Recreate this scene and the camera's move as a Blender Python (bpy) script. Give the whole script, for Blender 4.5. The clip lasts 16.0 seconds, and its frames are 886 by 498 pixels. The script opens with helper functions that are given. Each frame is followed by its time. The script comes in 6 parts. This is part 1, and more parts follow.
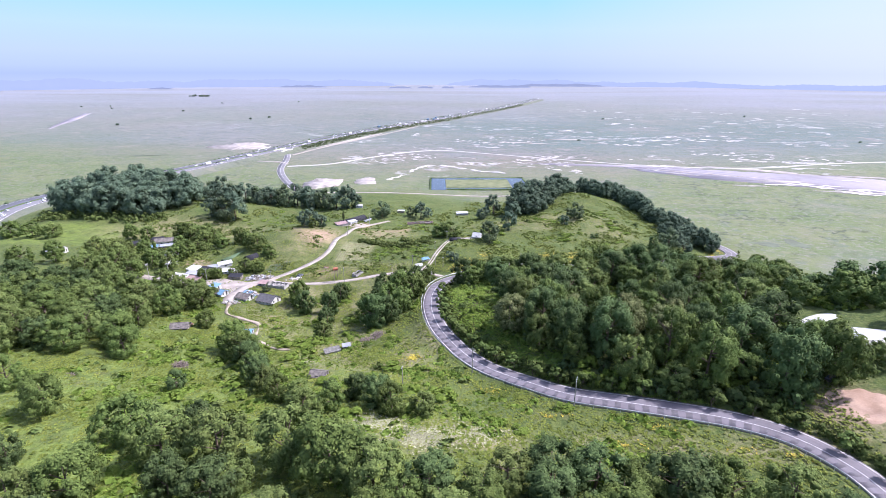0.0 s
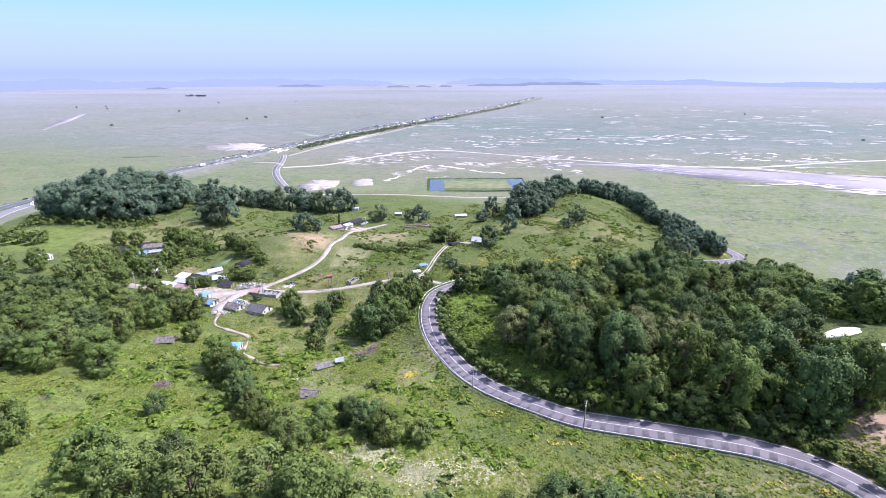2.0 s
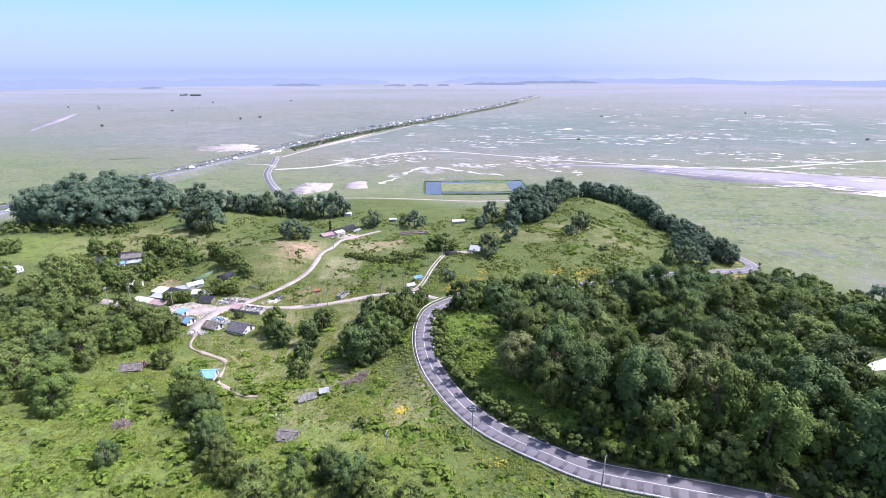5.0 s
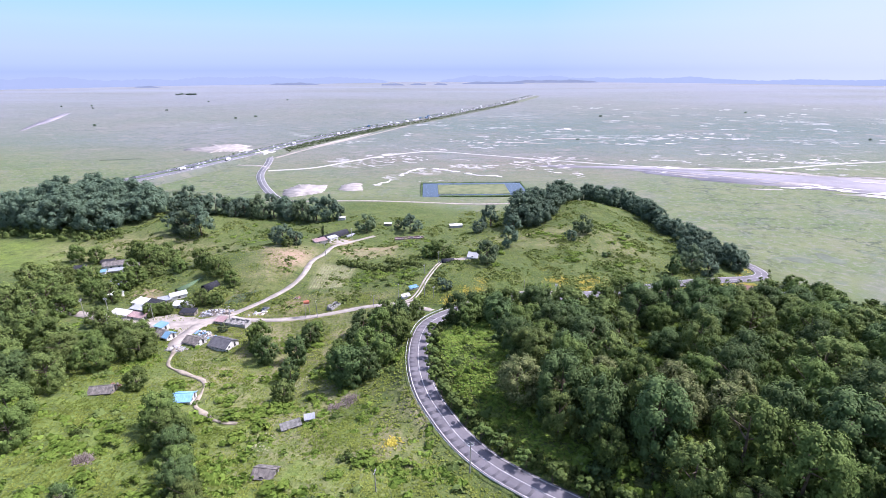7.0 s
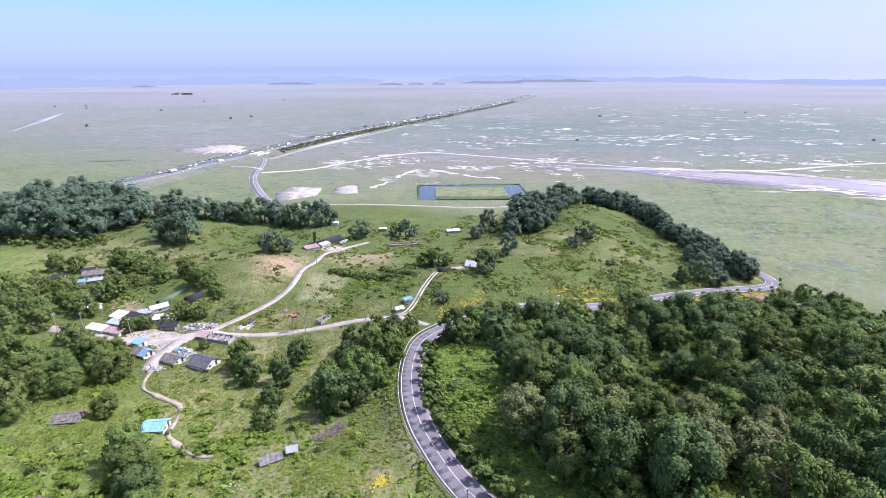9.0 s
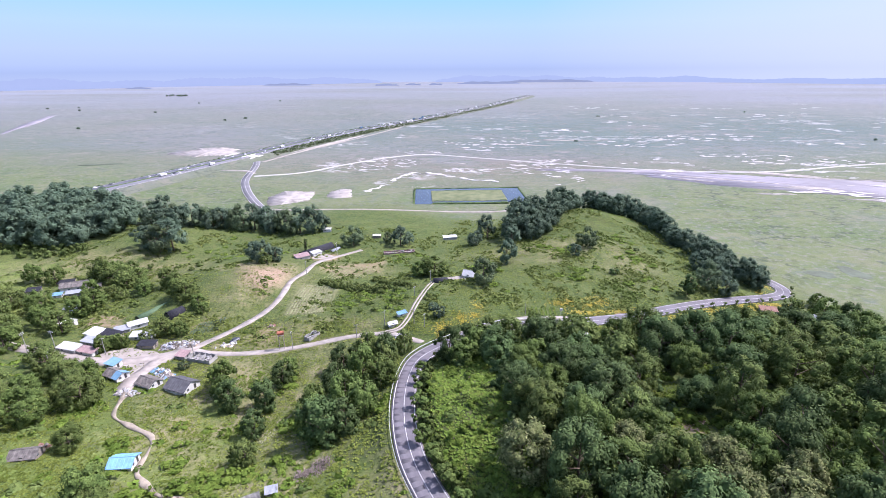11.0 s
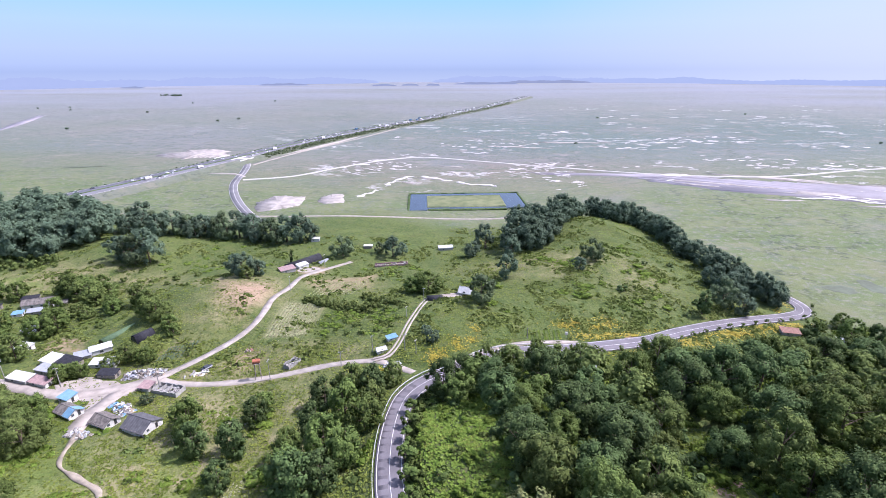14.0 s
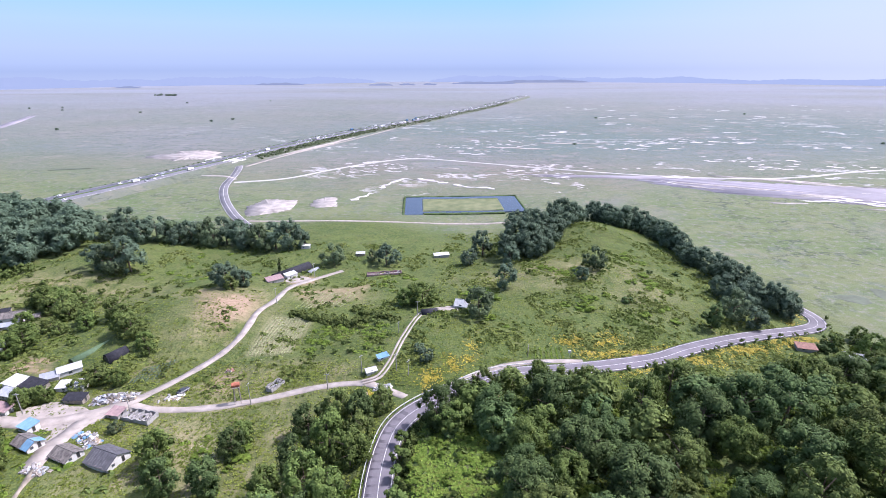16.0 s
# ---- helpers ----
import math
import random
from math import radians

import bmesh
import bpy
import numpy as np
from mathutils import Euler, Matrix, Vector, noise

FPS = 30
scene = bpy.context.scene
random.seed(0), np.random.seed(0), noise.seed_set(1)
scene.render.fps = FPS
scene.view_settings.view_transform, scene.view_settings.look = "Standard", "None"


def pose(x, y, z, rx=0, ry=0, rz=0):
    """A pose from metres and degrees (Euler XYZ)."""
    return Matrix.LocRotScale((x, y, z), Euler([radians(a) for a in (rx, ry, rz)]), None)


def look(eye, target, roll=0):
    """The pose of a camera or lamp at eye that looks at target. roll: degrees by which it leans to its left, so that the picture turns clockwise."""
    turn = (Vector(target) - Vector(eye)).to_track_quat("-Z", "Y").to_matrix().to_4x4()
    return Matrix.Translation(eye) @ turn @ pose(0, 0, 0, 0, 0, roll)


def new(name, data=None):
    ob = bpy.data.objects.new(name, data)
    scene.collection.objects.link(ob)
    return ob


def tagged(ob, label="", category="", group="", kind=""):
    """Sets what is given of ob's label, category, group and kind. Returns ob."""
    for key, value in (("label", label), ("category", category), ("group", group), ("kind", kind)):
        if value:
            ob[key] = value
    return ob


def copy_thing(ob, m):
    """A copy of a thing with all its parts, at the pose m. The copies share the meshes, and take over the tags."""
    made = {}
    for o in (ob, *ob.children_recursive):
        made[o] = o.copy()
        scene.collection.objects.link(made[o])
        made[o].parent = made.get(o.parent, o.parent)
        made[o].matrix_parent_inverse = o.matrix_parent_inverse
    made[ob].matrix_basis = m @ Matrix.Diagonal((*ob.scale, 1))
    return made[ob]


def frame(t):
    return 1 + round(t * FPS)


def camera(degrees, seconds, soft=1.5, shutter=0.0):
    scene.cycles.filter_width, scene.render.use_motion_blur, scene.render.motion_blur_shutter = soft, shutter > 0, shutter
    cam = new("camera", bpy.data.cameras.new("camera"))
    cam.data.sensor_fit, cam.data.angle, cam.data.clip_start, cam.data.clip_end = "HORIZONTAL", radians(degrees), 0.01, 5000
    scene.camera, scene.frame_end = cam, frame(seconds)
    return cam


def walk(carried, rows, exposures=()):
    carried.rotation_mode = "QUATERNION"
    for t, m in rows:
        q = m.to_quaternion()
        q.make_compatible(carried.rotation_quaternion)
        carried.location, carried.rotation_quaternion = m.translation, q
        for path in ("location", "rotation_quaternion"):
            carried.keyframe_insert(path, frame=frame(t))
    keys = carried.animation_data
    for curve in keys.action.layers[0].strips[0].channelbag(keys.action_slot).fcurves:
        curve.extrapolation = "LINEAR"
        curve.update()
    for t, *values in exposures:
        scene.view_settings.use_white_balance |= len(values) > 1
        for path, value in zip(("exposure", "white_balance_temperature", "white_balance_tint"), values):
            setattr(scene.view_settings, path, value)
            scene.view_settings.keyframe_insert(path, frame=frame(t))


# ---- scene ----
cam = camera(84.1, 16.0, 0.8)
PATH = [
    (0, (0.699, 2.246, 115.215), (0.552, 4.119, 114.531), 0.1),
    (1.5, (0.335, 10.044, 115.287), (0.191, 11.917, 114.599), -0.1),
    (3.5, (-0.186, 21.666, 115.299), (-0.325, 23.538, 114.608), -0.2),
    (7, (-0.497, 44.372, 114.947), (-0.623, 46.243, 114.251), -0.2),
    (9, (-0.399, 57.778, 114.897), (-0.518, 59.649, 114.199), -0.2),
    (11.3, (-0.143, 72.953, 114.857), (-0.253, 74.824, 114.161), -0.4),
    (12.5, (0.022, 80.903, 114.783), (-0.084, 82.775, 114.087), -0.2),
    (14, (-0.009, 91.041, 114.704), (-0.109, 92.913, 114.009), -0.2),
    (14.5, (0.067, 94.49, 114.686), (-0.03, 96.363, 113.99), -0.2),
    (16, (0.419, 104.773, 114.731), (0.329, 106.646, 114.034), -0.2),
]
walk(cam, [(t, look(e, g, r)) for t, e, g, r in PATH], [(0, 0.95, 5850, 24), (16, 0.78, 5850, 24)])

# ---- light ----
SUN_AZ, SUN_EL = radians(76), radians(54)
world = bpy.data.worlds.new("sky")
scene.world = world
world.use_nodes = True
wn = world.node_tree
sky = wn.nodes.new("ShaderNodeTexSky")
sky.sky_type, sky.sun_disc = "NISHITA", False
sky.sun_elevation, sky.sun_rotation = SUN_EL, SUN_AZ
sky.air_density, sky.dust_density, sky.ozone_density = 1.3, 3.0, 1.0
wn.links.new(sky.outputs[0], wn.nodes["Background"].inputs[0])
wn.nodes["Background"].inputs[1].default_value = 0.15
sun_data = bpy.data.lights.new("sun", "SUN")
sun_data.energy, sun_data.angle, sun_data.color = 4.2, radians(0.6), (1.0, 0.97, 0.93)
sun = new("sun", sun_data)
sun_way = Vector((math.sin(SUN_AZ) * math.cos(SUN_EL), math.cos(SUN_AZ) * math.cos(SUN_EL), math.sin(SUN_EL)))
sun.matrix_world = look(tuple(sun_way * 800), (0, 0, 0))

# ---- helpers of this scene ----
rng = np.random.default_rng(7)


def mesh_np(name, verts, *face_sets):
    """A mesh from arrays of vertices and of faces with 3 or 4 corners each."""
    me = bpy.data.meshes.new(name)
    verts = np.asarray(verts, np.float32).reshape(-1, 3)
    sets = [np.asarray(s, np.int32) for s in face_sets if len(s)]
    loops = np.concatenate([s.ravel() for s in sets])
    sizes = np.concatenate([np.full(len(s), s.shape[1], np.int32) for s in sets])
    me.vertices.add(len(verts))
    me.vertices.foreach_set("co", verts.ravel())
    me.loops.add(len(loops))
    me.loops.foreach_set("vertex_index", loops)
    me.polygons.add(len(sizes))
    me.polygons.foreach_set("loop_start", np.concatenate([[0], np.cumsum(sizes)[:-1]]).astype(np.int32))
    me.update(calc_edges=True)
    me.validate()
    return me


def smooth(me):
    me.polygons.foreach_set("use_smooth", np.ones(len(me.polygons), bool))
    return me


def part(name, data, material, parent=None, label="", m=None):
    """Links a bmesh or a mesh as one object under a thing or a part."""
    if isinstance(data, bmesh.types.BMesh):
        me = bpy.data.meshes.new(name)
        bmesh.ops.recalc_face_normals(data, faces=data.faces)
        data.to_mesh(me)
        data.free()
        data = me
    ob = new(name, data)
    if material and not data.materials:
        data.materials.append(material)
    if parent:
        ob.parent = parent
    if m:
        ob.matrix_basis = m
    return tagged(ob, label)


def thing(name, label, category, group="", m=None):
    ob = new(name)
    ob.empty_display_size = 0.5
    if m:
        ob.matrix_basis = m
    return tagged(ob, label, category, group)


def box(bm, x0, x1, y0, y1, z0, z1, bevel=0.0):
    made = bmesh.ops.create_cube(bm, size=1, matrix=Matrix.Translation(((x0 + x1) / 2, (y0 + y1) / 2, (z0 + z1) / 2))
                                 @ Matrix.Diagonal((x1 - x0, y1 - y0, z1 - z0, 1)))
    if bevel:
        edges = {e for v in made["verts"] for e in v.link_edges}
        bmesh.ops.bevel(bm, geom=list(edges), offset=bevel, segments=1, affect="EDGES")


def boxes(*dims, bevel=0.0):
    bm = bmesh.new()
    for d in dims:
        box(bm, *d, bevel=bevel)
    return bm


def rod(bm, a, b, r0, r1=None, sides=8):
    """A tapered round bar from a to b."""
    a, b = Vector(a), Vector(b)
    turn = (b - a).to_track_quat("Z", "Y").to_matrix().to_4x4()
    bmesh.ops.create_cone(bm, cap_ends=True, segments=sides, radius1=r0, radius2=r0 if r1 is None else r1,
                          depth=(b - a).length, matrix=Matrix.Translation((a + b) / 2) @ turn)


def rods(*ends, sides=8):
    bm = bmesh.new()
    for e in ends:
        rod(bm, *e, sides=sides)
    return bm


def spline(points, step=1.5):
    """A smooth line through points of the plan, evenly sampled."""
    p = np.array(points, float)
    p = np.vstack([2 * p[0] - p[1], p, 2 * p[-1] - p[-2]])
    out = []
    for i in range(1, len(p) - 2):
        n = max(2, int(np.linalg.norm(p[i + 1] - p[i]) / step))
        t = np.linspace(0, 1, n, endpoint=False)[:, None]
        a, b, c, d = p[i - 1:i + 3]
        out.append(0.5 * (2 * b + (c - a) * t + (2 * a - 5 * b + 4 * c - d) * t ** 2 + (3 * b - a - 3 * c + d) * t ** 3))
    return np.vstack(out + [p[-2:-1]])


# ---- materials ----
def material(name, base, rough=0.8, metal=0.0, vary=0.25, scale=1.0, fine=12.0, bump=0.3, tone=None, per_object=0.0,
             island=0.0, sheen=0.0, spec=0.3, translucent=0.0):
    """A surface with stains at one scale, grain at a finer one and relief."""
    m = bpy.data.materials.new(name)
    m.use_nodes = True
    n, l = m.node_tree.nodes, m.node_tree.links
    b = n["Principled BSDF"]
    b.inputs["Roughness"].default_value, b.inputs["Metallic"].default_value = rough, metal
    b.inputs["Specular IOR Level"].default_value = spec
    b.inputs["Sheen Weight"].default_value = sheen
    co = n.new("ShaderNodeTexCoord")
    big, small = n.new("ShaderNodeTexNoise"), n.new("ShaderNodeTexNoise")
    big.inputs["Scale"].default_value, small.inputs["Scale"].default_value = scale, fine
    big.inputs["Detail"].default_value = small.inputs["Detail"].default_value = 4
    for t in (big, small):
        l.new(co.outputs["Object"], t.inputs["Vector"])
    mix = n.new("ShaderNodeMix")
    mix.data_type = "RGBA"
    mix.inputs[6].default_value = (*[c * (1 - vary) for c in base], 1)
    mix.inputs[7].default_value = (*(tone or [min(1, c * (1 + vary)) for c in base]), 1)
    ramp = n.new("ShaderNodeMapRange")
    ramp.inputs[1].default_value, ramp.inputs[2].default_value = 0.32, 0.68
    l.new(big.outputs[0], ramp.inputs[0])
    l.new(ramp.outputs[0], mix.inputs[0])
    hsv = n.new("ShaderNodeHueSaturation")
    l.new(mix.outputs[2], hsv.inputs["Color"])
    val = n.new("ShaderNodeMath")
    val.operation = "MULTIPLY_ADD"
    val.inputs[1].default_value, val.inputs[2].default_value = vary * 1.6, 1 - vary * 0.8
    l.new(small.outputs[0], val.inputs[0])
    last = val
    if per_object:
        info = n.new("ShaderNodeObjectInfo")
        add = n.new("ShaderNodeMath")
        add.operation = "MULTIPLY_ADD"
        add.inputs[1].default_value = per_object
        l.new(info.outputs["Random"], add.inputs[0])
        l.new(last.outputs[0], add.inputs[2])
        sub = n.new("ShaderNodeMath")
        sub.operation = "SUBTRACT"
        sub.inputs[1].default_value = per_object / 2
        l.new(add.outputs[0], sub.inputs[0])
        last = sub
        hue = n.new("ShaderNodeMapRange")
        hue.inputs[3].default_value, hue.inputs[4].default_value = 0.5 - per_object * 0.022, 0.5 + per_object * 0.008
        l.new(info.outputs["Random"], hue.inputs[0])
        l.new(hue.outputs[0], hsv.inputs["Hue"])
    if island:
        geo = n.new("ShaderNodeNewGeometry")
        add = n.new("ShaderNodeMath")
        add.operation = "MULTIPLY_ADD"
        add.inputs[1].default_value = island
        l.new(geo.outputs["Random Per Island"], add.inputs[0])
        l.new(last.outputs[0], add.inputs[2])
        sub = n.new("ShaderNodeMath")
        sub.operation = "SUBTRACT"
        sub.inputs[1].default_value = island / 2
        l.new(add.outputs[0], sub.inputs[0])
        last = sub
    l.new(last.outputs[0], hsv.inputs["Value"])
    l.new(hsv.outputs[0], b.inputs["Base Color"])
    if bump:
        bu = n.new("ShaderNodeBump")
        bu.inputs["Strength"].default_value, bu.inputs["Distance"].default_value = bump, 0.05
        l.new(small.outputs[0], bu.inputs["Height"])
        l.new(bu.outputs[0], b.inputs["Normal"])
    if translucent:
        tr = n.new("ShaderNodeBsdfTranslucent")
        l.new(hsv.outputs[0], tr.inputs["Color"])
        ms = n.new("ShaderNodeMixShader")
        ms.inputs[0].default_value = translucent
        l.new(b.outputs[0], ms.inputs[1])
        l.new(tr.outputs[0], ms.inputs[2])
        l.new(ms.outputs[0], n["Material Output"].inputs[0])
    return m


LEAF = material("leaf_broad", (0.076, 0.118, 0.031), 0.6, vary=0.25, scale=0.5, fine=3, bump=0, tone=(0.120, 0.164, 0.044), spec=0.05,
                per_object=0.45, island=0.42, translucent=0.16)
LEAF_DARK = material("leaf_dark", (0.060, 0.096, 0.034), 0.6, spec=0.05, vary=0.25, scale=0.5, fine=3, bump=0, tone=(0.088, 0.130, 0.045), per_object=0.45, island=0.42, translucent=0.14)
LEAF_PALE = material("leaf_flowering", (0.105, 0.140, 0.043), 0.65, spec=0.05, vary=0.3, scale=0.7, fine=3, bump=0, tone=(0.195, 0.208, 0.090),
                     per_object=0.3, island=0.8, translucent=0.18)
LEAF_BRIGHT = material("leaf_vine", (0.114, 0.184, 0.030), 0.65, spec=0.05, vary=0.25, scale=0.5, fine=3, bump=0, tone=(0.164, 0.226, 0.042),
                       per_object=0.35, island=0.42, translucent=0.35)
LEAF_MID = material("leaf_middling", (0.092, 0.134, 0.038), 0.6, spec=0.05, vary=0.25, scale=0.5, fine=3, bump=0, tone=(0.144, 0.184, 0.054), per_object=0.4, island=0.42, translucent=0.18)
# Paler, bluer leaves, mostly for far trees: haze painted into the base colour.
LEAF_HAZE_GREY = material("leaf_haze_greyed", (0.100, 0.142, 0.092), 0.65, spec=0.05, vary=0.2, scale=0.5, fine=3, bump=0, per_object=0.35, island=0.4, translucent=0.28)
LEAF_HAZE_FAR = material("leaf_haze_far", (0.104, 0.146, 0.078), 0.65, spec=0.05, vary=0.25, scale=0.4, fine=3, bump=0, tone=(0.134, 0.176, 0.088), per_object=0.4, island=0.4, translucent=0.28)
LEAF_KNOLL = material("leaf_bracken", (0.122, 0.170, 0.042), 0.65, spec=0.05, vary=0.25, scale=0.05, fine=1.5, bump=0, tone=(0.176, 0.205, 0.060), island=0.42, translucent=0.35)
BARK = material("bark", (0.11, 0.085, 0.06), 0.9, vary=0.4, scale=2, fine=9, bump=0.8)
BARE = material("dead_twigs", (0.21, 0.17, 0.15), 0.9, vary=0.3, scale=2, fine=9, bump=0.3, island=0.5)
WEED = material("weeds", (0.158, 0.212, 0.038), 0.65, spec=0.08, vary=0.3, scale=0.06, fine=0.9, bump=0, tone=(0.215, 0.248, 0.056), island=0.5, translucent=0.45)
STRAW = material("white_weeds", (0.255, 0.255, 0.150), 0.8, vary=0.3, scale=0.2, fine=3, bump=0, island=0.5, translucent=0.1)
NET = material("green_netting", (0.075, 0.12, 0.062), 0.7, vary=0.2, scale=1.2, fine=8, bump=0.2)
YELLOW = material("yellow_petals", (0.35, 0.29, 0.035), 0.6, vary=0.2, scale=0.4, fine=3, bump=0, island=0.4, translucent=0.2)
ASPHALT = material("asphalt", (0.135, 0.123, 0.135), 0.85, vary=0.18, scale=0.12, fine=25, bump=0.25)
ASPHALT_STRIP = material("asphalt_strip", (0.092, 0.086, 0.095), 0.85, vary=0.2, scale=0.8, fine=25, bump=0.25)
RAMP = material("slip_road_asphalt", (0.135, 0.13, 0.14), 0.85, vary=0.2, scale=0.05, fine=8, bump=0.1)
HIGHWAY = material("highway_surface", (0.135, 0.133, 0.148), 0.85, vary=0.15, scale=0.05, fine=8, bump=0.1)
PAINT = material("road_paint", (0.46, 0.45, 0.44), 0.7, vary=0.2, scale=0.8, fine=10, bump=0.1)
LANE = material("pale_concrete_lane", (0.285, 0.25, 0.22), 0.9, vary=0.2, scale=0.3, fine=7, bump=0.3)
PATH_DIRT = material("trodden_earth", (0.25, 0.212, 0.165), 0.95, vary=0.3, scale=0.4, fine=5, bump=0.4)
CONCRETE_DARK = material("stained_concrete", (0.15, 0.145, 0.135), 0.9, vary=0.4, scale=0.9, fine=6, bump=0.4)
CONCRETE = material("old_concrete", (0.27, 0.26, 0.245), 0.9, vary=0.3, scale=0.6, fine=6, bump=0.4)
PLASTER = material("white_plaster", (0.52, 0.51, 0.485), 0.85, vary=0.12, scale=0.8, fine=9, bump=0.2)
SLATE = material("grey_slate_sheet", (0.085, 0.083, 0.09), 0.75, vary=0.25, scale=0.7, fine=8, bump=0.4)
TIN_WHITE = material("white_sheet_roof", (0.44, 0.435, 0.43), 0.5, vary=0.12, scale=0.7, fine=6, bump=0.2, spec=0.5)
TIN_RUST = material("weathered_roof", (0.115, 0.102, 0.095), 0.85, vary=0.35, scale=0.9, fine=6, bump=0.5, tone=(0.19, 0.17, 0.155))
TIN_BLUE = material("blue_sheet", (0.13, 0.25, 0.36), 0.5, vary=0.15, scale=0.8, fine=6, bump=0.2, spec=0.5)
TARP_BLUE = material("blue_tarpaulin", (0.17, 0.34, 0.56), 0.6, vary=0.15, scale=0.9, fine=5, bump=0.4, spec=0.4)
TIN_PINK = material("faded_red_roof", (0.27, 0.185, 0.18), 0.7, vary=0.2, scale=0.8, fine=6, bump=0.3)
TIN_GREY = material("grey_sheet", (0.26, 0.27, 0.29), 0.5, vary=0.15, scale=0.8, fine=6, bump=0.2, spec=0.5)
TARP = material("black_tarpaulin", (0.024, 0.024, 0.03), 0.75, vary=0.3, scale=1.2, fine=6, bump=0.5, spec=0.2)
RUST = material("orange_rust", (0.21, 0.115, 0.09), 0.8, vary=0.3, scale=1.5, fine=9, bump=0.4)
TANK = material("faded_orange_paint", (0.36, 0.125, 0.075), 0.6, vary=0.25, scale=1.2, fine=7, bump=0.3)
WOOD = material("grey_timber", (0.23, 0.20, 0.17), 0.9, vary=0.3, scale=1.5, fine=14, bump=0.5)
STEEL = material("galvanised_steel", (0.55, 0.55, 0.56), 0.5, 0.4, vary=0.15, scale=2, fine=12, bump=0.1)
DARK = material("dark_opening", (0.03, 0.032, 0.035), 0.4, vary=0.2, scale=1, fine=5, bump=0, spec=0.5)
GLASS = material("window_glass", (0.06, 0.075, 0.09), 0.12, vary=0.1, scale=1, fine=4, bump=0, spec=0.6)
CLAY = material("bare_clay", (0.33, 0.215, 0.15), 0.95, vary=0.25, scale=0.25, fine=3, bump=0.5, tone=(0.38, 0.27, 0.2))
SOIL = material("tilled_soil", (0.30, 0.235, 0.16), 0.95, vary=0.25, scale=0.3, fine=4, bump=0.5)
SAND = material("salt_crust", (0.285, 0.256, 0.236), 0.9, vary=0.28, scale=0.12, fine=0.9, bump=0.1)
TRACK = material("pale_track", (0.375, 0.357, 0.335), 0.9, vary=0.12, scale=0.1, fine=1.5, bump=0.2)
MUD = material("wet_tidal_mud", (0.215, 0.193, 0.215), 0.7, vary=0.25, scale=0.012, fine=0.1, bump=0.05, spec=0.5)
SCRAP = material("scrap", (0.25, 0.235, 0.23), 0.7, vary=0.4, scale=0.5, fine=5, bump=0.3, island=0.9)
TYRE = material("tyre_rubber", (0.03, 0.03, 0.03), 0.85, vary=0.2)
ISLAND = material("rough_grass", (0.115, 0.140, 0.060), 0.85, vary=0.25, scale=0.12, fine=1.2, bump=0.3, tone=(0.160, 0.168, 0.085))
CROP = material("crop_leaves", (0.23, 0.25, 0.12), 0.7, vary=0.25, scale=0.4, fine=4, bump=0, island=0.5, translucent=0.2)


def water_material():
    m = bpy.data.materials.new("pond_water")
    m.use_nodes = True
    n, l = m.node_tree.nodes, m.node_tree.links
    b = n["Principled BSDF"]
    b.inputs["Base Color"].default_value = (0.03, 0.045, 0.075, 1)
    b.inputs["Specular IOR Level"].default_value = 0.22
    b.inputs["Roughness"].default_value = 0.12
    co, t, bu = n.new("ShaderNodeTexCoord"), n.new("ShaderNodeTexNoise"), n.new("ShaderNodeBump")
    t.inputs["Scale"].default_value = 0.8
    bu.inputs["Strength"].default_value = 0.15
    l.new(co.outputs["Object"], t.inputs["Vector"])
    l.new(t.outputs[0], bu.inputs["Height"])
    l.new(bu.outputs[0], b.inputs["Normal"])
    return m


WATER = water_material()


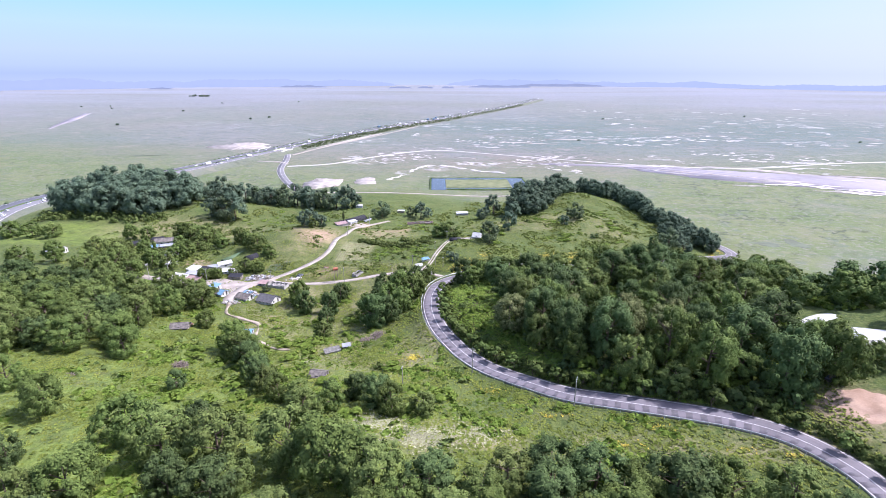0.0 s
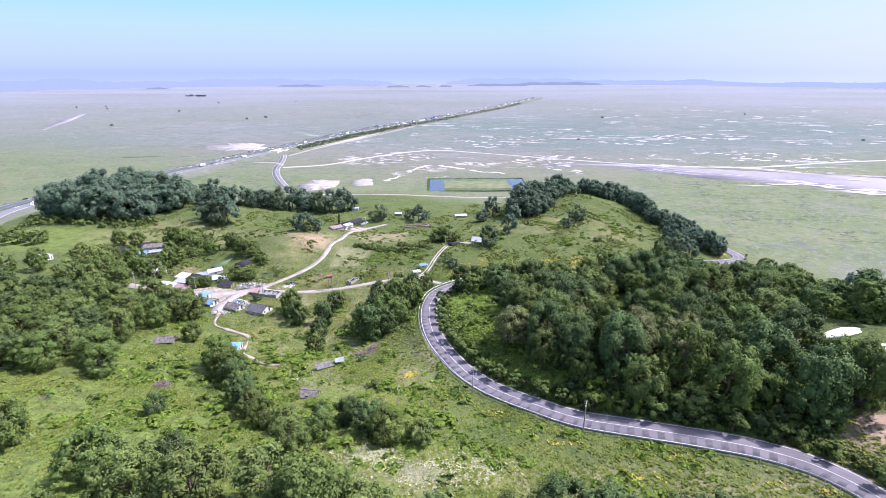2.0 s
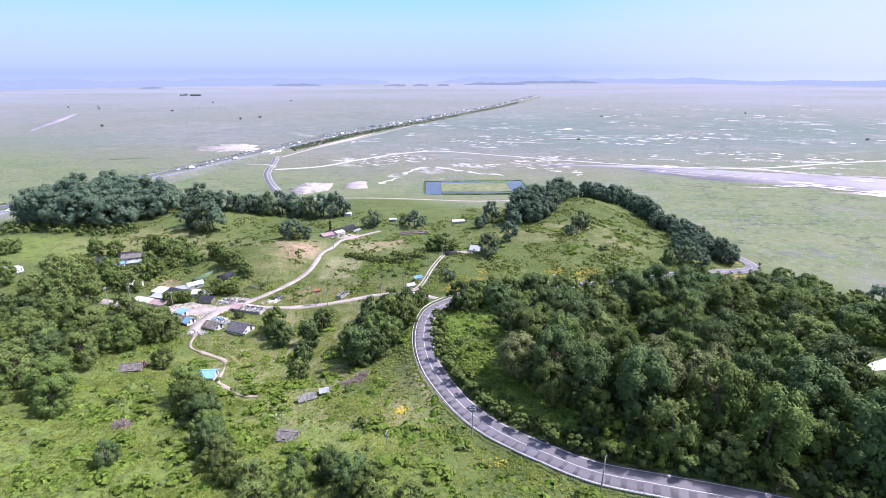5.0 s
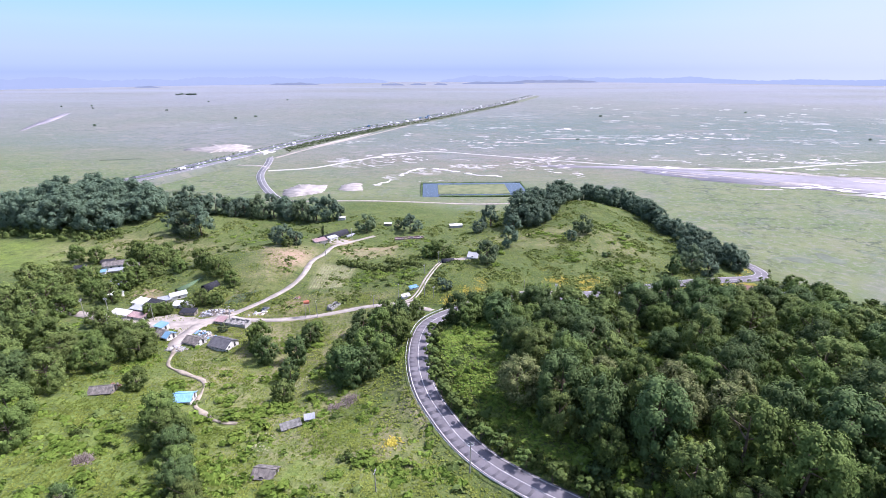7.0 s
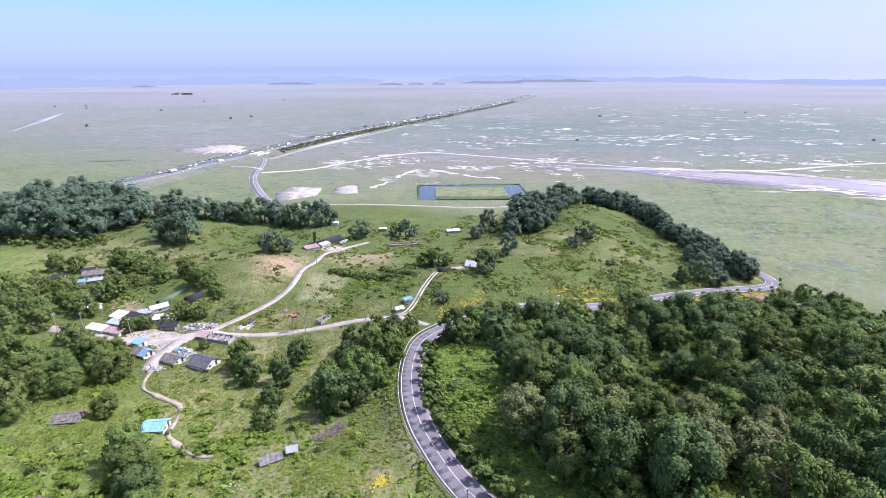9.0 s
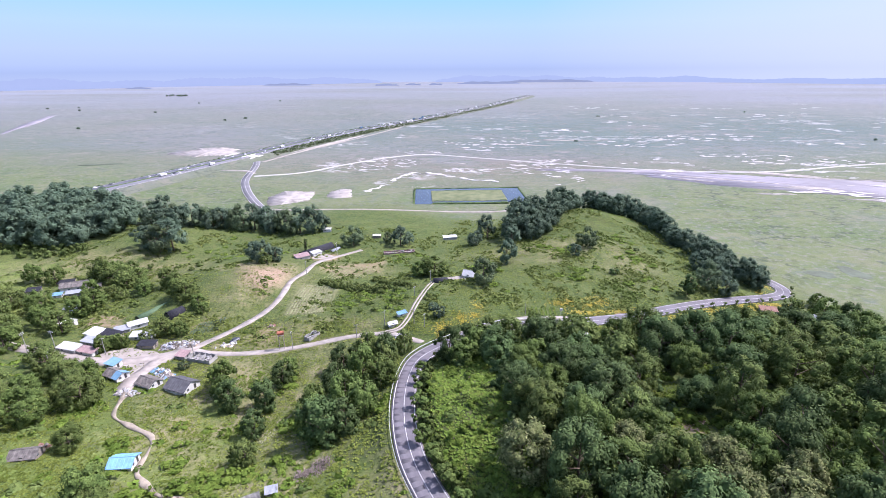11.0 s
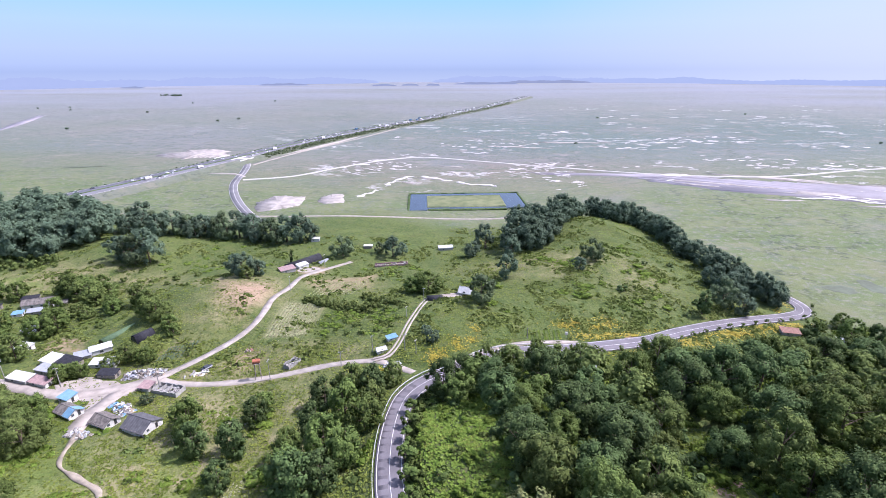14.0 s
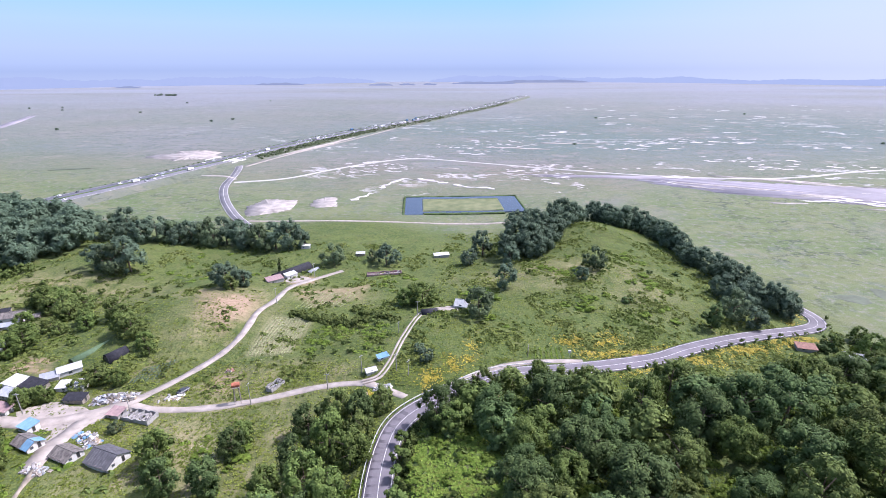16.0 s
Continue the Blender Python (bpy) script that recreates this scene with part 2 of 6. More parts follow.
def ground_material():
    """Upland meadow and pale salt marsh, told apart by the ground's own layers, the distance tinted with haze."""
    m = bpy.data.materials.new("ground_cover")
    m.use_nodes = True
    n, l = m.node_tree.nodes, m.node_tree.links
    b = n["Principled BSDF"]
    b.inputs["Roughness"].default_value = 0.9
    b.inputs["Specular IOR Level"].default_value = 0.2
    co = n.new("ShaderNodeTexCoord")

    def noise_at(sx, sy, detail=5, rough=0.6):
        mp, t = n.new("ShaderNodeMapping"), n.new("ShaderNodeTexNoise")
        mp.inputs["Scale"].default_value = (sx, sy, 0.05)
        t.inputs["Scale"].default_value, t.inputs["Detail"].default_value, t.inputs["Roughness"].default_value = 1, detail, rough
        l.new(co.outputs["Object"], mp.inputs["Vector"])
        l.new(mp.outputs[0], t.inputs["Vector"])
        return t.outputs[0]

    def span(v, lo, hi):
        r = n.new("ShaderNodeMapRange")
        r.inputs[1].default_value, r.inputs[2].default_value = lo, hi
        l.new(v, r.inputs[0])
        return r.outputs[0]

    def blend(f, a, c):
        x = n.new("ShaderNodeMix")
        x.data_type = "RGBA"
        for s, v in ((6, a), (7, c)):
            if isinstance(v, tuple):
                x.inputs[s].default_value = (*v, 1)
            else:
                l.new(v, x.inputs[s])
        l.new(f, x.inputs[0])
        return x.outputs[2]

    def times(a, c):
        x = n.new("ShaderNodeMath")
        x.operation = "MULTIPLY"
        l.new(a, x.inputs[0])
        l.new(c, x.inputs[1])
        return x.outputs[0]

    def layer(name):
        a = n.new("ShaderNodeAttribute")
        a.attribute_name = name
        return a.outputs["Fac"]

    meadow = blend(span(noise_at(0.045, 0.06), 0.42, 0.58), (0.052, 0.078, 0.017), (0.084, 0.106, 0.026))
    meadow = blend(span(noise_at(0.16, 0.16), 0.50, 0.66), meadow, (0.094, 0.100, 0.036))
    meadow = blend(span(noise_at(0.42, 0.42), 0.50, 0.68), meadow, (0.036, 0.060, 0.015))
    meadow = blend(span(noise_at(0.95, 0.95, 3), 0.53, 0.60), meadow, (0.098, 0.118, 0.033))
    meadow = blend(span(noise_at(0.62, 0.62, 4), 0.53, 0.62), meadow, (0.036, 0.060, 0.015))
    meadow = blend(span(noise_at(2.3, 2.3), 0.52, 0.66), meadow, (0.086, 0.108, 0.031))
    meadow = blend(times(layer("rank"), span(noise_at(0.22, 0.22, 6), 0.36, 0.56)), meadow, blend(span(noise_at(0.9, 0.9), 0.4, 0.62), (0.092, 0.130, 0.026), (0.136, 0.174, 0.040)))
    dry = blend(span(noise_at(0.35, 0.35), 0.4, 0.6), (0.142, 0.142, 0.056), (0.205, 0.182, 0.10))
    dry = blend(span(noise_at(0.8, 0.8, 4), 0.53, 0.63), dry, (0.085, 0.098, 0.036))
    meadow = blend(times(layer("dry"), span(noise_at(0.10, 0.10), 0.36, 0.58)), meadow, dry)
    stalks = n.new("ShaderNodeTexWave")
    stalks.inputs["Scale"].default_value, stalks.inputs["Distortion"].default_value = 0.22, 1.5
    l.new(co.outputs["Object"], stalks.inputs["Vector"])
    meadow = blend(layer("plot"), meadow, blend(times(stalks.outputs[1], span(noise_at(0.5, 0.5), 0.3, 0.6)), (0.235, 0.215, 0.125), (0.125, 0.140, 0.058)))
    clay = blend(span(noise_at(0.5, 0.5), 0.3, 0.7), (0.24, 0.17, 0.11), (0.32, 0.23, 0.16))
    meadow = blend(times(layer("dirt"), span(noise_at(0.09, 0.2), 0.28, 0.52)), meadow, clay)
    def crease(v, lo, hi):
        """Thin winding lines, where the noise passes through its middle."""
        s, ab = n.new("ShaderNodeMath"), n.new("ShaderNodeMath")
        s.operation, ab.operation = "SUBTRACT", "ABSOLUTE"
        s.inputs[1].default_value = 0.5
        l.new(v, s.inputs[0])
        l.new(s.outputs[0], ab.inputs[0])
        return span(ab.outputs[0], hi, lo)

    marsh = blend(span(noise_at(0.006, 0.008), 0.4, 0.6), (0.120, 0.134, 0.110), (0.150, 0.147, 0.132))
    # Broad lavender patches: haze put into the marsh colour.
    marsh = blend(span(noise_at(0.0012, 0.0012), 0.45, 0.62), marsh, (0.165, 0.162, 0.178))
    marsh = blend(times(layer("green"), span(noise_at(0.004, 0.006), 0.3, 0.5)), marsh, (0.082, 0.114, 0.105))
    marsh = blend(times(layer("brown"), span(noise_at(0.008, 0.012), 0.3, 0.5)), marsh, (0.15, 0.128, 0.112))
    marsh = blend(span(noise_at(0.05, 0.07), 0.5, 0.7), marsh, (0.084, 0.097, 0.074))
    marsh = blend(span(noise_at(0.022, 0.026, 8, 0.72), 0.56, 0.62), marsh, (0.186, 0.170, 0.158))
    marsh = blend(times(crease(noise_at(0.006, 0.009, 6, 0.62), 0.0, 0.012), span(noise_at(0.003, 0.004), 0.4, 0.55)), marsh, (0.062, 0.078, 0.07))
    fresh = blend(span(noise_at(0.015, 0.02), 0.38, 0.62), (0.090, 0.125, 0.050), (0.132, 0.146, 0.070))
    fresh = blend(span(noise_at(0.07, 0.10), 0.5, 0.7), fresh, (0.070, 0.088, 0.044))
    fresh = blend(span(noise_at(0.03, 0.045, 6), 0.55, 0.62), fresh, (0.138, 0.144, 0.080))
    fresh = blend(times(crease(noise_at(0.01, 0.014, 5, 0.6), 0.0, 0.012), span(noise_at(0.005, 0.006), 0.45, 0.55)), fresh, (0.05, 0.068, 0.045))
    marsh = blend(times(layer("fresh"), span(noise_at(0.01, 0.012), 0.2, 0.45)), marsh, fresh)
    marsh = blend(span(noise_at(0.06, 0.07, 7, 0.72), 0.54, 0.64), marsh, (0.100, 0.120, 0.084))
    marsh = blend(span(noise_at(0.22, 0.22, 5, 0.7), 0.52, 0.62), marsh, (0.155, 0.154, 0.122))
    # Painted haze: the marsh colour turns lavender-blue with distance.
    marsh = blend(times(layer("haze_tint"), span(noise_at(0.0008, 0.003), 0.2, 0.6)), marsh, (0.184, 0.193, 0.222))
    salt = times(layer("salt"), times(crease(noise_at(0.012, 0.02, 7, 0.62), 0.012, 0.02), span(noise_at(0.004, 0.006, 6), 0.54, 0.58)))
    marsh = blend(salt, marsh, (0.40, 0.38, 0.38))
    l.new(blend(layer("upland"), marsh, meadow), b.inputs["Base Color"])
    bu = n.new("ShaderNodeBump")
    bu.inputs["Strength"].default_value, bu.inputs["Distance"].default_value = 0.85, 0.6
    l.new(noise_at(0.9, 0.9), bu.inputs["Height"])
    l.new(bu.outputs[0], b.inputs["Normal"])
    # Bluish sheen, strongest on the far marsh, stands in for haze.
    haze_sheen = n.new("ShaderNodeMapRange")
    haze_sheen.inputs[3].default_value, haze_sheen.inputs[4].default_value = 0.07, 0.01
    near = n.new("ShaderNodeMath")
    near.operation = "ADD"
    l.new(layer("upland"), near.inputs[0])
    l.new(layer("fresh"), near.inputs[1])
    l.new(near.outputs[0], haze_sheen.inputs[0])
    l.new(haze_sheen.outputs[0], b.inputs["Sheen Weight"])
    b.inputs["Sheen Roughness"].default_value = 0.4
    b.inputs["Sheen Tint"].default_value = (0.85, 0.9, 1, 1)
    return m


GROUND = ground_material()


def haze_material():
    """The bright hazy air over the far horizon, painted as a glow that changes with height."""
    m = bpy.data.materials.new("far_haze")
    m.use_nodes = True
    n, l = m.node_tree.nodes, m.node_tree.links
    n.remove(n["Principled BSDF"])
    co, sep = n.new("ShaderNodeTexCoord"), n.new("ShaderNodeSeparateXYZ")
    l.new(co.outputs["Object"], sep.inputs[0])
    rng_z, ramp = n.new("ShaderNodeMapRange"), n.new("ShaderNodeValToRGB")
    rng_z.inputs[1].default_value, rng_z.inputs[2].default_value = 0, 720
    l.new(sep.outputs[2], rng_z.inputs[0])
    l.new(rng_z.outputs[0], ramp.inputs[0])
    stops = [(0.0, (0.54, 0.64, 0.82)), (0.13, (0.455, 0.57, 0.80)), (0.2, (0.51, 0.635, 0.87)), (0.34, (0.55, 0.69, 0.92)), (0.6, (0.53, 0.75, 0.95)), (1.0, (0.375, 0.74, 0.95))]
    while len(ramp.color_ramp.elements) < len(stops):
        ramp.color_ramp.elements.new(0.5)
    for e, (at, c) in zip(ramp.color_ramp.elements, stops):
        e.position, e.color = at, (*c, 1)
    # The sunward side of the haze is painted paler.
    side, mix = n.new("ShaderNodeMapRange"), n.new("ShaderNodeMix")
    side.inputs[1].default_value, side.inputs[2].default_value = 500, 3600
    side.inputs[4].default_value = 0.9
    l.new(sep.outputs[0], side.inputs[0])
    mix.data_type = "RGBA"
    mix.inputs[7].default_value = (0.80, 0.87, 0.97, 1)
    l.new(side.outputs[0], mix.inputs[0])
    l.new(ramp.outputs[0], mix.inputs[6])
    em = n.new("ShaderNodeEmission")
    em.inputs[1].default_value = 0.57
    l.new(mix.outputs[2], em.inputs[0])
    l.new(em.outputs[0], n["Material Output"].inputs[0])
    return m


# ---- the lie of the land ----
HILLS = [  # x, y, height, spread
    (104.7, -51.3, 52.9, 113.1), (45.4, 142.3, 13.9, 22.0), (143.4, 142.4, 36.5, 55.2), (-144.1, 24.2, 31.3, 90.6),
    (-17.6, 79.8, 14.1, 41.6), (3.7, 185.1, 17.5, 28.2), (70.7, 338.1, 14.6, 49.4), (84.4, 421.2, 12.5, 28.0),
    (-13.4, 271.3, 12.9, 41.2), (-117.2, 294.8, 11.2, 30.0), (-300.7, 387.1, 12.9, 34.4), (-212.9, 370.9, 10.0, 32.4),
    (318.4, 122.2, 38.3, 59.7), (-277.0, 125.6, 20.8, 114.0), (71.6, 213.4, 16.2, 29.0), (-85.5, 393.1, 7.8, 50.3)]


def lie(x, y):
    x, y = np.asarray(x, float), np.asarray(y, float)
    return sum(h * np.exp(-((x - a) ** 2 + (y - b) ** 2) / (2 * s * s)) for a, b, h, s in HILLS)


MAIN = spline([(86, 40), (83, 60), (81, 75), (79.5, 88), (73.5, 99), (64, 105.5), (52, 109.5), (39, 113), (27, 117.2), (17.5, 124), (6, 134.5),
               (-2, 144.5), (-8.5, 155.5), (-14, 167), (-17.8, 181), (-19.8, 197), (-20, 212), (-18, 222), (-12, 230.5), (-1, 239.3),
               (9.4, 247), (20, 251.3), (37.6, 255), (56, 260), (73.4, 266.8), (88.6, 276.5), (106.8, 286), (129, 296), (150, 304.5),
               (160.5, 310), (165, 316.5), (165, 324), (161, 335), (154, 352), (150, 380)])
LANE_A = spline([(-112, 236), (-101.7, 234.1), (-87, 235.3), (-70.8, 239.1), (-50.1, 244.6), (-34, 245), (-24, 239.5), (-14, 233.5)])
LANE_UP = spline([(-34, 245), (-29, 248), (-26, 256.8), (-23.2, 273.4), (-18.5, 293), (-12, 298.5), (-3, 300)])
LANE_B = spline([(-112, 236), (-101, 250.8), (-92.8, 265.4), (-90.5, 279.1), (-91.3, 296), (-88.9, 309.3), (-88.8, 327.1), (-84, 337), (-78, 345), (-68, 356)])
LANE_C = spline([(-190, 232), (-170, 228), (-158.1, 226.6), (-144.3, 224), (-133, 224), (-122, 229), (-112, 236)])
YARD = spline([(-112, 236), (-119, 228), (-120.5, 216), (-119.5, 206)])
FOOT = spline([(-117, 206), (-112.4, 192.6), (-103.2, 187.2), (-93.2, 182.3), (-90, 175.7), (-88, 168), (-82, 163), (-76.2, 159.7), (-69.7, 158.9)])
LAYBY = spline([(-5, 240.5), (3, 247.5), (10, 252.4), (22.6, 258), (34, 260.2), (44, 260.8)])
PATHS = [(MAIN, 3.6, 4.5), (LANE_A, 1.6, 3), (LANE_UP, 1.1, 2.5), (LANE_B, 1.6, 3), (LANE_C, 2.6, 3), (YARD, 2.2, 3), (FOOT, 0.8, 2), (LAYBY, 1.5, 2.5)]


def profile(path, reach=9):
    """Heights along a path, smoothed so that it runs evenly."""
    z = lie(path[:, 0], path[:, 1])
    k = np.ones(2 * reach + 1) / (2 * reach + 1)
    return np.convolve(np.pad(z, reach, mode="edge"), k, mode="valid")


def rough(x, y):
    """Small swells and hummocks of the open ground."""
    return (0.45 * np.sin(x * 0.21 + 1.3 * np.sin(y * 0.13)) * np.sin(y * 0.19 + 0.7 * np.sin(x * 0.11))
            + 0.22 * np.sin(x * 0.83 + 2 * np.sin(y * 0.31)) * np.sin(y * 0.71 + 1.1 * np.sin(x * 0.43)))


LINES = [(p, profile(p), w, soft) for p, w, soft in PATHS]


def height(x, y):
    """The ground's height: the hills, their hummocks, and beds cut for the roads."""
    x, y = np.atleast_1d(np.asarray(x, float)), np.atleast_1d(np.asarray(y, float))
    z0 = lie(x, y)
    z = z0 + rough(x, y) * np.clip((z0 - 1) / 6, 0, 1)
    near = np.where((x > -210) & (x < 200) & (y > 20) & (y < 400))[0]
    for p, pz, w, soft in LINES[::-1]:
        for c in np.array_split(near, max(1, len(near) // 20000)):
            d2 = (x[c, None] - p[None, :, 0]) ** 2 + (y[c, None] - p[None, :, 1]) ** 2
            i = d2.argmin(1)
            d = np.sqrt(d2[np.arange(len(c)), i])
            f = np.clip((d - w - 1.2) / soft, 0, 1)
            f = f * f * (3 - 2 * f)
            z[c] = (pz[i] - (0.3 if w > 3 else 0.14)) * (1 - f) + z[c] * f
    return z


def up(x, y):
    return float(height([x], [y])[0])


def gap(x, y, path):
    return np.sqrt(((x - path[:, 0]) ** 2 + (y - path[:, 1]) ** 2).min())


def build_ground():
    far = [520, 560, 610, 670, 740, 830, 950, 1100, 1300, 1600, 2000, 2600, 3400, 4900]
    xs = np.concatenate([-np.array(far[::-1]), np.arange(-480, 361, 2.0), np.array([380, 400, 430, 470] + far)])
    ys = np.concatenate([[-2500, -1500, -800, -400, -200, -100, -50], np.arange(-10, 521, 2.0), np.array([530, 545, 560, 580, 600, 625, 650, 680, 710] + far[4:])])
    gx, gy = np.meshgrid(xs, ys)
    x, y = gx.ravel(), gy.ravel()
    z = height(x, y)
    nx, ny = len(xs), len(ys)
    i = (np.arange(ny - 1)[:, None] * nx + np.arange(nx - 1)[None, :]).ravel()
    me = smooth(mesh_np("ground", np.stack([x, y, z], 1), np.stack([i, i + 1, i + nx + 1, i + nx], 1)))

    def spot(cx, cy, rx, ry, turn=0.0):
        c, s = math.cos(radians(turn)), math.sin(radians(turn))
        u, v = ((x - cx) * c + (y - cy) * s) / rx, (-(x - cx) * s + (y - cy) * c) / ry
        return np.clip(1.6 - np.hypot(u, v) * 1.2, 0, 1)

    def field(pts, soft=2.5):
        """One inside a plot's outline, fading out over its edge."""
        p = np.array(pts, float)
        q = np.roll(p, -1, 0)
        c = p.mean(0)
        best = np.full(len(x), 1e9)
        for (x0, y0), (x1, y1) in zip(p, q):
            nx_, ny_ = y0 - y1, x1 - x0
            k = math.hypot(nx_, ny_)
            s = 1 if (c[0] - x0) * nx_ + (c[1] - y0) * ny_ > 0 else -1
            best = np.minimum(best, s * ((x - x0) * nx_ + (y - y0) * ny_) / k)
        return np.clip(best / soft + 0.5, 0, 1)

    zl = lie(x, y)
    layers = {
        "rank": np.maximum(field([(-190, 70), (-60, 50), (34, 60), (24, 118), (-12, 148), (-22, 200), (-70, 212), (-125, 180)], 24), field([(-330, 282), (-225, 282), (-205, 325), (-330, 332)], 8)),
        "plot": field([(-83.7, 264.5), (-66.8, 266.6), (-65.4, 293.9), (-83.9, 294.2)]),
        "upland": np.clip((zl - 0.8) / 3.0, 0, 1),
        "dry": np.maximum.reduce([spot(-105, 295, 22, 32), spot(45, 342, 48, 22) * 0.95, spot(85, 330, 20, 30) * 0.7, spot(-60, 190, 24, 30), spot(-90, 215, 24, 20), spot(-55, 228, 26, 10), spot(-40, 140, 30, 18) * 0.7, spot(-80, 196, 30, 34), spot(-65, 320, 22, 12), spot(-10, 92, 28, 9),
                                  spot(-45, 180, 12, 30), spot(-50, 160, 15, 15), spot(-20, 150, 10, 25), spot(60, 96, 50, 6), spot(-210, 320, 60, 25), spot(-90, 240, 40, 8),
                                  spot(-60, 250, 25, 12), field([(-86.4, 324.8), (-48.8, 336.8), (-50.7, 319.8), (-68.4, 305.6)], 4), field([(-119.7, 254.7), (-109.1, 260.2), (-106.4, 251.1), (-116.9, 244.1)], 3), spot(-130, 318, 22, 12), spot(-115, 252, 8, 8)]),
        "dirt": np.maximum.reduce([field([(-120, 300), (-109, 311), (-97, 310), (-93.5, 294.6), (-98.9, 277.1)], 7), field([(-130, 318), (-112, 316), (-98, 280), (-113, 286)], 8) * 0.55, field([(-86.4, 324.8), (-48.8, 336.8), (-50.7, 319.8), (-68.4, 305.6)], 4) * 0.5, field([(-170.7, 250.5), (-169.7, 261.2), (-156.2, 259.6), (-153, 251)], 3), spot(90, 107, 8, 7), spot(57, 172, 3, 2.5),
                                   spot(-85, 250, 7, 8) * 0.55, spot(-86, 340, 8, 7), spot(60, 268, 12, 2)]),
        "brown": np.maximum.reduce([spot(-10, 640, 330, 105), spot(-450, 700, 260, 120) * 0.6]),
        "green": np.maximum.reduce([spot(420, 1050, 800, 330), spot(150, 820, 260, 90), spot(-700, 700, 320, 200) * 0.8]),
        "fresh": np.clip((700 - y + 0.25 * np.abs(x)) / 220, 0, 1),
        # Strength of the painted haze, growing outwards.
        "haze_tint": np.clip((np.hypot(x, y) - 1300) / 1900, 0, 1),
        "salt": np.maximum.reduce([spot(60, 760, 420, 190), spot(-250, 800, 160, 90), spot(320, 660, 260, 70), spot(400, 1100, 900, 200) * 0.9, spot(-100, 560, 110, 60)])}
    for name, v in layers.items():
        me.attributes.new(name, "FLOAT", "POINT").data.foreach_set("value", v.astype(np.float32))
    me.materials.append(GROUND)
    return tagged(new("ground", me), "rolling green upland sinking into a pale flat salt marsh", "ground", kind="structure")


ground = build_ground()


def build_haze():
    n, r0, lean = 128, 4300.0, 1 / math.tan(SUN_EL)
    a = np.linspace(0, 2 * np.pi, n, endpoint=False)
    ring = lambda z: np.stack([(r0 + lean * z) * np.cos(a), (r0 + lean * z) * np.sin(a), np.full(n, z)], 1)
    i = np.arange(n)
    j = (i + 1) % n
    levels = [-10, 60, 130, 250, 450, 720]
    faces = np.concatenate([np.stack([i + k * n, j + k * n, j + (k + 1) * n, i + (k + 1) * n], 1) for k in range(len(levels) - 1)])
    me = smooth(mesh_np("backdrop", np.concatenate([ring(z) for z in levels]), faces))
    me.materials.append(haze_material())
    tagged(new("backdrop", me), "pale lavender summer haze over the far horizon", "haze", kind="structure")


build_haze()


def ribbon(name, path, width, material_, lift=0.0, offset=0.0, skirt=0.35, parent=None, heights=None, label="", across=3, ragged=0.0):
    """A strip of paving along a path, with sides that go down into the ground."""
    z = profile(path) if heights is None else heights
    d = np.gradient(path, axis=0)
    d /= np.linalg.norm(d, axis=1)[:, None]
    side = np.stack([d[:, 1], -d[:, 0]], 1)
    w = np.full(len(path), width / 2)
    if ragged:
        k = np.arange(len(path))
        w = w * (1 + ragged * (np.sin(k * 0.9) * 0.5 + np.sin(k * 0.37 + 1) * 0.5))
    cols, us = [], np.linspace(-1, 1, across)
    for u in [-1.001, *us, 1.001]:
        xy = path + side * (offset + u * w)[:, None]
        cols.append(np.column_stack([xy, z + lift - (skirt if abs(u) > 1 else 0)]))
    m, n = len(cols), len(path)
    v = np.stack(cols, 1).reshape(-1, 3)
    i = (np.arange(n - 1)[:, None] * m + np.arange(m - 1)[None, :]).ravel()
    return part(name, mesh_np(name, v, np.stack([i, i + 1, i + m + 1, i + m], 1)), material_, parent, label)


# ---- roads ----
road = tagged(ribbon("road", MAIN, 7.2, ASPHALT, across=5), "two-lane grey asphalt road winding round the hill", "road", kind="structure")
for off, w in ((-3.1, 0.2), (3.1, 0.2), (0.1, 0.16)):
    ribbon("road_line", MAIN, w, PAINT, 0.012, off, 0.01, road, profile(MAIN), "worn pale painted line", across=2)
for i in range(4, 150):
    if i % 2 == 0:
        ribbon("anti_skid_strip", np.array([MAIN[i], MAIN[i] * 0.05 + MAIN[i + 1] * 0.95]), 2.3, ASPHALT_STRIP, 0.008, -1.55, 0.01, road, profile(MAIN)[i:i + 2], across=2)
tagged(ribbon("lane", LANE_A, 3.0, LANE, ragged=0.12), "pale concrete farm lane", "lane", kind="structure")
for off in (-0.75, 0.75):
    tagged(ribbon("wheel_track", LANE_UP, 0.75, LANE, 0.02, off, ragged=0.2), "pale wheel rut of a meadow track", "track", kind="structure")
tagged(ribbon("lane", LANE_B, 3.0, LANE, ragged=0.12, lift=0.01), "pale concrete lane winding up to the barn", "lane", kind="structure")
tagged(ribbon("lane", LANE_C, 4.6, LANE, ragged=0.12, lift=0.015), "pale dusty lane past the village sheds", "lane", kind="structure")
tagged(ribbon("yard", YARD, 5.5, LANE, ragged=0.25, lift=0.025), "pale dusty yard between the village houses", "yard", kind="structure")
tagged(ribbon("footpath", FOOT, 1.3, PATH_DIRT, ragged=0.65, lift=0.14), "narrow bare footpath through the weeds", "path", kind="structure")
tagged(ribbon("layby", LAYBY, 2.6, LANE, ragged=0.1, lift=0.03), "pale concrete strip beside the road", "path", kind="structure")

HW = spline([(-330, 250), (-380, 330), (-397, 399), (-366, 504), (-342, 575), (-322, 648), (-298, 729), (-262, 853), (-199, 1022), (-112, 1211), (-42, 1383), (69, 1658),
             (205, 2074), (226, 2160)], 8)
HW_Z = np.full(len(HW), 5.0)
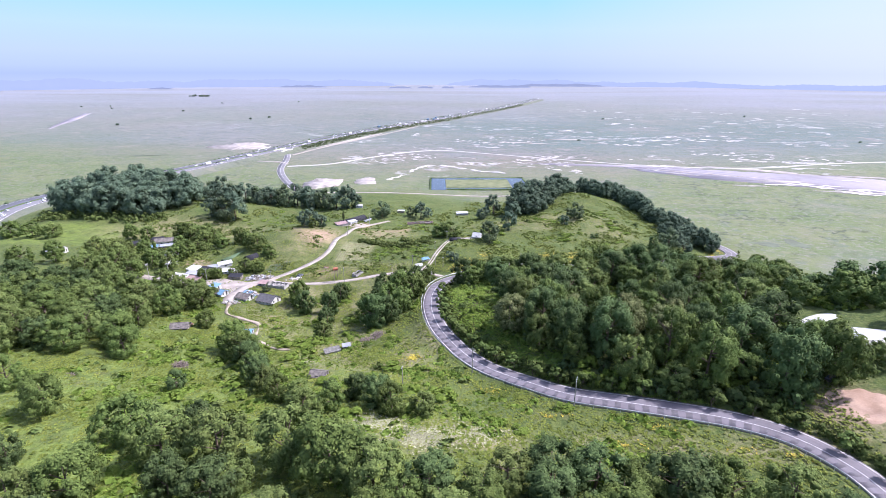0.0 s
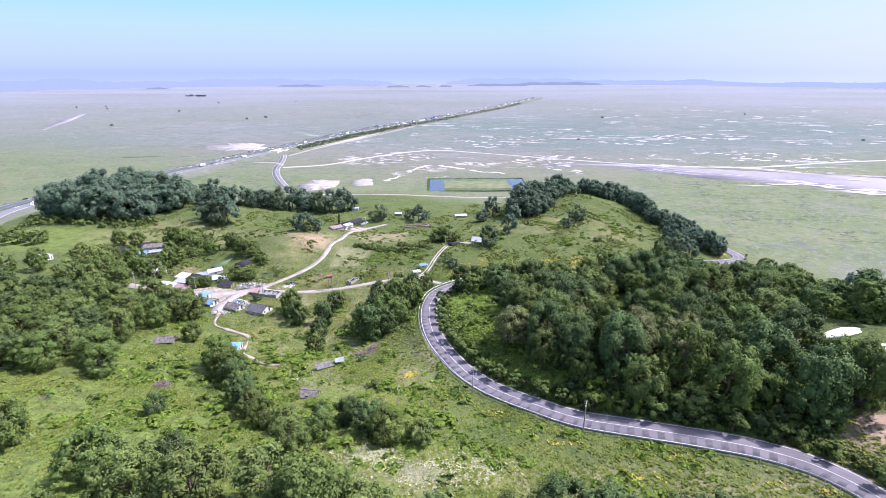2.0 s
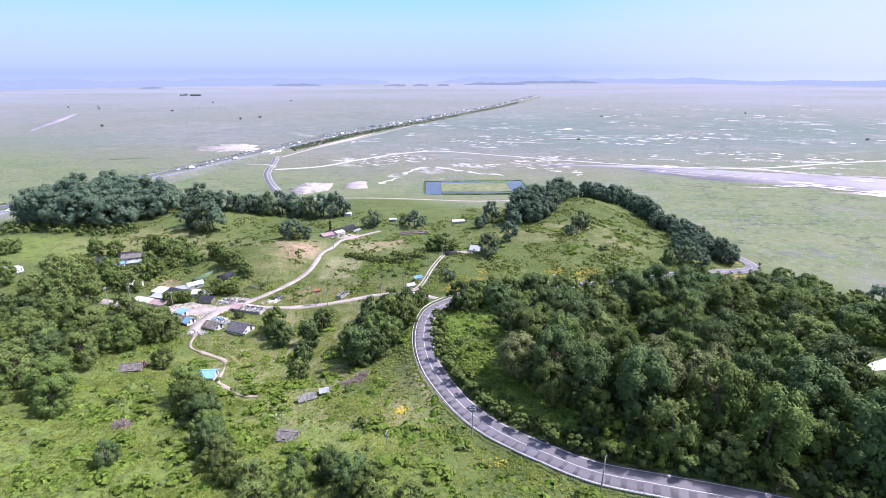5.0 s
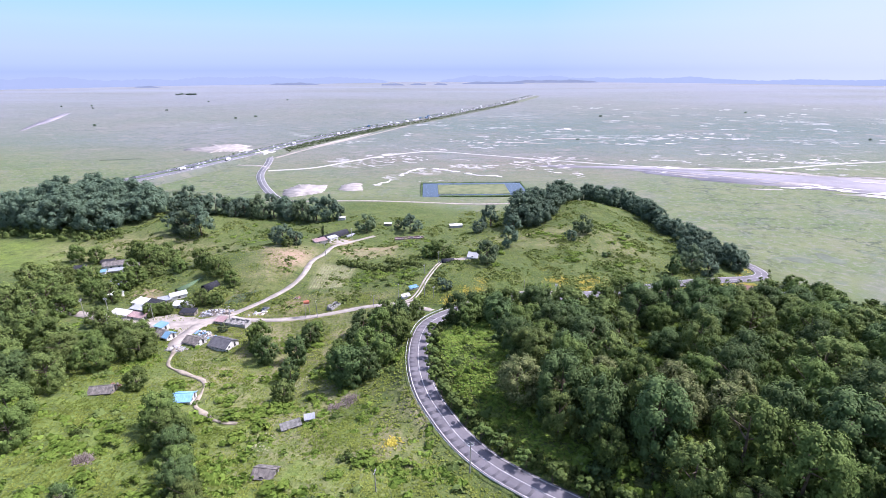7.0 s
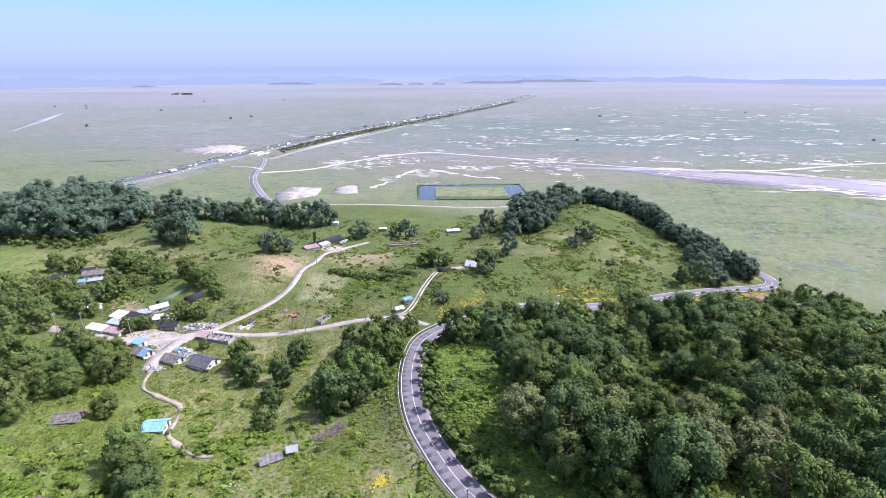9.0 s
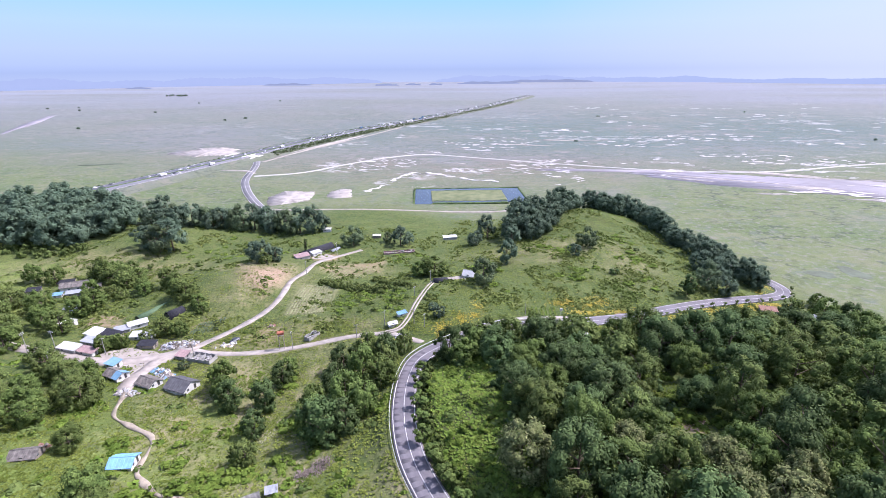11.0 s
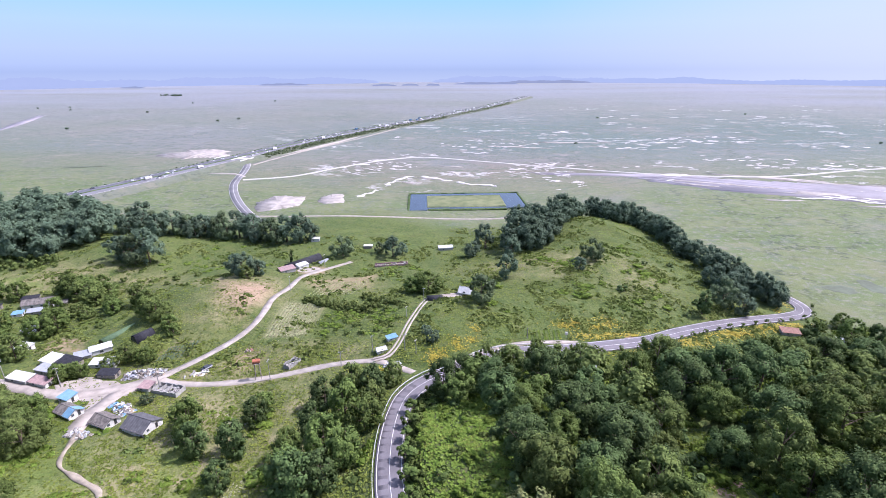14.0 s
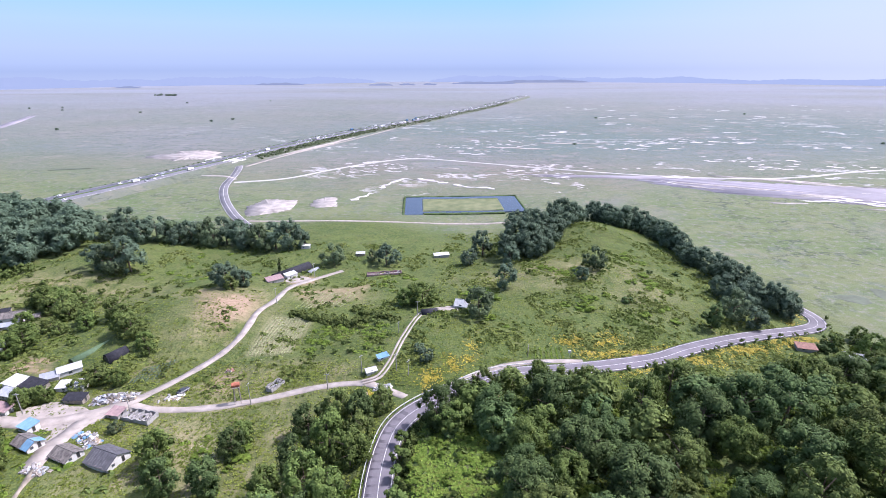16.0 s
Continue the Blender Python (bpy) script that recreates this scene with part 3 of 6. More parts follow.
bank = tagged(ribbon("highway_bank", HW, 34, GROUND, -0.15, 0, 0.1, heights=HW_Z), "grassy embankment carrying the highway", "embankment", kind="structure")


def bank_sides():
    d = np.gradient(HW, axis=0)
    d /= np.linalg.norm(d, axis=1)[:, None]
    side = np.stack([d[:, 1], -d[:, 0]], 1)
    cols = [np.column_stack([HW + side * o, np.full(len(HW), z)]) for o, z in ((-27, -0.3), (-17, 4.86), (17, 4.86), (27, -0.3))]
    i = (np.arange(len(HW) - 1)[:, None] * 4 + np.arange(3)[None, :]).ravel()
    me = smooth(mesh_np("bank_side", np.stack(cols, 1).reshape(-1, 3), np.stack([i, i + 1, i + 5, i + 4], 1)))
    me.attributes.new("upland", "FLOAT", "POINT").data.foreach_set("value", np.full(len(me.vertices), 0.3, np.float32))
    return me


bank.data = bank_sides()
bank.data.materials.append(GROUND)
highway = tagged(ribbon("highway", HW, 27, HIGHWAY, 0, 0, 0.3, heights=HW_Z), "long straight dual carriageway across the marsh", "highway", kind="structure")
ribbon("median", HW, 1.6, LEAF_DARK, 0.5, 0, 0.5, highway, HW_Z, "clipped green median strip")
for off in (-12.6, 12.6):
    ribbon("verge_line", HW, 0.5, PAINT, 0.02, off, 0.01, highway, HW_Z, across=2)
flat = lambda p: np.full(len(p), 0.25)
for nm, pts, w, mt, lab in (
        ("ramp_road", [(-150, 430), (-164.5, 452), (-194, 491), (-224.8, 541), (-247, 589), (-263, 648), (-276, 688), (-287, 709)], 8.5, RAMP, "grey slip road curving to the highway underpass"),
        ("marsh_track", [(-245, 606), (-196.6, 628), (-158, 679), (-111, 731), (-61, 754), (14.7, 727), (115, 686), (204, 655), (291, 642), (358, 650), (438, 680), (491, 695), (620, 720), (900, 740)], 5, TRACK, "pale raised track across the salt marsh"),
        ("marsh_track", [(-170, 467), (-122, 465), (-57, 464), (28, 470), (90, 500)], 3, LANE, "pale dyke track along the foot of the upland"),
        ("frontage_track", [(-271, 694), (-244, 790), (-183, 956), (-88, 1262), (36, 1596), (170, 2050)], 4.5, LANE, "pale service track beside the highway"),
        ("marsh_track", [(-250, 620), (-270, 637), (-300, 640), (-318, 652)], 5, SAND, "pale spur track by the underpass")):
    p = spline(pts, 5)
    hs = np.maximum(lie(p[:, 0], p[:, 1]), 0) + 0.3
    strip_ = tagged(ribbon(nm, p, w, mt, 0.0, heights=hs, skirt=0.6, ragged=0.0 if nm == "ramp_road" else 0.16), lab, "track", kind="structure")
    if nm == "ramp_road":
        for off in (-3.9, 0, 3.9):
            ribbon("road_line", p, 0.35, PAINT, 0.02, off, 0.01, strip_, hs, across=2)


def blob(name, cx, cy, rx, ry, material_, label, category, z=0.12, turn=0.0, seed=1, wild=0.35, n=48):
    """A flat patch with an uneven shore."""
    r = np.random.default_rng(seed)
    a = np.linspace(0, 2 * np.pi, n, endpoint=False)
    k = 1 + wild * sum(np.sin(a * f + r.uniform(0, 6.3)) / f ** 0.8 for f in (2, 3, 5, 8, 13, 21, 34)) * 0.8 + wild * r.uniform(-0.2, 0.2, n)
    c, s = math.cos(radians(turn)), math.sin(radians(turn))
    u, v = rx * k * np.cos(a), ry * k * np.sin(a)
    x, y = cx + u * c - v * s, cy + u * s + v * c
    top = np.column_stack([x, y, np.full(n, z)])
    low = np.column_stack([x * 1.0, y * 1.0, np.full(n, z - 0.5)])
    i = np.arange(n)
    j = (i + 1) % n
    me = mesh_np(name, np.vstack([top, low, [[cx, cy, z]]]), np.stack([i, j, np.full(n, 2 * n)], 1), np.stack([i, i + n, j + n, j], 1))
    me.materials.append(material_)
    return tagged(new(name, me), label, category, kind="structure")


blob("salt_pan", -170, 511, 19, 29, SAND, "bare whitish salt pan in the marsh", "salt pan", 0.45, 12, 3, 0.28, 160)
blob("salt_pan", -125, 525, 13, 19, SAND, "small whitish salt pan in the marsh", "salt pan", 0.40, 20, 5, 0.34, 160)
blob("salt_pan", -385, 772, 34, 52, SAND, "whitish salt pan beside the highway", "salt pan", 0.14, 60, 8, 0.4, 128)
blob("salt_pan", -235, 860, 14, 120, SAND, "long whitish strip of bare ground beside the highway", "salt pan", 0.16, -18, 9, 0.3)
blob("mud_channel", 425, 543, 265, 40, MUD, "broad grey tidal mud channel", "mudflat", 0.10, -24, 4, 0.22, 160)
blob("mud_channel", 175, 647, 110, 7, MUD, "thin grey arm of the mud channel", "mudflat", 0.14, -2, 6, 0.5, 96)
blob("mud_channel", -1010, 1180, 230, 10, MUD, "grey mudflat far out on the marsh", "mudflat", 0.10, 120, 7, 0.3, 96)
def salt_flecks(name, seed, count, place, long_, wide_, label):
    """Many ragged scraps of salt crust, too many to count, as one mesh."""
    g = np.random.default_rng(seed)
    vs, fs, n = [], [], 0
    while n < count:
        x, y, turn = place(g)
        if np.sin(x * 0.021 + 1.7 * np.sin(y * 0.017)) + np.sin(y * 0.03 + 1.1 * np.sin(x * 0.013)) < 0.35 or lie(x, y) > 0.5:
            continue
        a = np.linspace(0, 2 * np.pi, 14, endpoint=False)
        k = g.uniform(0.45, 1.1, 14)
        u, v = long_ * g.uniform(0.3, 1.2) * k * np.cos(a), wide_ * g.uniform(0.4, 1.2) * k * np.sin(a) + 0.25 * wide_ * np.sin(2 * a + g.uniform(0, 6))
        c, s = math.cos(turn), math.sin(turn)
        vs.append(np.vstack([np.column_stack([x + u * c - v * s, y + u * s + v * c, np.full(14, 0.46)]), [[x, y, 0.5]]]))
        i = np.arange(14)
        fs.append(np.stack([i, (i + 1) % 14, np.full(14, 14)], 1) + n * 15)
        n += 1
    me = mesh_np(name, np.vstack(vs), np.vstack(fs))
    me.materials.append(CRUST)
    tagged(new(name, me), label, "salt", kind="stuff")


CRUST = material("white_salt", (0.44, 0.415, 0.405), 0.9, vary=0.15, scale=0.2, fine=1.5, bump=0.1)
for pts in ([(-105, 537), (-97, 550), (-90, 566)], [(-86, 585), (-79, 608), (-67, 628), (-58, 627)], [(-52, 630), (-32, 618), (-20, 608)], [(-12, 603), (3.5, 593), (16, 592), (30, 586)]):
    creek = spline(pts, 2.0)
    creek = creek + np.column_stack([np.sin(np.arange(len(creek)) * 0.8), np.cos(np.arange(len(creek)) * 1.1)]) * 1.3
    tagged(ribbon("salt_streak", creek, 3.6, CRUST, 0.2, skirt=0.3, ragged=0.8, heights=np.full(len(creek), 0.2)), "winding white salt streak on the marsh", "salt streak", kind="structure")
salt_flecks("salt_flecks", 71, 200, lambda g: (g.uniform(-130, 520), g.uniform(690, 1010), g.uniform(-0.6, 0.5)), 8, 3.4, "white flecks of salt crust scattered over the marsh")
salt_flecks("salt_flecks", 72, 100, lambda g: (g.uniform(150, 1000), g.uniform(820, 1700), g.uniform(-0.4, 0.4)), 15, 5.5, "thin white salt streaks far out on the marsh")
salt_flecks("salt_flecks", 73, 120, lambda g: (g.uniform(-150, 120), g.uniform(560, 720), g.uniform(-0.9, 0.6)), 7, 2.2, "small white salt scraps on the brown marsh")


def shore(g):
    u = g.uniform(-230, 230)
    v = g.choice([-1, 1]) * g.normal(34, 8) * (1 - (u / 300) ** 2)
    return 425 + u * 0.913 + v * 0.407, 543 - u * 0.407 + v * 0.913, -0.42 + g.uniform(-0.25, 0.25)


salt_flecks("salt_flecks", 74, 130, shore, 13, 2.6, "white salt rim along the mud channel")
for k, (cx, cy, rx, ry) in enumerate([(262, 606, 42, 4), (330, 566, 30, 5), (385, 515, 30, 6), (330, 634, 70, 5), (470, 590, 60, 5), (285, 540, 12, 3), (235, 600, 16, 3),
                                      (-40, 622, 16, 4), (-60, 600, 9, 3), (-20, 690, 12, 3), (70, 850, 34, 6), (150, 900, 40, 5)]):
    blob("salt_streak", cx, cy, rx, ry, SAND, "whitish salt streak on the marsh", "salt streak", 0.2 + 0.012 * k, -22 + 9 * (k % 3), 20 + k, 0.75, 64)


def pond():
    """A rectangular ring of water round a green island."""
    ring = thing("pond", "rectangular moat-like pond round a grassy island", "pond", m=pose(-1.5, 523, 0, 0, 0, 5.5))
    for x0, x1, y0, y1 in ((-51, -36, -29, 28), (33, 50, -24, 28), (-35.99, 32.99, 19.5, 28), (-35.99, 32.99, -25, -20.5)):
        part("water", boxes((x0, x1, y0, y1, 0.0, 1.02)), WATER, ring)
    part("island", boxes((-35.9, 32.9, -20.4, 19.4, 0.0, 1.35), bevel=0.3), ISLAND, ring, "rough grassy island")
    for x0, x1, y0, y1 in ((-53, 52, 28.3, 30.5), (-35, 32, -29, -25.4), (-35.5, 32, -20, -18), (-35.5, 32, 17.5, 19.3), (-53, -51.3, -29, 28), (50.3, 52, -24, 28)):
        for k in range(max(1, int(max(x1 - x0, y1 - y0) / 6))):
            n = max(1, int(max(x1 - x0, y1 - y0) / 6))
            a0, a1 = k / n, (k + 1) / n
            dims = (x0 + (x1 - x0) * a0, x0 + (x1 - x0) * a1, y0, y1) if x1 - x0 > y1 - y0 else (x0, x1, y0 + (y1 - y0) * a0, y0 + (y1 - y0) * a1)
            part("reed_bank", boxes((*dims, 0, rng.uniform(1.15, 1.6)), bevel=0.3), LEAF_DARK, ring, "dark reedy bank")
    return ring


pond()


# ---- trees ----
def crown_arrays(seed, h, r, leaves, size, low=0.28, lobes=22, tall=1.0):
    """Leaf clumps on the lobes of an uneven dome, round dim cores; arrays of corners, quads and triangles."""
    g = np.random.default_rng(seed)
    a, t = g.uniform(0, 2 * np.pi, lobes), g.uniform(-0.95, 1, lobes)
    lean = 1 + 0.2 * np.sin(2 * a + g.uniform(0, 6)) + 0.13 * np.sin(3 * a + g.uniform(0, 6))
    deep = g.uniform(0.5, 0.95, lobes) ** 0.7
    mid, half = h * (low + (0.93 - low) * 0.46), h * (0.93 - low) * 0.5
    wide = np.sqrt(1 - t ** 2 * 0.93) * r * 0.92 * lean * deep * np.where(t < 0, 1.0, 1.0 - 0.12 * t)
    c = np.column_stack([wide * np.cos(a), wide * np.sin(a), mid + half * t * (0.72 + 0.28 * deep)])
    lr = r * g.uniform(0.16, 0.33, lobes) * (40 / max(lobes, 16)) ** 0.33
    c[:, 2] = np.maximum(c[:, 2], lr * 0.6)
    pick = g.choice(lobes, leaves, p=lr ** 2 / (lr ** 2).sum())
    away = c - np.array([0, 0, mid * 0.8])
    away /= np.linalg.norm(away, axis=1)[:, None] + 1e-6
    d = g.normal(size=(leaves, 3)) + 0.75 * away[pick] + np.array([0, 0, 0.2])
    d /= np.linalg.norm(d, axis=1)[:, None]
    p = c[pick] + d * (lr[pick] * g.uniform(0.68, 1.20, leaves))[:, None] * np.array([1, 1, tall])
    nrm = d * 0.9 + away[pick] * 0.6 + g.normal(scale=0.24, size=d.shape) + np.array([0, 0, 0.15])
    nrm /= np.linalg.norm(nrm, axis=1)[:, None]
    u = np.cross(nrm, g.normal(size=d.shape))
    u /= np.linalg.norm(u, axis=1)[:, None]
    v = np.cross(nrm, u)
    s = (size * g.uniform(0.55, 1.3, leaves))[:, None]
    q = np.stack([p - u * s - v * s * 0.5, p + v * s * -0.8 + nrm * s * 0.25, p + u * s + v * s * 0.4, p + v * s * 0.9 - nrm * s * 0.2], 1).reshape(-1, 3)
    quads = np.arange(leaves * 4).reshape(-1, 4)
    ico = bmesh.new()
    bmesh.ops.create_icosphere(ico, subdivisions=1, radius=1)
    iv = np.array([x.co for x in ico.verts])
    it = np.array([[x.index for x in fc.verts] for fc in ico.faces])
    ico.free()
    cores = np.concatenate([c[k] + iv * lr[k] * 0.66 for k in range(lobes)])
    tris = np.concatenate([it + len(q) + k * len(iv) for k in range(lobes)])
    return np.vstack([q, cores]), quads, tris


def trunk_mesh(seed, h, r):
    g = random.Random(seed)
    bm = bmesh.new()
    base, top = Vector((0, 0, -0.6)), Vector((g.uniform(-0.5, 0.5), g.uniform(-0.5, 0.5), h * 0.72))
    mid = base.lerp(top, 0.5) + Vector((g.uniform(-0.3, 0.3), g.uniform(-0.3, 0.3), 0))
    w = 0.028 * h
    rod(bm, base, mid, w, w * 0.65, 7)
    rod(bm, mid, top, w * 0.65, w * 0.2, 7)
    for k in range(5):
        a = k * 2.4 + g.uniform(-0.4, 0.4)
        s = base.lerp(top, g.uniform(0.35, 0.8))
        e = s + Vector((math.cos(a) * r * 0.65, math.sin(a) * r * 0.65, h * g.uniform(0.12, 0.25)))
        rod(bm, s, e, w * 0.42, w * 0.1, 5)
    me = bpy.data.meshes.new("trunk")
    bm.to_mesh(me)
    bm.free()
    me.materials.append(BARK)
    return me


class Kind:
    """One grown shape of tree or bush; planted as copies that share its meshes."""

    def __init__(self, seed, h, r, leaves, size, leaf, label, name="tree", low=0.28, lobes=22, tall=1.0):
        self.h, self.r, self.name = h, r, name
        self.arrays = crown_arrays(seed, h, r, leaves, size, low, lobes, tall)
        crown = mesh_np("crown", *self.arrays)
        crown.materials.append(leaf)
        self.root = thing(name, label, name, "trees of the upland" if name == "tree" else "bushes of the upland")
        part("trunk" if name == "tree" else "stem", trunk_mesh(seed, h, r), BARK, self.root)
        part("crown", crown, leaf, self.root)
        self.used = False

    def plant(self, x, y, r, stretch=1.0, z=None):
        s = r / self.r
        g = rng.uniform(0, 360)
        m = pose(x, y, (up(x, y) if z is None else z) - 0.1, rng.uniform(-3, 3), rng.uniform(-3, 3), g) @ Matrix.Diagonal((s, s, s * stretch, 1))
        if self.used:
            return copy_thing(self.root, m @ Matrix.Diagonal((*[1 / v for v in self.root.scale], 1)))
        self.used = True
        self.root.matrix_basis = m
        return self.root


def broadleaf(leaves, size):
    """Six shapes of tree, with as many leaves as their distance calls for."""
    return [Kind(11, 12, 6, leaves, size, LEAF, "broadleaf tree with a lumpy mid-green summer crown", lobes=64, low=0.08),
            Kind(12, 12, 6, leaves, size, LEAF_DARK, "dense dark-green broadleaf tree with an uneven crown", lobes=70, low=0.08),
            Kind(13, 12, 6, leaves, size, LEAF, "spreading broadleaf tree in full green leaf", lobes=76, low=0.06),
            Kind(14, 12, 6, leaves, size, LEAF_DARK, "tall dark-green broadleaf tree with gaps between its limbs", lobes=54, low=0.06),
            Kind(15, 12, 6, leaves, size, LEAF_PALE, "chestnut tree with a crown of pale creamy blossom", lobes=72, low=0.08),
            Kind(16, 12, 6, leaves, size, LEAF_MID, "broadleaf tree with a loose rounded green crown", lobes=58, low=0.06)]


FINE, NEAR = broadleaf(4600, 0.215), broadleaf(2100, 0.31)
MID = [crown_arrays(61, 12, 6, 1300, 0.38, 0.08, 56), crown_arrays(62, 12, 6, 1300, 0.38, 0.08, 50), crown_arrays(63, 12, 6, 1300, 0.38, 0.06, 60)]
FAR = [Kind(21, 10, 4.8, 1700, 0.28, LEAF_HAZE_GREY, "distant broadleaf tree, grey-green with painted haze, on the hill's edge", low=0.08, lobes=44),
       Kind(22, 11, 4.4, 1700, 0.28, LEAF_HAZE_GREY, "distant round-crowned green tree", low=0.08, lobes=40),
       Kind(23, 10, 5.0, 1700, 0.28, LEAF_HAZE_FAR, "distant dense green tree in the shelter belt", low=0.06, lobes=46)]
BUSH = [Kind(31, 2.6, 1.9, 340, 0.28, LEAF_BRIGHT, "bright green leafy bush overgrown with vines", "bush", 0.05, 9),
        Kind(32, 2.2, 1.8, 340, 0.28, LEAF, "low mid-green bush in the meadow", "bush", 0.05, 9),
        Kind(33, 3.0, 1.8, 340, 0.28, LEAF_DARK, "dense dark-green bush in rough grass", "bush", 0.05, 10)]
SAPLING = Kind(41, 3.4, 1.15, 300, 0.2, LEAF, "small planted roadside tree with a round crown", "roadside_tree", 0.35, 9)
CONIFER = Kind(42, 9, 2.2, 900, 0.3, LEAF_DARK, "slim dark evergreen tree", "tree", 0.08, 26, 1.2)


def plant_all(spots, kinds, shrink=1.0, cap=6.5, stretch=1.0):
    for x, y, r in spots:
        k = kinds[int(rng.choice([0, 2, 5, 5] if len(kinds) == 6 else range(len(kinds))))]
        k.plant(x, y, min(cap, r * shrink), stretch * (1.35 if len(kinds) == 6 else 1.0) * rng.uniform(0.88, 1.12))


def grove(spots, kinds, tall=1.0, cap=8.5, pick=(0, 1, 2, 3, 5)):
    """Trees of given crown radius; broad ones stop growing taller."""
    for x, y, r in spots:
        r = min(cap, r)
        k = kinds[int(rng.choice(pick))]
        k.plant(x, y, r, tall * min(14.5, 2.1 * r) / (2.0 * r) * rng.uniform(0.92, 1.1))


def inside(x, y, poly):
    hit = False
    for (x0, y0), (x1, y1) in zip(poly, poly[1:] + poly[:1]):
        if (y0 > y) != (y1 > y) and x < (x1 - x0) * (y - y0) / (y1 - y0) + x0:
            hit = not hit
    return hit


def scatter(poly, space, tries, keep=None, clear=0.0):
    xs, ys = [p[0] for p in poly], [p[1] for p in poly]
    out = []
    for _ in range(tries):
        x, y = rng.uniform(min(xs), max(xs)), rng.uniform(min(ys), max(ys))
        if inside(x, y, poly) and (not out or ((np.array(out) - (x, y)) ** 2).sum(1).min() > space * space):
            if clear and min(gap(x, y, p) for p in (MAIN, LANE_A, LANE_B, LANE_UP, LANE_C)) < clear:
                continue
            if keep is None or keep(x, y):
                out.append((x, y))
    return out


def woodland(name, poly, space, tries, label, size=1.1, kinds=None, spots=None, leaf=None):
    """A stretch of wood too far aside to count, as one mesh."""
    vs, qs, ts, n = [], [], [], 0
    for x, y in spots or scatter(poly, space, tries):
        v, q, t = (kinds or BELT)[int(rng.integers(len(kinds or BELT)))]
        a, s = rng.uniform(0, 6.28), size * rng.uniform(0.72, 1.25)
        rot = np.array([[math.cos(a), -math.sin(a), 0], [math.sin(a), math.cos(a), 0], [0, 0, 1]]) * s
        vs.append(v @ rot.T + np.array([x, y, up(x, y)]))
        qs.append(q + n)
        ts.append(t + n)
        n += len(v)
    me = mesh_np(name, np.vstack(vs), np.vstack(qs), np.vstack(ts))
    me.materials.append(leaf or (LEAF_DARK if kinds else LEAF_HAZE_GREY))
    tagged(new(name, me), label, "wood", kind="stuff")



def fill_wood(name, spots, kinds, label):
    """The uncounted trees of a wood, shared out over three kinds of leaf."""
    for k, leaf in enumerate((LEAF, LEAF_DARK, LEAF_MID)):
        woodland(name, [], 0, 0, label, 0.95, kinds, spots[k::3], leaf)


def thicket(name, spots, flat_, leaf, label):
    """Many low bushes that nobody could count, as one mesh."""
    vs, qs, ts, n = [], [], [], 0
    for x, y, r in spots:
        v, q, t = BUSH[int(rng.integers(3))].arrays
        a, s = rng.uniform(0, 6.28), r / 1.85
        rot = np.array([[math.cos(a), -math.sin(a), 0], [math.sin(a), math.cos(a), 0], [0, 0, flat_ * rng.uniform(0.8, 1.2)]]) * s
        vs.append(v @ rot.T + np.array([x, y, up(x, y) - 0.1]))
        qs.append(q + n)
        ts.append(t + n)
        n += len(v)
    me = mesh_np(name, np.vstack(vs), np.vstack(qs), np.vstack(ts))
    me.materials.append(leaf)
    tagged(new(name, me), label, "scrub", kind="stuff")


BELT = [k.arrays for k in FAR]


def doubled(pts):
    """The spots of a belt, with a second looser row among them."""
    return pts + [(x + rng.uniform(-5, 5), y + rng.uniform(-6, 4)) for x, y in pts]



# trees that stand by themselves in the meadow and on the knoll
plant_all([(68, 345, 5.8), (58.2, 331, 3.6), (19.6, 323.4, 5.2), (7, 292, 7.4), (-74.7, 364, 8.4), (-45, 366, 6), (11.3, 385, 9.5), (3, 369, 5.5), (-13, 255, 2.6), (26, 362, 5),
           (119, 305, 6.6), (128, 303, 5.8), (-54, 372, 3.5), (-40, 373, 3.5), (-16, 261, 2), (-107, 223, 2.2)], FAR)
plant_all([(99, 121, 4.2), (106, 120, 4.5), (113, 118, 4.5), (120, 118, 4.5), (103, 125.5, 3.6), (96, 126, 3.8), (118, 124, 4), (122, 137, 4.6), (100, 136, 3.6)], FINE, 1.0, 6.5, 0.62)
CONIFER.plant(106.5, 295.4, 3.4)
CONIFER.plant(-102, 351, 1.2, 1.8)
woodland("tree_belt", [], 0, 0, "clump of tall dark trees on the knoll's shoulder", 1.95, None, [(26, 372), (39, 373), (50, 385), (42, 400), (57, 405), (33, 388), (65, 429), (48, 394), (38, 410), (60, 415), (45, 379), (53, 398), (44, 390), (34, 380)])
woodland("tree_belt", [], 0, 0, "belt of dark trees along the knoll's crest", 1.35, None, doubled([(80, 445), (92, 452), (104, 452), (99, 434), (106, 437), (94, 440), (115, 450), (124, 444), (130, 430), (132, 415), (74, 438), (98, 446), (111, 440), (121, 432), (127, 420), (128, 405)]))
woodland("tree_belt", [], 0, 0, "line of dark trees running down the knoll", 1.1, None, doubled([(133, 400), (134, 386), (136, 373), (138, 360), (140, 348), (142, 336), (143, 325), (147, 320), (152, 321), (131, 322), (127, 330), (135, 395), (131, 378), (142, 365), (146, 352), (147, 341), (150, 331)]))
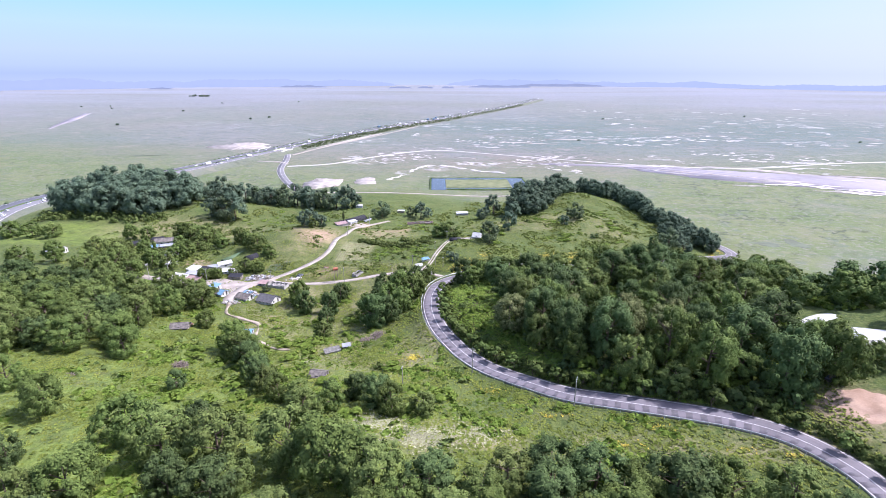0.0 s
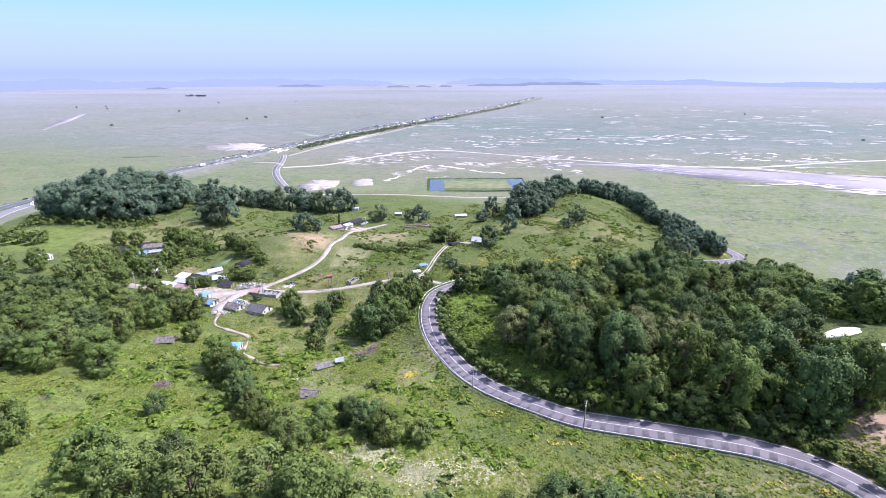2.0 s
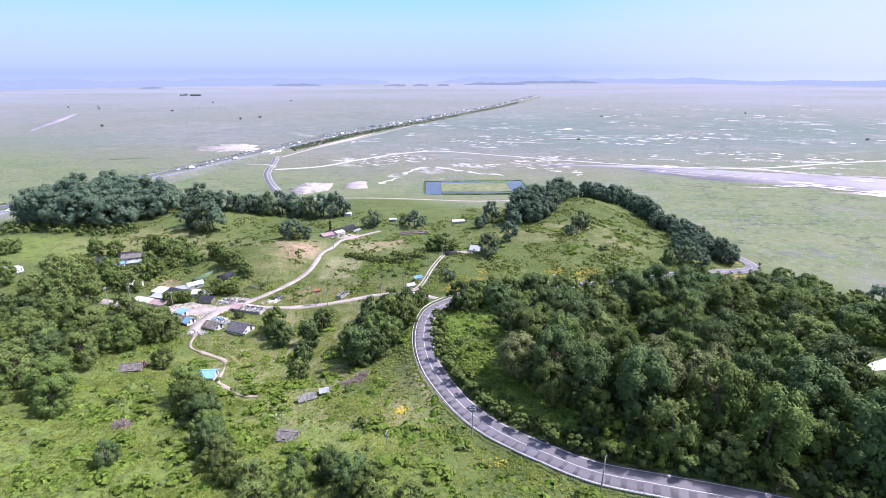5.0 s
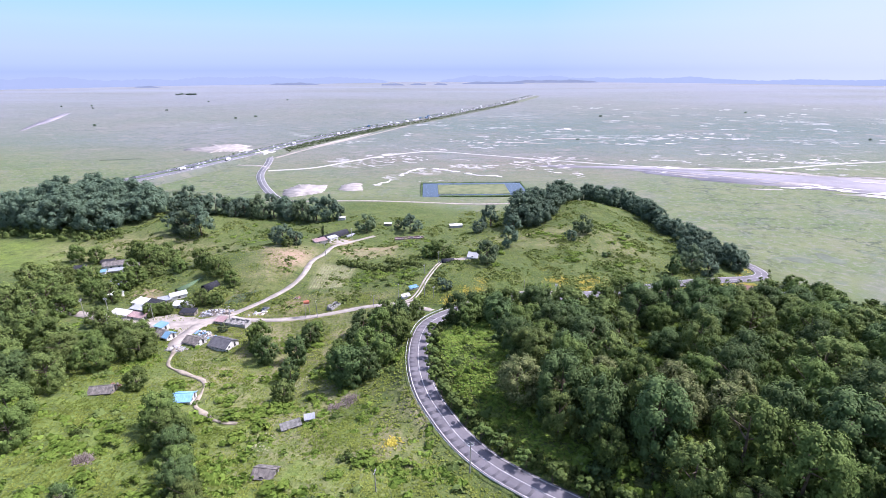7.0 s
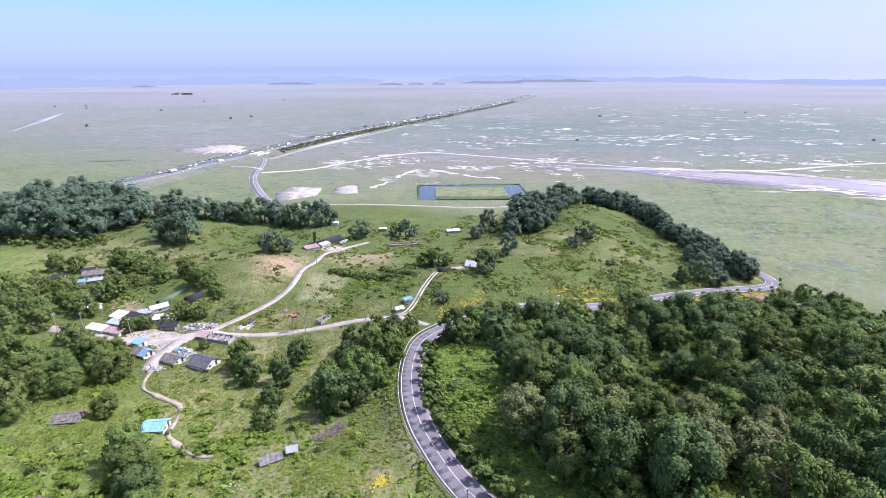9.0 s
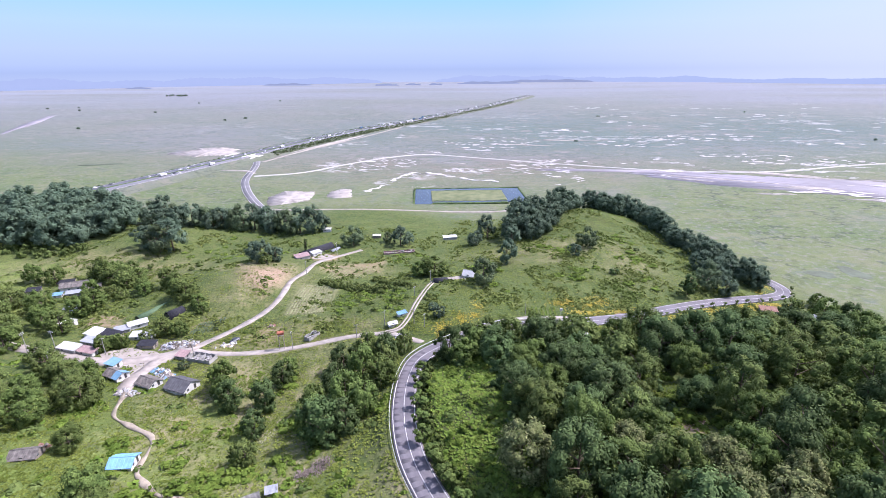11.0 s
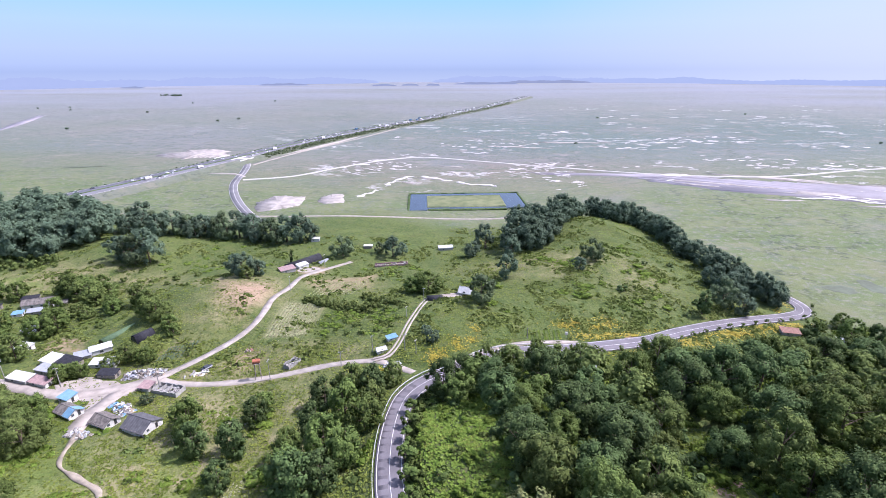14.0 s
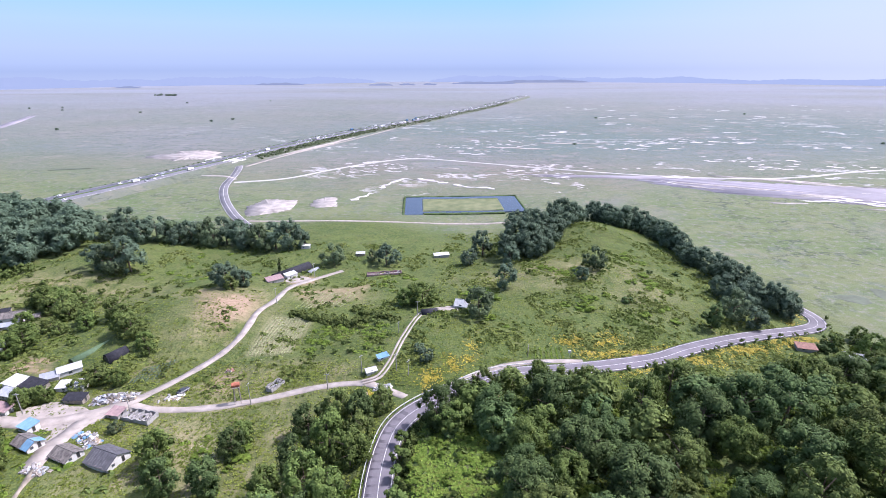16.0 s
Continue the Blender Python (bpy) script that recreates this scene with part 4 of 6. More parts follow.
# shelter belt and the wooded mound behind the village
plant_all([(-191, 344, 8), (-199, 347, 7), (-184, 347, 7), (-130, 393, 6.5), (-119, 391, 7), (-110, 390, 6.5), (-145, 401, 6.5), (-157, 404, 7), (-169, 403, 7), (-180, 403, 7), (-189, 400, 7), (-200, 398, 7),
           (-212, 400, 7), (-226, 408, 7), (-238, 410, 7), (-250, 405, 7), (-117, 322, 4.6), (-124, 328, 4), (-111, 326, 3.8), (-151, 409, 6), (-174, 410, 6), (-195, 407, 6), (-136, 399, 6), (-163, 398, 6), (-184, 397, 6), (-206, 392, 6), (-219, 395, 6), (-232, 400, 6), (-124, 386, 5), (-140, 394, 5), (-103, 392, 5)], FAR, 1.2, 8.5)
MOUND = [(-345, 372), (-318, 350), (-280, 346), (-244, 352), (-232, 372), (-246, 396), (-280, 414), (-320, 412), (-345, 395)]
woodland("woodland", MOUND, 6.6, 900, "dense dark wood covering a round mound", 2.0)
thicket("hedge", [(x, y, rng.uniform(2.2, 3.4)) for x, y in scatter([(-345, 338), (-255, 334), (-225, 346), (-345, 352)], 3.6, 140)], 1.0, LEAF_MID, "long bright hedge at the foot of the wooded mound")
# trees among the village
plant_all([(-183, 301, 6.2), (-190, 306, 5.5), (-153, 290.5, 5.4), (-146, 287, 4.6), (-132.6, 272, 5.8), (-139, 276, 5), (-198.6, 306, 5.8), (-175, 268, 6), (-182, 274, 5.5), (-128.5, 246, 4.2), (-121, 245.4, 3.6),
           (-145.5, 233, 3.6), (-141.3, 235, 3.4), (-114.3, 319, 4.2), (-162, 285, 4.2), (-168, 291, 4.4)], NEAR, 1.0, 6.2, 0.72)
plant_all([(-18.5, 306, 7.6), (-24.5, 307, 6.4)], NEAR, 1.0, 8.5, 0.52)
plant_all([(-191, 302, 6), (-203, 307, 5.6), (-180, 297, 5.2), (-124, 266, 3.8), (-178, 305, 4.6), (-133, 241, 3), (-144, 231, 3.2), (-139, 235, 3), (-134, 210, 4.6), (-127, 203, 4.2), (-191, 285, 4.4), (-179, 285, 3.6),
           (-185, 249, 5.4), (-187, 237, 5.4), (-172, 281, 3.4), (-120, 262, 2.8), (-186, 311, 5), (-196, 312, 4.6)], NEAR, 1.0, 6.2, 0.72)
plant_all([(-202, 222, 6), (-193, 224, 6), (-216, 268, 6), (-225, 258, 6), (-205, 250, 6), (-238, 243, 6), (-249, 234, 6), (-198, 238, 6), (-180, 226, 5.5), (-172, 244, 5.5), (-210, 232, 6), (-178, 262, 5), (-196, 262, 5.5),
           (-305, 299, 7), (-321, 299, 7), (-290, 300, 6), (-150, 212, 5), (-141, 208, 5.5), (-158, 218, 4.5), (-234, 300, 5), (-222, 300, 5)], NEAR, 1.05, 6.6, 0.74)
# the belt between the village and the road
grove([(-66, 214, 4), (-83.8, 207.6, 5.6), (-78.1, 199.6, 4.6), (-66.4, 200.2, 4.8), (-63.9, 185.9, 3.9), (-60.8, 173.6, 3.8), (-65.5, 219.1, 3.6), (-88.7, 214.6, 3.2), (-46, 222, 5), (-38, 226, 5.2), (-30, 224, 4.6),
       (-36, 212, 5.8), (-29, 204, 5.4), (-44, 206, 5), (-49, 197, 4.6), (-38, 196, 6), (-31, 190, 5), (-28, 214, 4.6), (-41, 180, 6.2), (-35, 183, 5), (-46, 187, 5), (-24, 229, 4)], NEAR, 1.15)
# single trees and clumps of the lower meadow
grove([(-108.9, 98.1, 5.5), (-129.9, 108.9, 5.1), (-97.7, 76.9, 3.6), (-78.4, 87.7, 6.2), (-65.3, 80.5, 6.1), (-50.6, 77.5, 6.9), (-62, 89.7, 4.6), (-35.7, 77.6, 6.8), (-26.1, 73, 7.1), (-17.5, 71.2, 5.9), (-40.3, 97, 4.6),
       (-86.7, 117.5, 3.2), (-72.7, 65.8, 5.9), (-80, 62, 5.4), (-55.8, 68.4, 4.4), (-45.9, 66.2, 5.1), (-43.7, 70.1, 4.1), (-39.5, 115.5, 2.8), (-31, 112, 3.8), (-24.5, 107.5, 4.2), (-20, 103.5, 4.4), (-12, 103, 3.4), (-46, 108.5, 3.8),
       (-53.3, 111.8, 4.2), (-36, 105, 3.6)], FINE)
grove([(-88, 152, 6), (-80, 144, 6), (-83, 148, 5), (-75, 139, 4.6), (-70, 131, 4.2), (-65, 125, 4.4), (-60, 119, 4.4)], FINE, 1.05)
# the wood beside the lower meadow
LEFT_LIST = [(-165.6, 147, 7.4), (-168, 162, 7.6), (-141.9, 151, 7.8), (-127, 147.5, 7.8), (-119, 138.5, 5.6), (-137.9, 136.5, 6.4), (-153.9, 172, 7.8), (-143.8, 184, 7), (-131, 183, 6.2), (-124, 195, 7), (-110.6, 174, 4.4),
             (-134.7, 167, 6.6), (-142, 194, 5.4), (-131.5, 200.5, 5), (-138, 206.5, 5), (-150, 160, 6.6), (-155, 139, 6)]
grove(LEFT_LIST, FINE, 0.92, 8.0, (0, 2, 5, 5, 5))
LEFT_WOOD = [(-230, 150), (-180, 122), (-150, 130), (-140, 160), (-148, 186), (-160, 203), (-186, 212), (-230, 205)]
near_list = lambda spots, x, y, r: any(math.hypot(x - a, y - b) < 0.62 * (r + c) for a, b, c in spots)
fill_wood("woodland", scatter(LEFT_WOOD, 8.2, 700, lambda x, y: not near_list(LEFT_LIST, x, y, 5.4)), [k.arrays for k in NEAR[:4]], "mixed green wood beside the lower meadow")
# the strip of trees below the road at the start of the flight
STRIP_LIST = [(16, 79.8, 5.7), (7.3, 76, 5), (24.3, 78.8, 6.4), (40.5, 78.5, 7.2), (51.3, 79.5, 5.7), (60.2, 77.5, 5.8), (67.5, 73, 4.4), (32.6, 78, 5.2), (-7, 73, 5.2)]
grove(STRIP_LIST, FINE, 0.9, 8, (0, 0, 2, 5, 3))
grove([(x, y, rng.uniform(4.2, 6.2)) for x, y in scatter([(-100, 44), (-60, 42), (0, 44), (40, 49), (70, 58), (70, 70), (64, 74), (46, 76), (14, 74), (-10, 70), (-36, 68), (-60, 62), (-90, 58)], 7.4, 900,
                                                           lambda x, y: not near_list(STRIP_LIST, x, y, 5) and (x > -15 or y < 60), 8)], FINE, 0.85)
# the wood on the hill inside the bend
WOOD_HILL = [(-9, 221), (2, 227), (12, 234), (24, 240), (36, 239), (46, 232), (50, 225), (64, 226), (78, 222), (90, 230), (106, 244), (132, 258), (160, 266), (205, 240), (210, 190), (180, 150), (124, 150), (100, 150), (98, 128), (86, 112),
             (66, 114), (50, 118), (37, 123.5), (27, 132), (19, 144), (13.5, 158), (11.5, 172), (9, 190), (4, 204), (-5, 214)]
HILL_FRONT = [(43, 121, 5.6), (62.4, 120, 7.4), (75.2, 130, 7.8), (79, 115, 7.2), (91, 116.5, 7), (54, 126, 7), (38.7, 132, 7.4), (29.5, 138.5, 6.6), (23, 151, 7.4), (88.5, 157, 7.8), (88.9, 141.2, 8), 
              (66.5, 136, 5.6), (63.5, 152, 6.4), (74, 163.8, 6.8), (68.5, 179, 6.6), (78.7, 149, 6.4), (26.8, 163, 6)]
HILL_PALE = [(12.5, 158.5, 7.2), (39.5, 149.5, 5.2), (34, 158, 5.4), (45.5, 138, 5.8), (56, 139.5, 6), (49, 148, 5.4)]
HILL_BACK = [(13.9, 182.9, 6.4), (36.7, 183.8, 8.2), (27.9, 197, 7.2), (88, 188, 7.7), (43, 176, 4.6), (97, 171.5, 6), (116, 200, 6.4), (58.5, 205, 7.4), (68.5, 207, 7.2), (79.5, 208, 7.6), (25.2, 221, 7.4), (8.8, 217, 6.4), (58.6, 224, 6.6),
             (112.7, 244, 7.8), (128.6, 252, 7.8), (142, 249, 8), (159, 254, 7.8), (100, 180, 6.4), (49, 193, 6.2)]
HILL_ROAD = [(-7, 219, 5.6), (-1, 227, 4.6), (7, 234, 4.4), (16, 238.5, 4.0), (25, 240.5, 4.6), (38, 233, 5), (64, 230, 5), (93, 228, 6), (48, 216, 6)]
BARE_SPOTS = [(57, 173.5, 10), (53.5, 166, 9), (50, 159.5, 7.5), (108, 150, 11), (102, 142, 9), (96, 134, 6), (34, 245, 6), (60, 190, 6.5), (66, 193, 5), (46, 226, 6)]
grove(HILL_FRONT, FINE, 1.25, 8.5, (0, 1, 1, 2, 3, 3, 5))
grove(HILL_PALE, FINE, 1.0, 8.5, (4,))
grove(HILL_BACK, FINE, 1.08, 8.5, (0, 1, 1, 2, 3, 3, 5))
grove(HILL_ROAD, FINE, 1.2)
# trees and growth below the farther bend
grove([(152.5, 290, 3.8), (144, 269, 5.4), (166, 286, 5.2), (150, 262, 5.8), (128, 264, 4.2), (171, 299, 3.6), (176, 284, 5), (160, 276, 4.2)], NEAR, 0.9)
hill_list = HILL_FRONT + HILL_PALE + HILL_BACK + HILL_ROAD
hill_free = lambda x, y: all(math.hypot(x - a, y - b) > c for a, b, c in BARE_SPOTS)
hill_spots = scatter(WOOD_HILL, 8.8, 4200, lambda x, y: hill_free(x, y) and not near_list(hill_list, x, y, 5.2), 8.5)
deep = [s for s in hill_spots if s[1] > 172 or s[0] > 112]
fill_wood("woodland", [s for s in deep if s[0] > 112 or s[1] > 205], MID, "dense mixed green wood on the back of the hill")
fill_wood("woodland", [s for s in deep if not (s[0] > 112 or s[1] > 205)], [k.arrays for k in FINE[:4]], "leafy green trees crowding the top of the hill")
for x, y in hill_spots:
    if (x, y) in deep:
        continue
    blossom = (x - 42) ** 2 / 500 + (y - 150) ** 2 / 300 < 1 or (x - 20) ** 2 + (y - 158) ** 2 < 60
    grove([(x, y, rng.uniform(4.0, 6.8))], FINE if y < 170 else NEAR, rng.uniform(0.65, 1.25), 8, (4, 4, 0, 2) if blossom else (0, 0, 1, 2, 2, 3, 5, 5))
# vines and undergrowth between the trees
open_hill = hill_list + [(x, y, 5.4) for x, y in hill_spots]
glade = [(x, y, rng.uniform(1.6, 3.4)) for x, y in scatter(WOOD_HILL, 3.0, 2600, lambda x, y: all(math.hypot(x - a, y - b) > 0.8 * c for a, b, c in open_hill) and math.hypot(x - 55.5, y - 170.5) > 6.5 and math.hypot(x - 108, y - 150) > 10, 8)]
thicket("vine_cover", glade, 0.6, LEAF_BRIGHT, "bright vines filling gaps in the wood")
under = scatter(WOOD_HILL, 5.2, 1300, lambda x, y: x < 130 and y < 215 and math.hypot(x - 55.5, y - 170.5) > 7 and math.hypot(x - 108, y - 150) > 10, 8)
thicket("undergrowth", [(x, y, rng.uniform(1.6, 2.8)) for x, y in under], 0.9, LEAF_DARK, "dark undergrowth between the trees of the hill")
woodland("woodland", [(178, 262), (206, 240), (212, 150), (300, 150), (300, 215), (240, 245)], 8, 400, "continuous dark green wood running along the upland's edge", 1.75)
# bushes: edge of the wood, verges, meadow
for x, y in scatter([(-14, 222), (-4, 216), (6, 196), (12, 165), (16, 150), (30, 134), (24, 128), (5, 146), (-6, 165), (-11, 185), (-13, 205)], 4.2, 200, clear=6.3):
    BUSH[int(rng.choice([0, 0, 0, 1]))].plant(x, y, rng.uniform(1.4, 2.6), 0.6)
lumps = []
for x, y in scatter([(24, 131), (32, 121), (40, 117), (60, 111.5), (76, 105), (84, 112), (70, 119), (50, 121), (37, 126)], 2.7, 420, clear=5.8):
    BUSH[int(rng.integers(3))].plant(x, y, rng.uniform(1.5, 2.8))
for x, y in scatter([(-60, 215), (-30, 160), (0, 122), (30, 108), (60, 95), (20, 88), (-60, 95), (-110, 105), (-115, 165), (-75, 220)], 7.5, 260, clear=6):
    lumps.append((x, y, rng.uniform(2.0, 4.0)))
for x, y in scatter([(-25, 300), (20, 262), (60, 275), (110, 292), (135, 320), (110, 330), (40, 320)], 4, 34, lambda x, y: math.sin(x * 0.13) + math.sin(y * 0.17) > 0.4, clear=6):
    lumps.append((x, y, rng.uniform(1.5, 3.2)))
lumps += [(-72, 162, 3.4), (-67, 163, 3.6), (-62, 166, 3.2), (-69, 166, 3), (-58, 168, 2.6), (-100, 148, 3), (-96, 142, 3.4), (-104, 140, 3)]
thicket("vine_mounds", lumps, 0.38, LEAF_BRIGHT, "low bright mounds of vines in the meadow")
for x, y in scatter([(-60, 200), (-24, 165), (-24, 120), (-60, 100), (-110, 110), (-110, 170), (-70, 220)], 9, 120, clear=6):
    BUSH[int(rng.choice([0, 0, 1]))].plant(x, y, rng.uniform(0.9, 2.0), 0.7)
row = spline([(-76, 297.5), (-65.4, 293), (-57.2, 290.5), (-49, 288.5), (-42, 287)], 1.6)
rowb = spline([(-48, 300), (-40, 295), (-34.8, 291.5), (-27, 288)], 2.0)
thicket("hedge", [(x + rng.normal(0, 0.8), y + rng.normal(0, 1.0), rng.uniform(1.3, 2.4)) for x, y in np.vstack([row, row, rowb])], 0.85, LEAF_MID, "dark bushy hedge running between the plots")
thicket("scrub", [(x, y, rng.uniform(1.2, 2.6)) for x, y in scatter([(-62, 262), (-30, 262), (-28, 286), (-62, 286)], 3.0, 130, lambda x, y: math.sin(x * 0.31) + math.sin(y * 0.27 + 1) > -0.2, 4)]
        + [(x, y, rng.uniform(1.4, 2.8)) for x, y in scatter([(-160, 300), (-125, 285), (-120, 330), (-100, 370), (-60, 345), (-30, 320), (-20, 345), (-110, 385), (-180, 385), (-180, 325)], 4.5, 260, lambda x, y: math.sin(x * 0.11) + math.sin(y * 0.13 + 1) > 0.3, 5)]
        + [(x, y, rng.uniform(1.4, 3.4)) for x, y in scatter([(-5, 315), (20, 275), (60, 285), (110, 300), (132, 335), (118, 395), (60, 365), (15, 350)], 2.6, 420, lambda x, y: math.sin(x * 0.15 + 0.5) + math.sin(y * 0.18 + x * 0.05) > 0.75, 5)],
        0.26, LEAF_BRIGHT, "low bright-green scrub in the meadow")
thicket("scrub", [(x, y, rng.uniform(0.9, 1.8)) for x, y in scatter([(-60, 262), (-30, 262), (-26, 300), (-62, 300)], 5, 70, clear=4)]
        + [(x, y, rng.uniform(1.0, 2.4)) for x, y in scatter([(-240, 280), (-150, 270), (-130, 330), (-240, 345)], 8, 90)], 0.8, LEAF_MID, "scattered low scrub on the farther meadows")
for x, y in scatter([(0, 310), (60, 290), (110, 300), (130, 340), (110, 400), (60, 370), (10, 345)], 14, 16, clear=5):
    BUSH[int(rng.integers(3))].plant(x, y, rng.uniform(1.4, 2.6), 0.6)
for x, y in scatter([(140, 285), (175, 270), (200, 260), (200, 285), (170, 300), (160, 298)], 5, 60, clear=6):
    BUSH[int(rng.integers(3))].plant(x, y, rng.uniform(1.6, 3.0), 0.9)
inner = MAIN[18:150] + np.stack([np.gradient(MAIN, axis=0)[18:150, 1], -np.gradient(MAIN, axis=0)[18:150, 0]], 1) / np.linalg.norm(np.gradient(MAIN, axis=0)[18:150], axis=1)[:, None] * 6.4
thicket("roadside_thicket", [(x + rng.normal(0, 0.5), y + rng.normal(0, 0.5), rng.uniform(1.1, 2.0)) for x, y in inner], 1.0, LEAF, "green bushes crowding the inner verge of the bend")
# planted rows along the road
d_main = np.gradient(MAIN, axis=0)
d_main /= np.linalg.norm(d_main, axis=1)[:, None]
for i in range(14, 140, 5):
    x, y = MAIN[i] + np.array([d_main[i, 1], -d_main[i, 0]]) * 4.3
    SAPLING.plant(x, y, rng.uniform(1.9, 2.4), 0.8)
for i in range(165, len(MAIN) - 40, 5):
    x, y = MAIN[i] + np.array([d_main[i, 1], -d_main[i, 0]]) * 4.5
    SAPLING.plant(x, y, rng.uniform(0.9, 1.25), 0.8)


# ---- low growth ----
def tufts(name, spots, size, tall, leaf, label, blades=4):
    """Many small leafy tufts as one mesh."""
    p = np.array(spots)
    n = len(p)
    z = height(p[:, 0], p[:, 1])
    k = blades
    a = rng.uniform(0, 2 * np.pi, (n, k))
    tilt = rng.uniform(0.9, 1.5, (n, k))
    s = size * rng.uniform(0.6, 1.4, (n, 1)) * rng.uniform(0.7, 1.2, (n, k))
    h = tall * rng.uniform(0.5, 1.3, (n, 1)) * np.ones((n, k))
    ox, oy = np.cos(a), np.sin(a)
    c = np.stack([p[:, :1] + ox * s * 0.35, p[:, 1:] + oy * s * 0.35, z[:, None] + h * 0.35], 2)
    out = np.stack([ox * np.sin(tilt), oy * np.sin(tilt), np.cos(tilt)], 2)
    sd = np.stack([-oy, ox, 0 * ox], 2)
    s3, h3 = s[..., None] * 0.5, h[..., None] * 0.7
    q = np.stack([c - sd * s3 - out * h3 * 0.6, c + sd * s3 - out * h3 * 0.6, c + sd * s3 * 0.7 + out * h3, c - sd * s3 * 0.7 + out * h3 * 0.8], 2).reshape(-1, 3)
    me = mesh_np(name, q, np.arange(len(q)).reshape(-1, 4))
    me.materials.append(leaf)
    return tagged(new(name, me), label, "weeds", kind="stuff")


def spread(n, x0, x1, y0, y1, clear=True):
    x, y = rng.uniform(x0, x1, n), rng.uniform(y0, y1, n)
    thick = np.sin(x * 0.17 + 1.7 * np.sin(y * 0.09)) + np.sin(y * 0.21 + 1.3 * np.sin(x * 0.13)) + 0.6 * np.sin(x * 0.53 + y * 0.41)
    ok = (lie(x, y) > 2.0) & (rng.uniform(0, 1, n) < np.clip(0.65 + 0.4 * thick, 0.25, 1))
    if clear:
        for p, w, _ in PATHS:
            for c in np.array_split(np.arange(n), max(1, n // 20000)):
                ok[c] &= ((x[c, None] - p[None, ::2, 0]) ** 2 + (y[c, None] - p[None, ::2, 1]) ** 2).min(1) > (w + 0.9) ** 2
    return np.column_stack([x, y])[ok]


def clumps(name, spots, low, high, flat_, leaf, label, leaves=12):
    """Low leafy domes, too many to count, as one mesh."""
    p = np.asarray(spots, float)
    n, k = len(p), leaves
    r = (low + (high - low) * rng.uniform(0, 1, n) ** 2)[:, None]
    d = rng.normal(size=(n, k, 3))
    d[..., 2] = np.abs(d[..., 2]) * 0.9
    d /= np.linalg.norm(d, axis=2)[..., None]
    squash = np.stack([np.ones(n), rng.uniform(0.6, 1.3, n), flat_ * rng.uniform(0.6, 1.3, n)], 1)[:, None, :]
    c = np.column_stack([p, height(p[:, 0], p[:, 1])])[:, None, :] + d * r[..., None] * squash * rng.uniform(0.75, 1.1, (n, k, 1))
    nrm = d + rng.normal(scale=0.4, size=d.shape) + np.array([0, 0, 0.4])
    nrm /= np.linalg.norm(nrm, axis=2)[..., None]
    u = np.cross(nrm, rng.normal(size=d.shape))
    u /= np.linalg.norm(u, axis=2)[..., None]
    v = np.cross(nrm, u)
    s = (r * 0.42 * rng.uniform(0.6, 1.3, (n, k)))[..., None]
    q = np.stack([c - u * s - v * s * 0.6, c + u * s * 0.7 - v * s * 0.9, c + u * s + v * s * 0.5, c - u * s * 0.3 + v * s], 2).reshape(-1, 3)
    me = mesh_np(name, q, np.arange(len(q)).reshape(-1, 4))
    me.materials.append(leaf)
    return tagged(new(name, me), label, "undergrowth", kind="stuff")


def patchy(n, x0, x1, y0, y1, seed, cut):
    """Spots that gather in drifts and leave open ground between them."""
    p = spread(n, x0, x1, y0, y1)
    x, y = p[:, 0] + 7 * np.sin(p[:, 1] * 0.07 + seed), p[:, 1] + 6 * np.sin(p[:, 0] * 0.09 + seed)
    drift = np.sin(x * 0.13 + seed) * np.sin(y * 0.11 + 2 * seed) + 0.6 * np.sin(x * 0.31 + y * 0.12 + seed) * np.sin(y * 0.29 - x * 0.07) + 0.5 * np.sin(x * 0.71 + seed) * np.sin(y * 0.67)
    dry = np.clip(1.5 - np.hypot((p[:, 0] + 80) / 26, (p[:, 1] - 198) / 30), 0, 0.6) + np.clip(1.4 - np.hypot((p[:, 0] + 105) / 24, (p[:, 1] - 298) / 30), 0, 0.6)
    return p[drift + rng.normal(0, 0.15, len(p)) > cut + dry]


clumps("meadow_growth", patchy(21000, -190, 60, 46, 225, 1.0, 0.42), 0.5, 1.7, 0.34, LEAF_BRIGHT, "bright vines and brambles heaped over the lower meadow", 14)
clumps("meadow_growth", patchy(7000, -190, 32, 46, 225, 2.3, 0.75), 0.6, 1.9, 0.5, LEAF_MID, "darker brambles tangled in the lower meadow", 14)
clumps("knoll_growth", patchy(15000, -12, 140, 262, 440, 3.1, 0.3), 0.5, 1.7, 0.36, LEAF_KNOLL, "low bright growth and bracken over the knoll")
clumps("knoll_growth", patchy(2600, -12, 140, 262, 440, 4.4, 0.95), 0.6, 1.9, 0.5, LEAF_MID, "darker shrubs dotted over the knoll")
clumps("field_growth", patchy(6000, 40, 215, 225, 305, 1.7, 0.1), 0.6, 1.9, 0.45, LEAF_KNOLL, "rough growth between the wood and the road")
clumps("field_growth", patchy(20000, -260, -8, 240, 400, 5.2, 0.3), 0.5, 1.7, 0.36, LEAF_KNOLL, "rank growth round the village fields")
clumps("field_growth", patchy(3500, -260, -8, 240, 400, 0.4, 0.75), 0.6, 1.9, 0.5, LEAF_MID, "darker shrubs round the village fields")
tufts("meadow_weeds", np.vstack([spread(92000, -185, 90, 46, 175), spread(42000, -150, 60, 175, 260), spread(6000, -240, 0, 260, 330), spread(10000, -240, -100, 150, 300), spread(20000, -15, 140, 255, 440)]), 0.55, 0.34, WEED,
      "rank green weeds and long grass covering the meadow", 3)


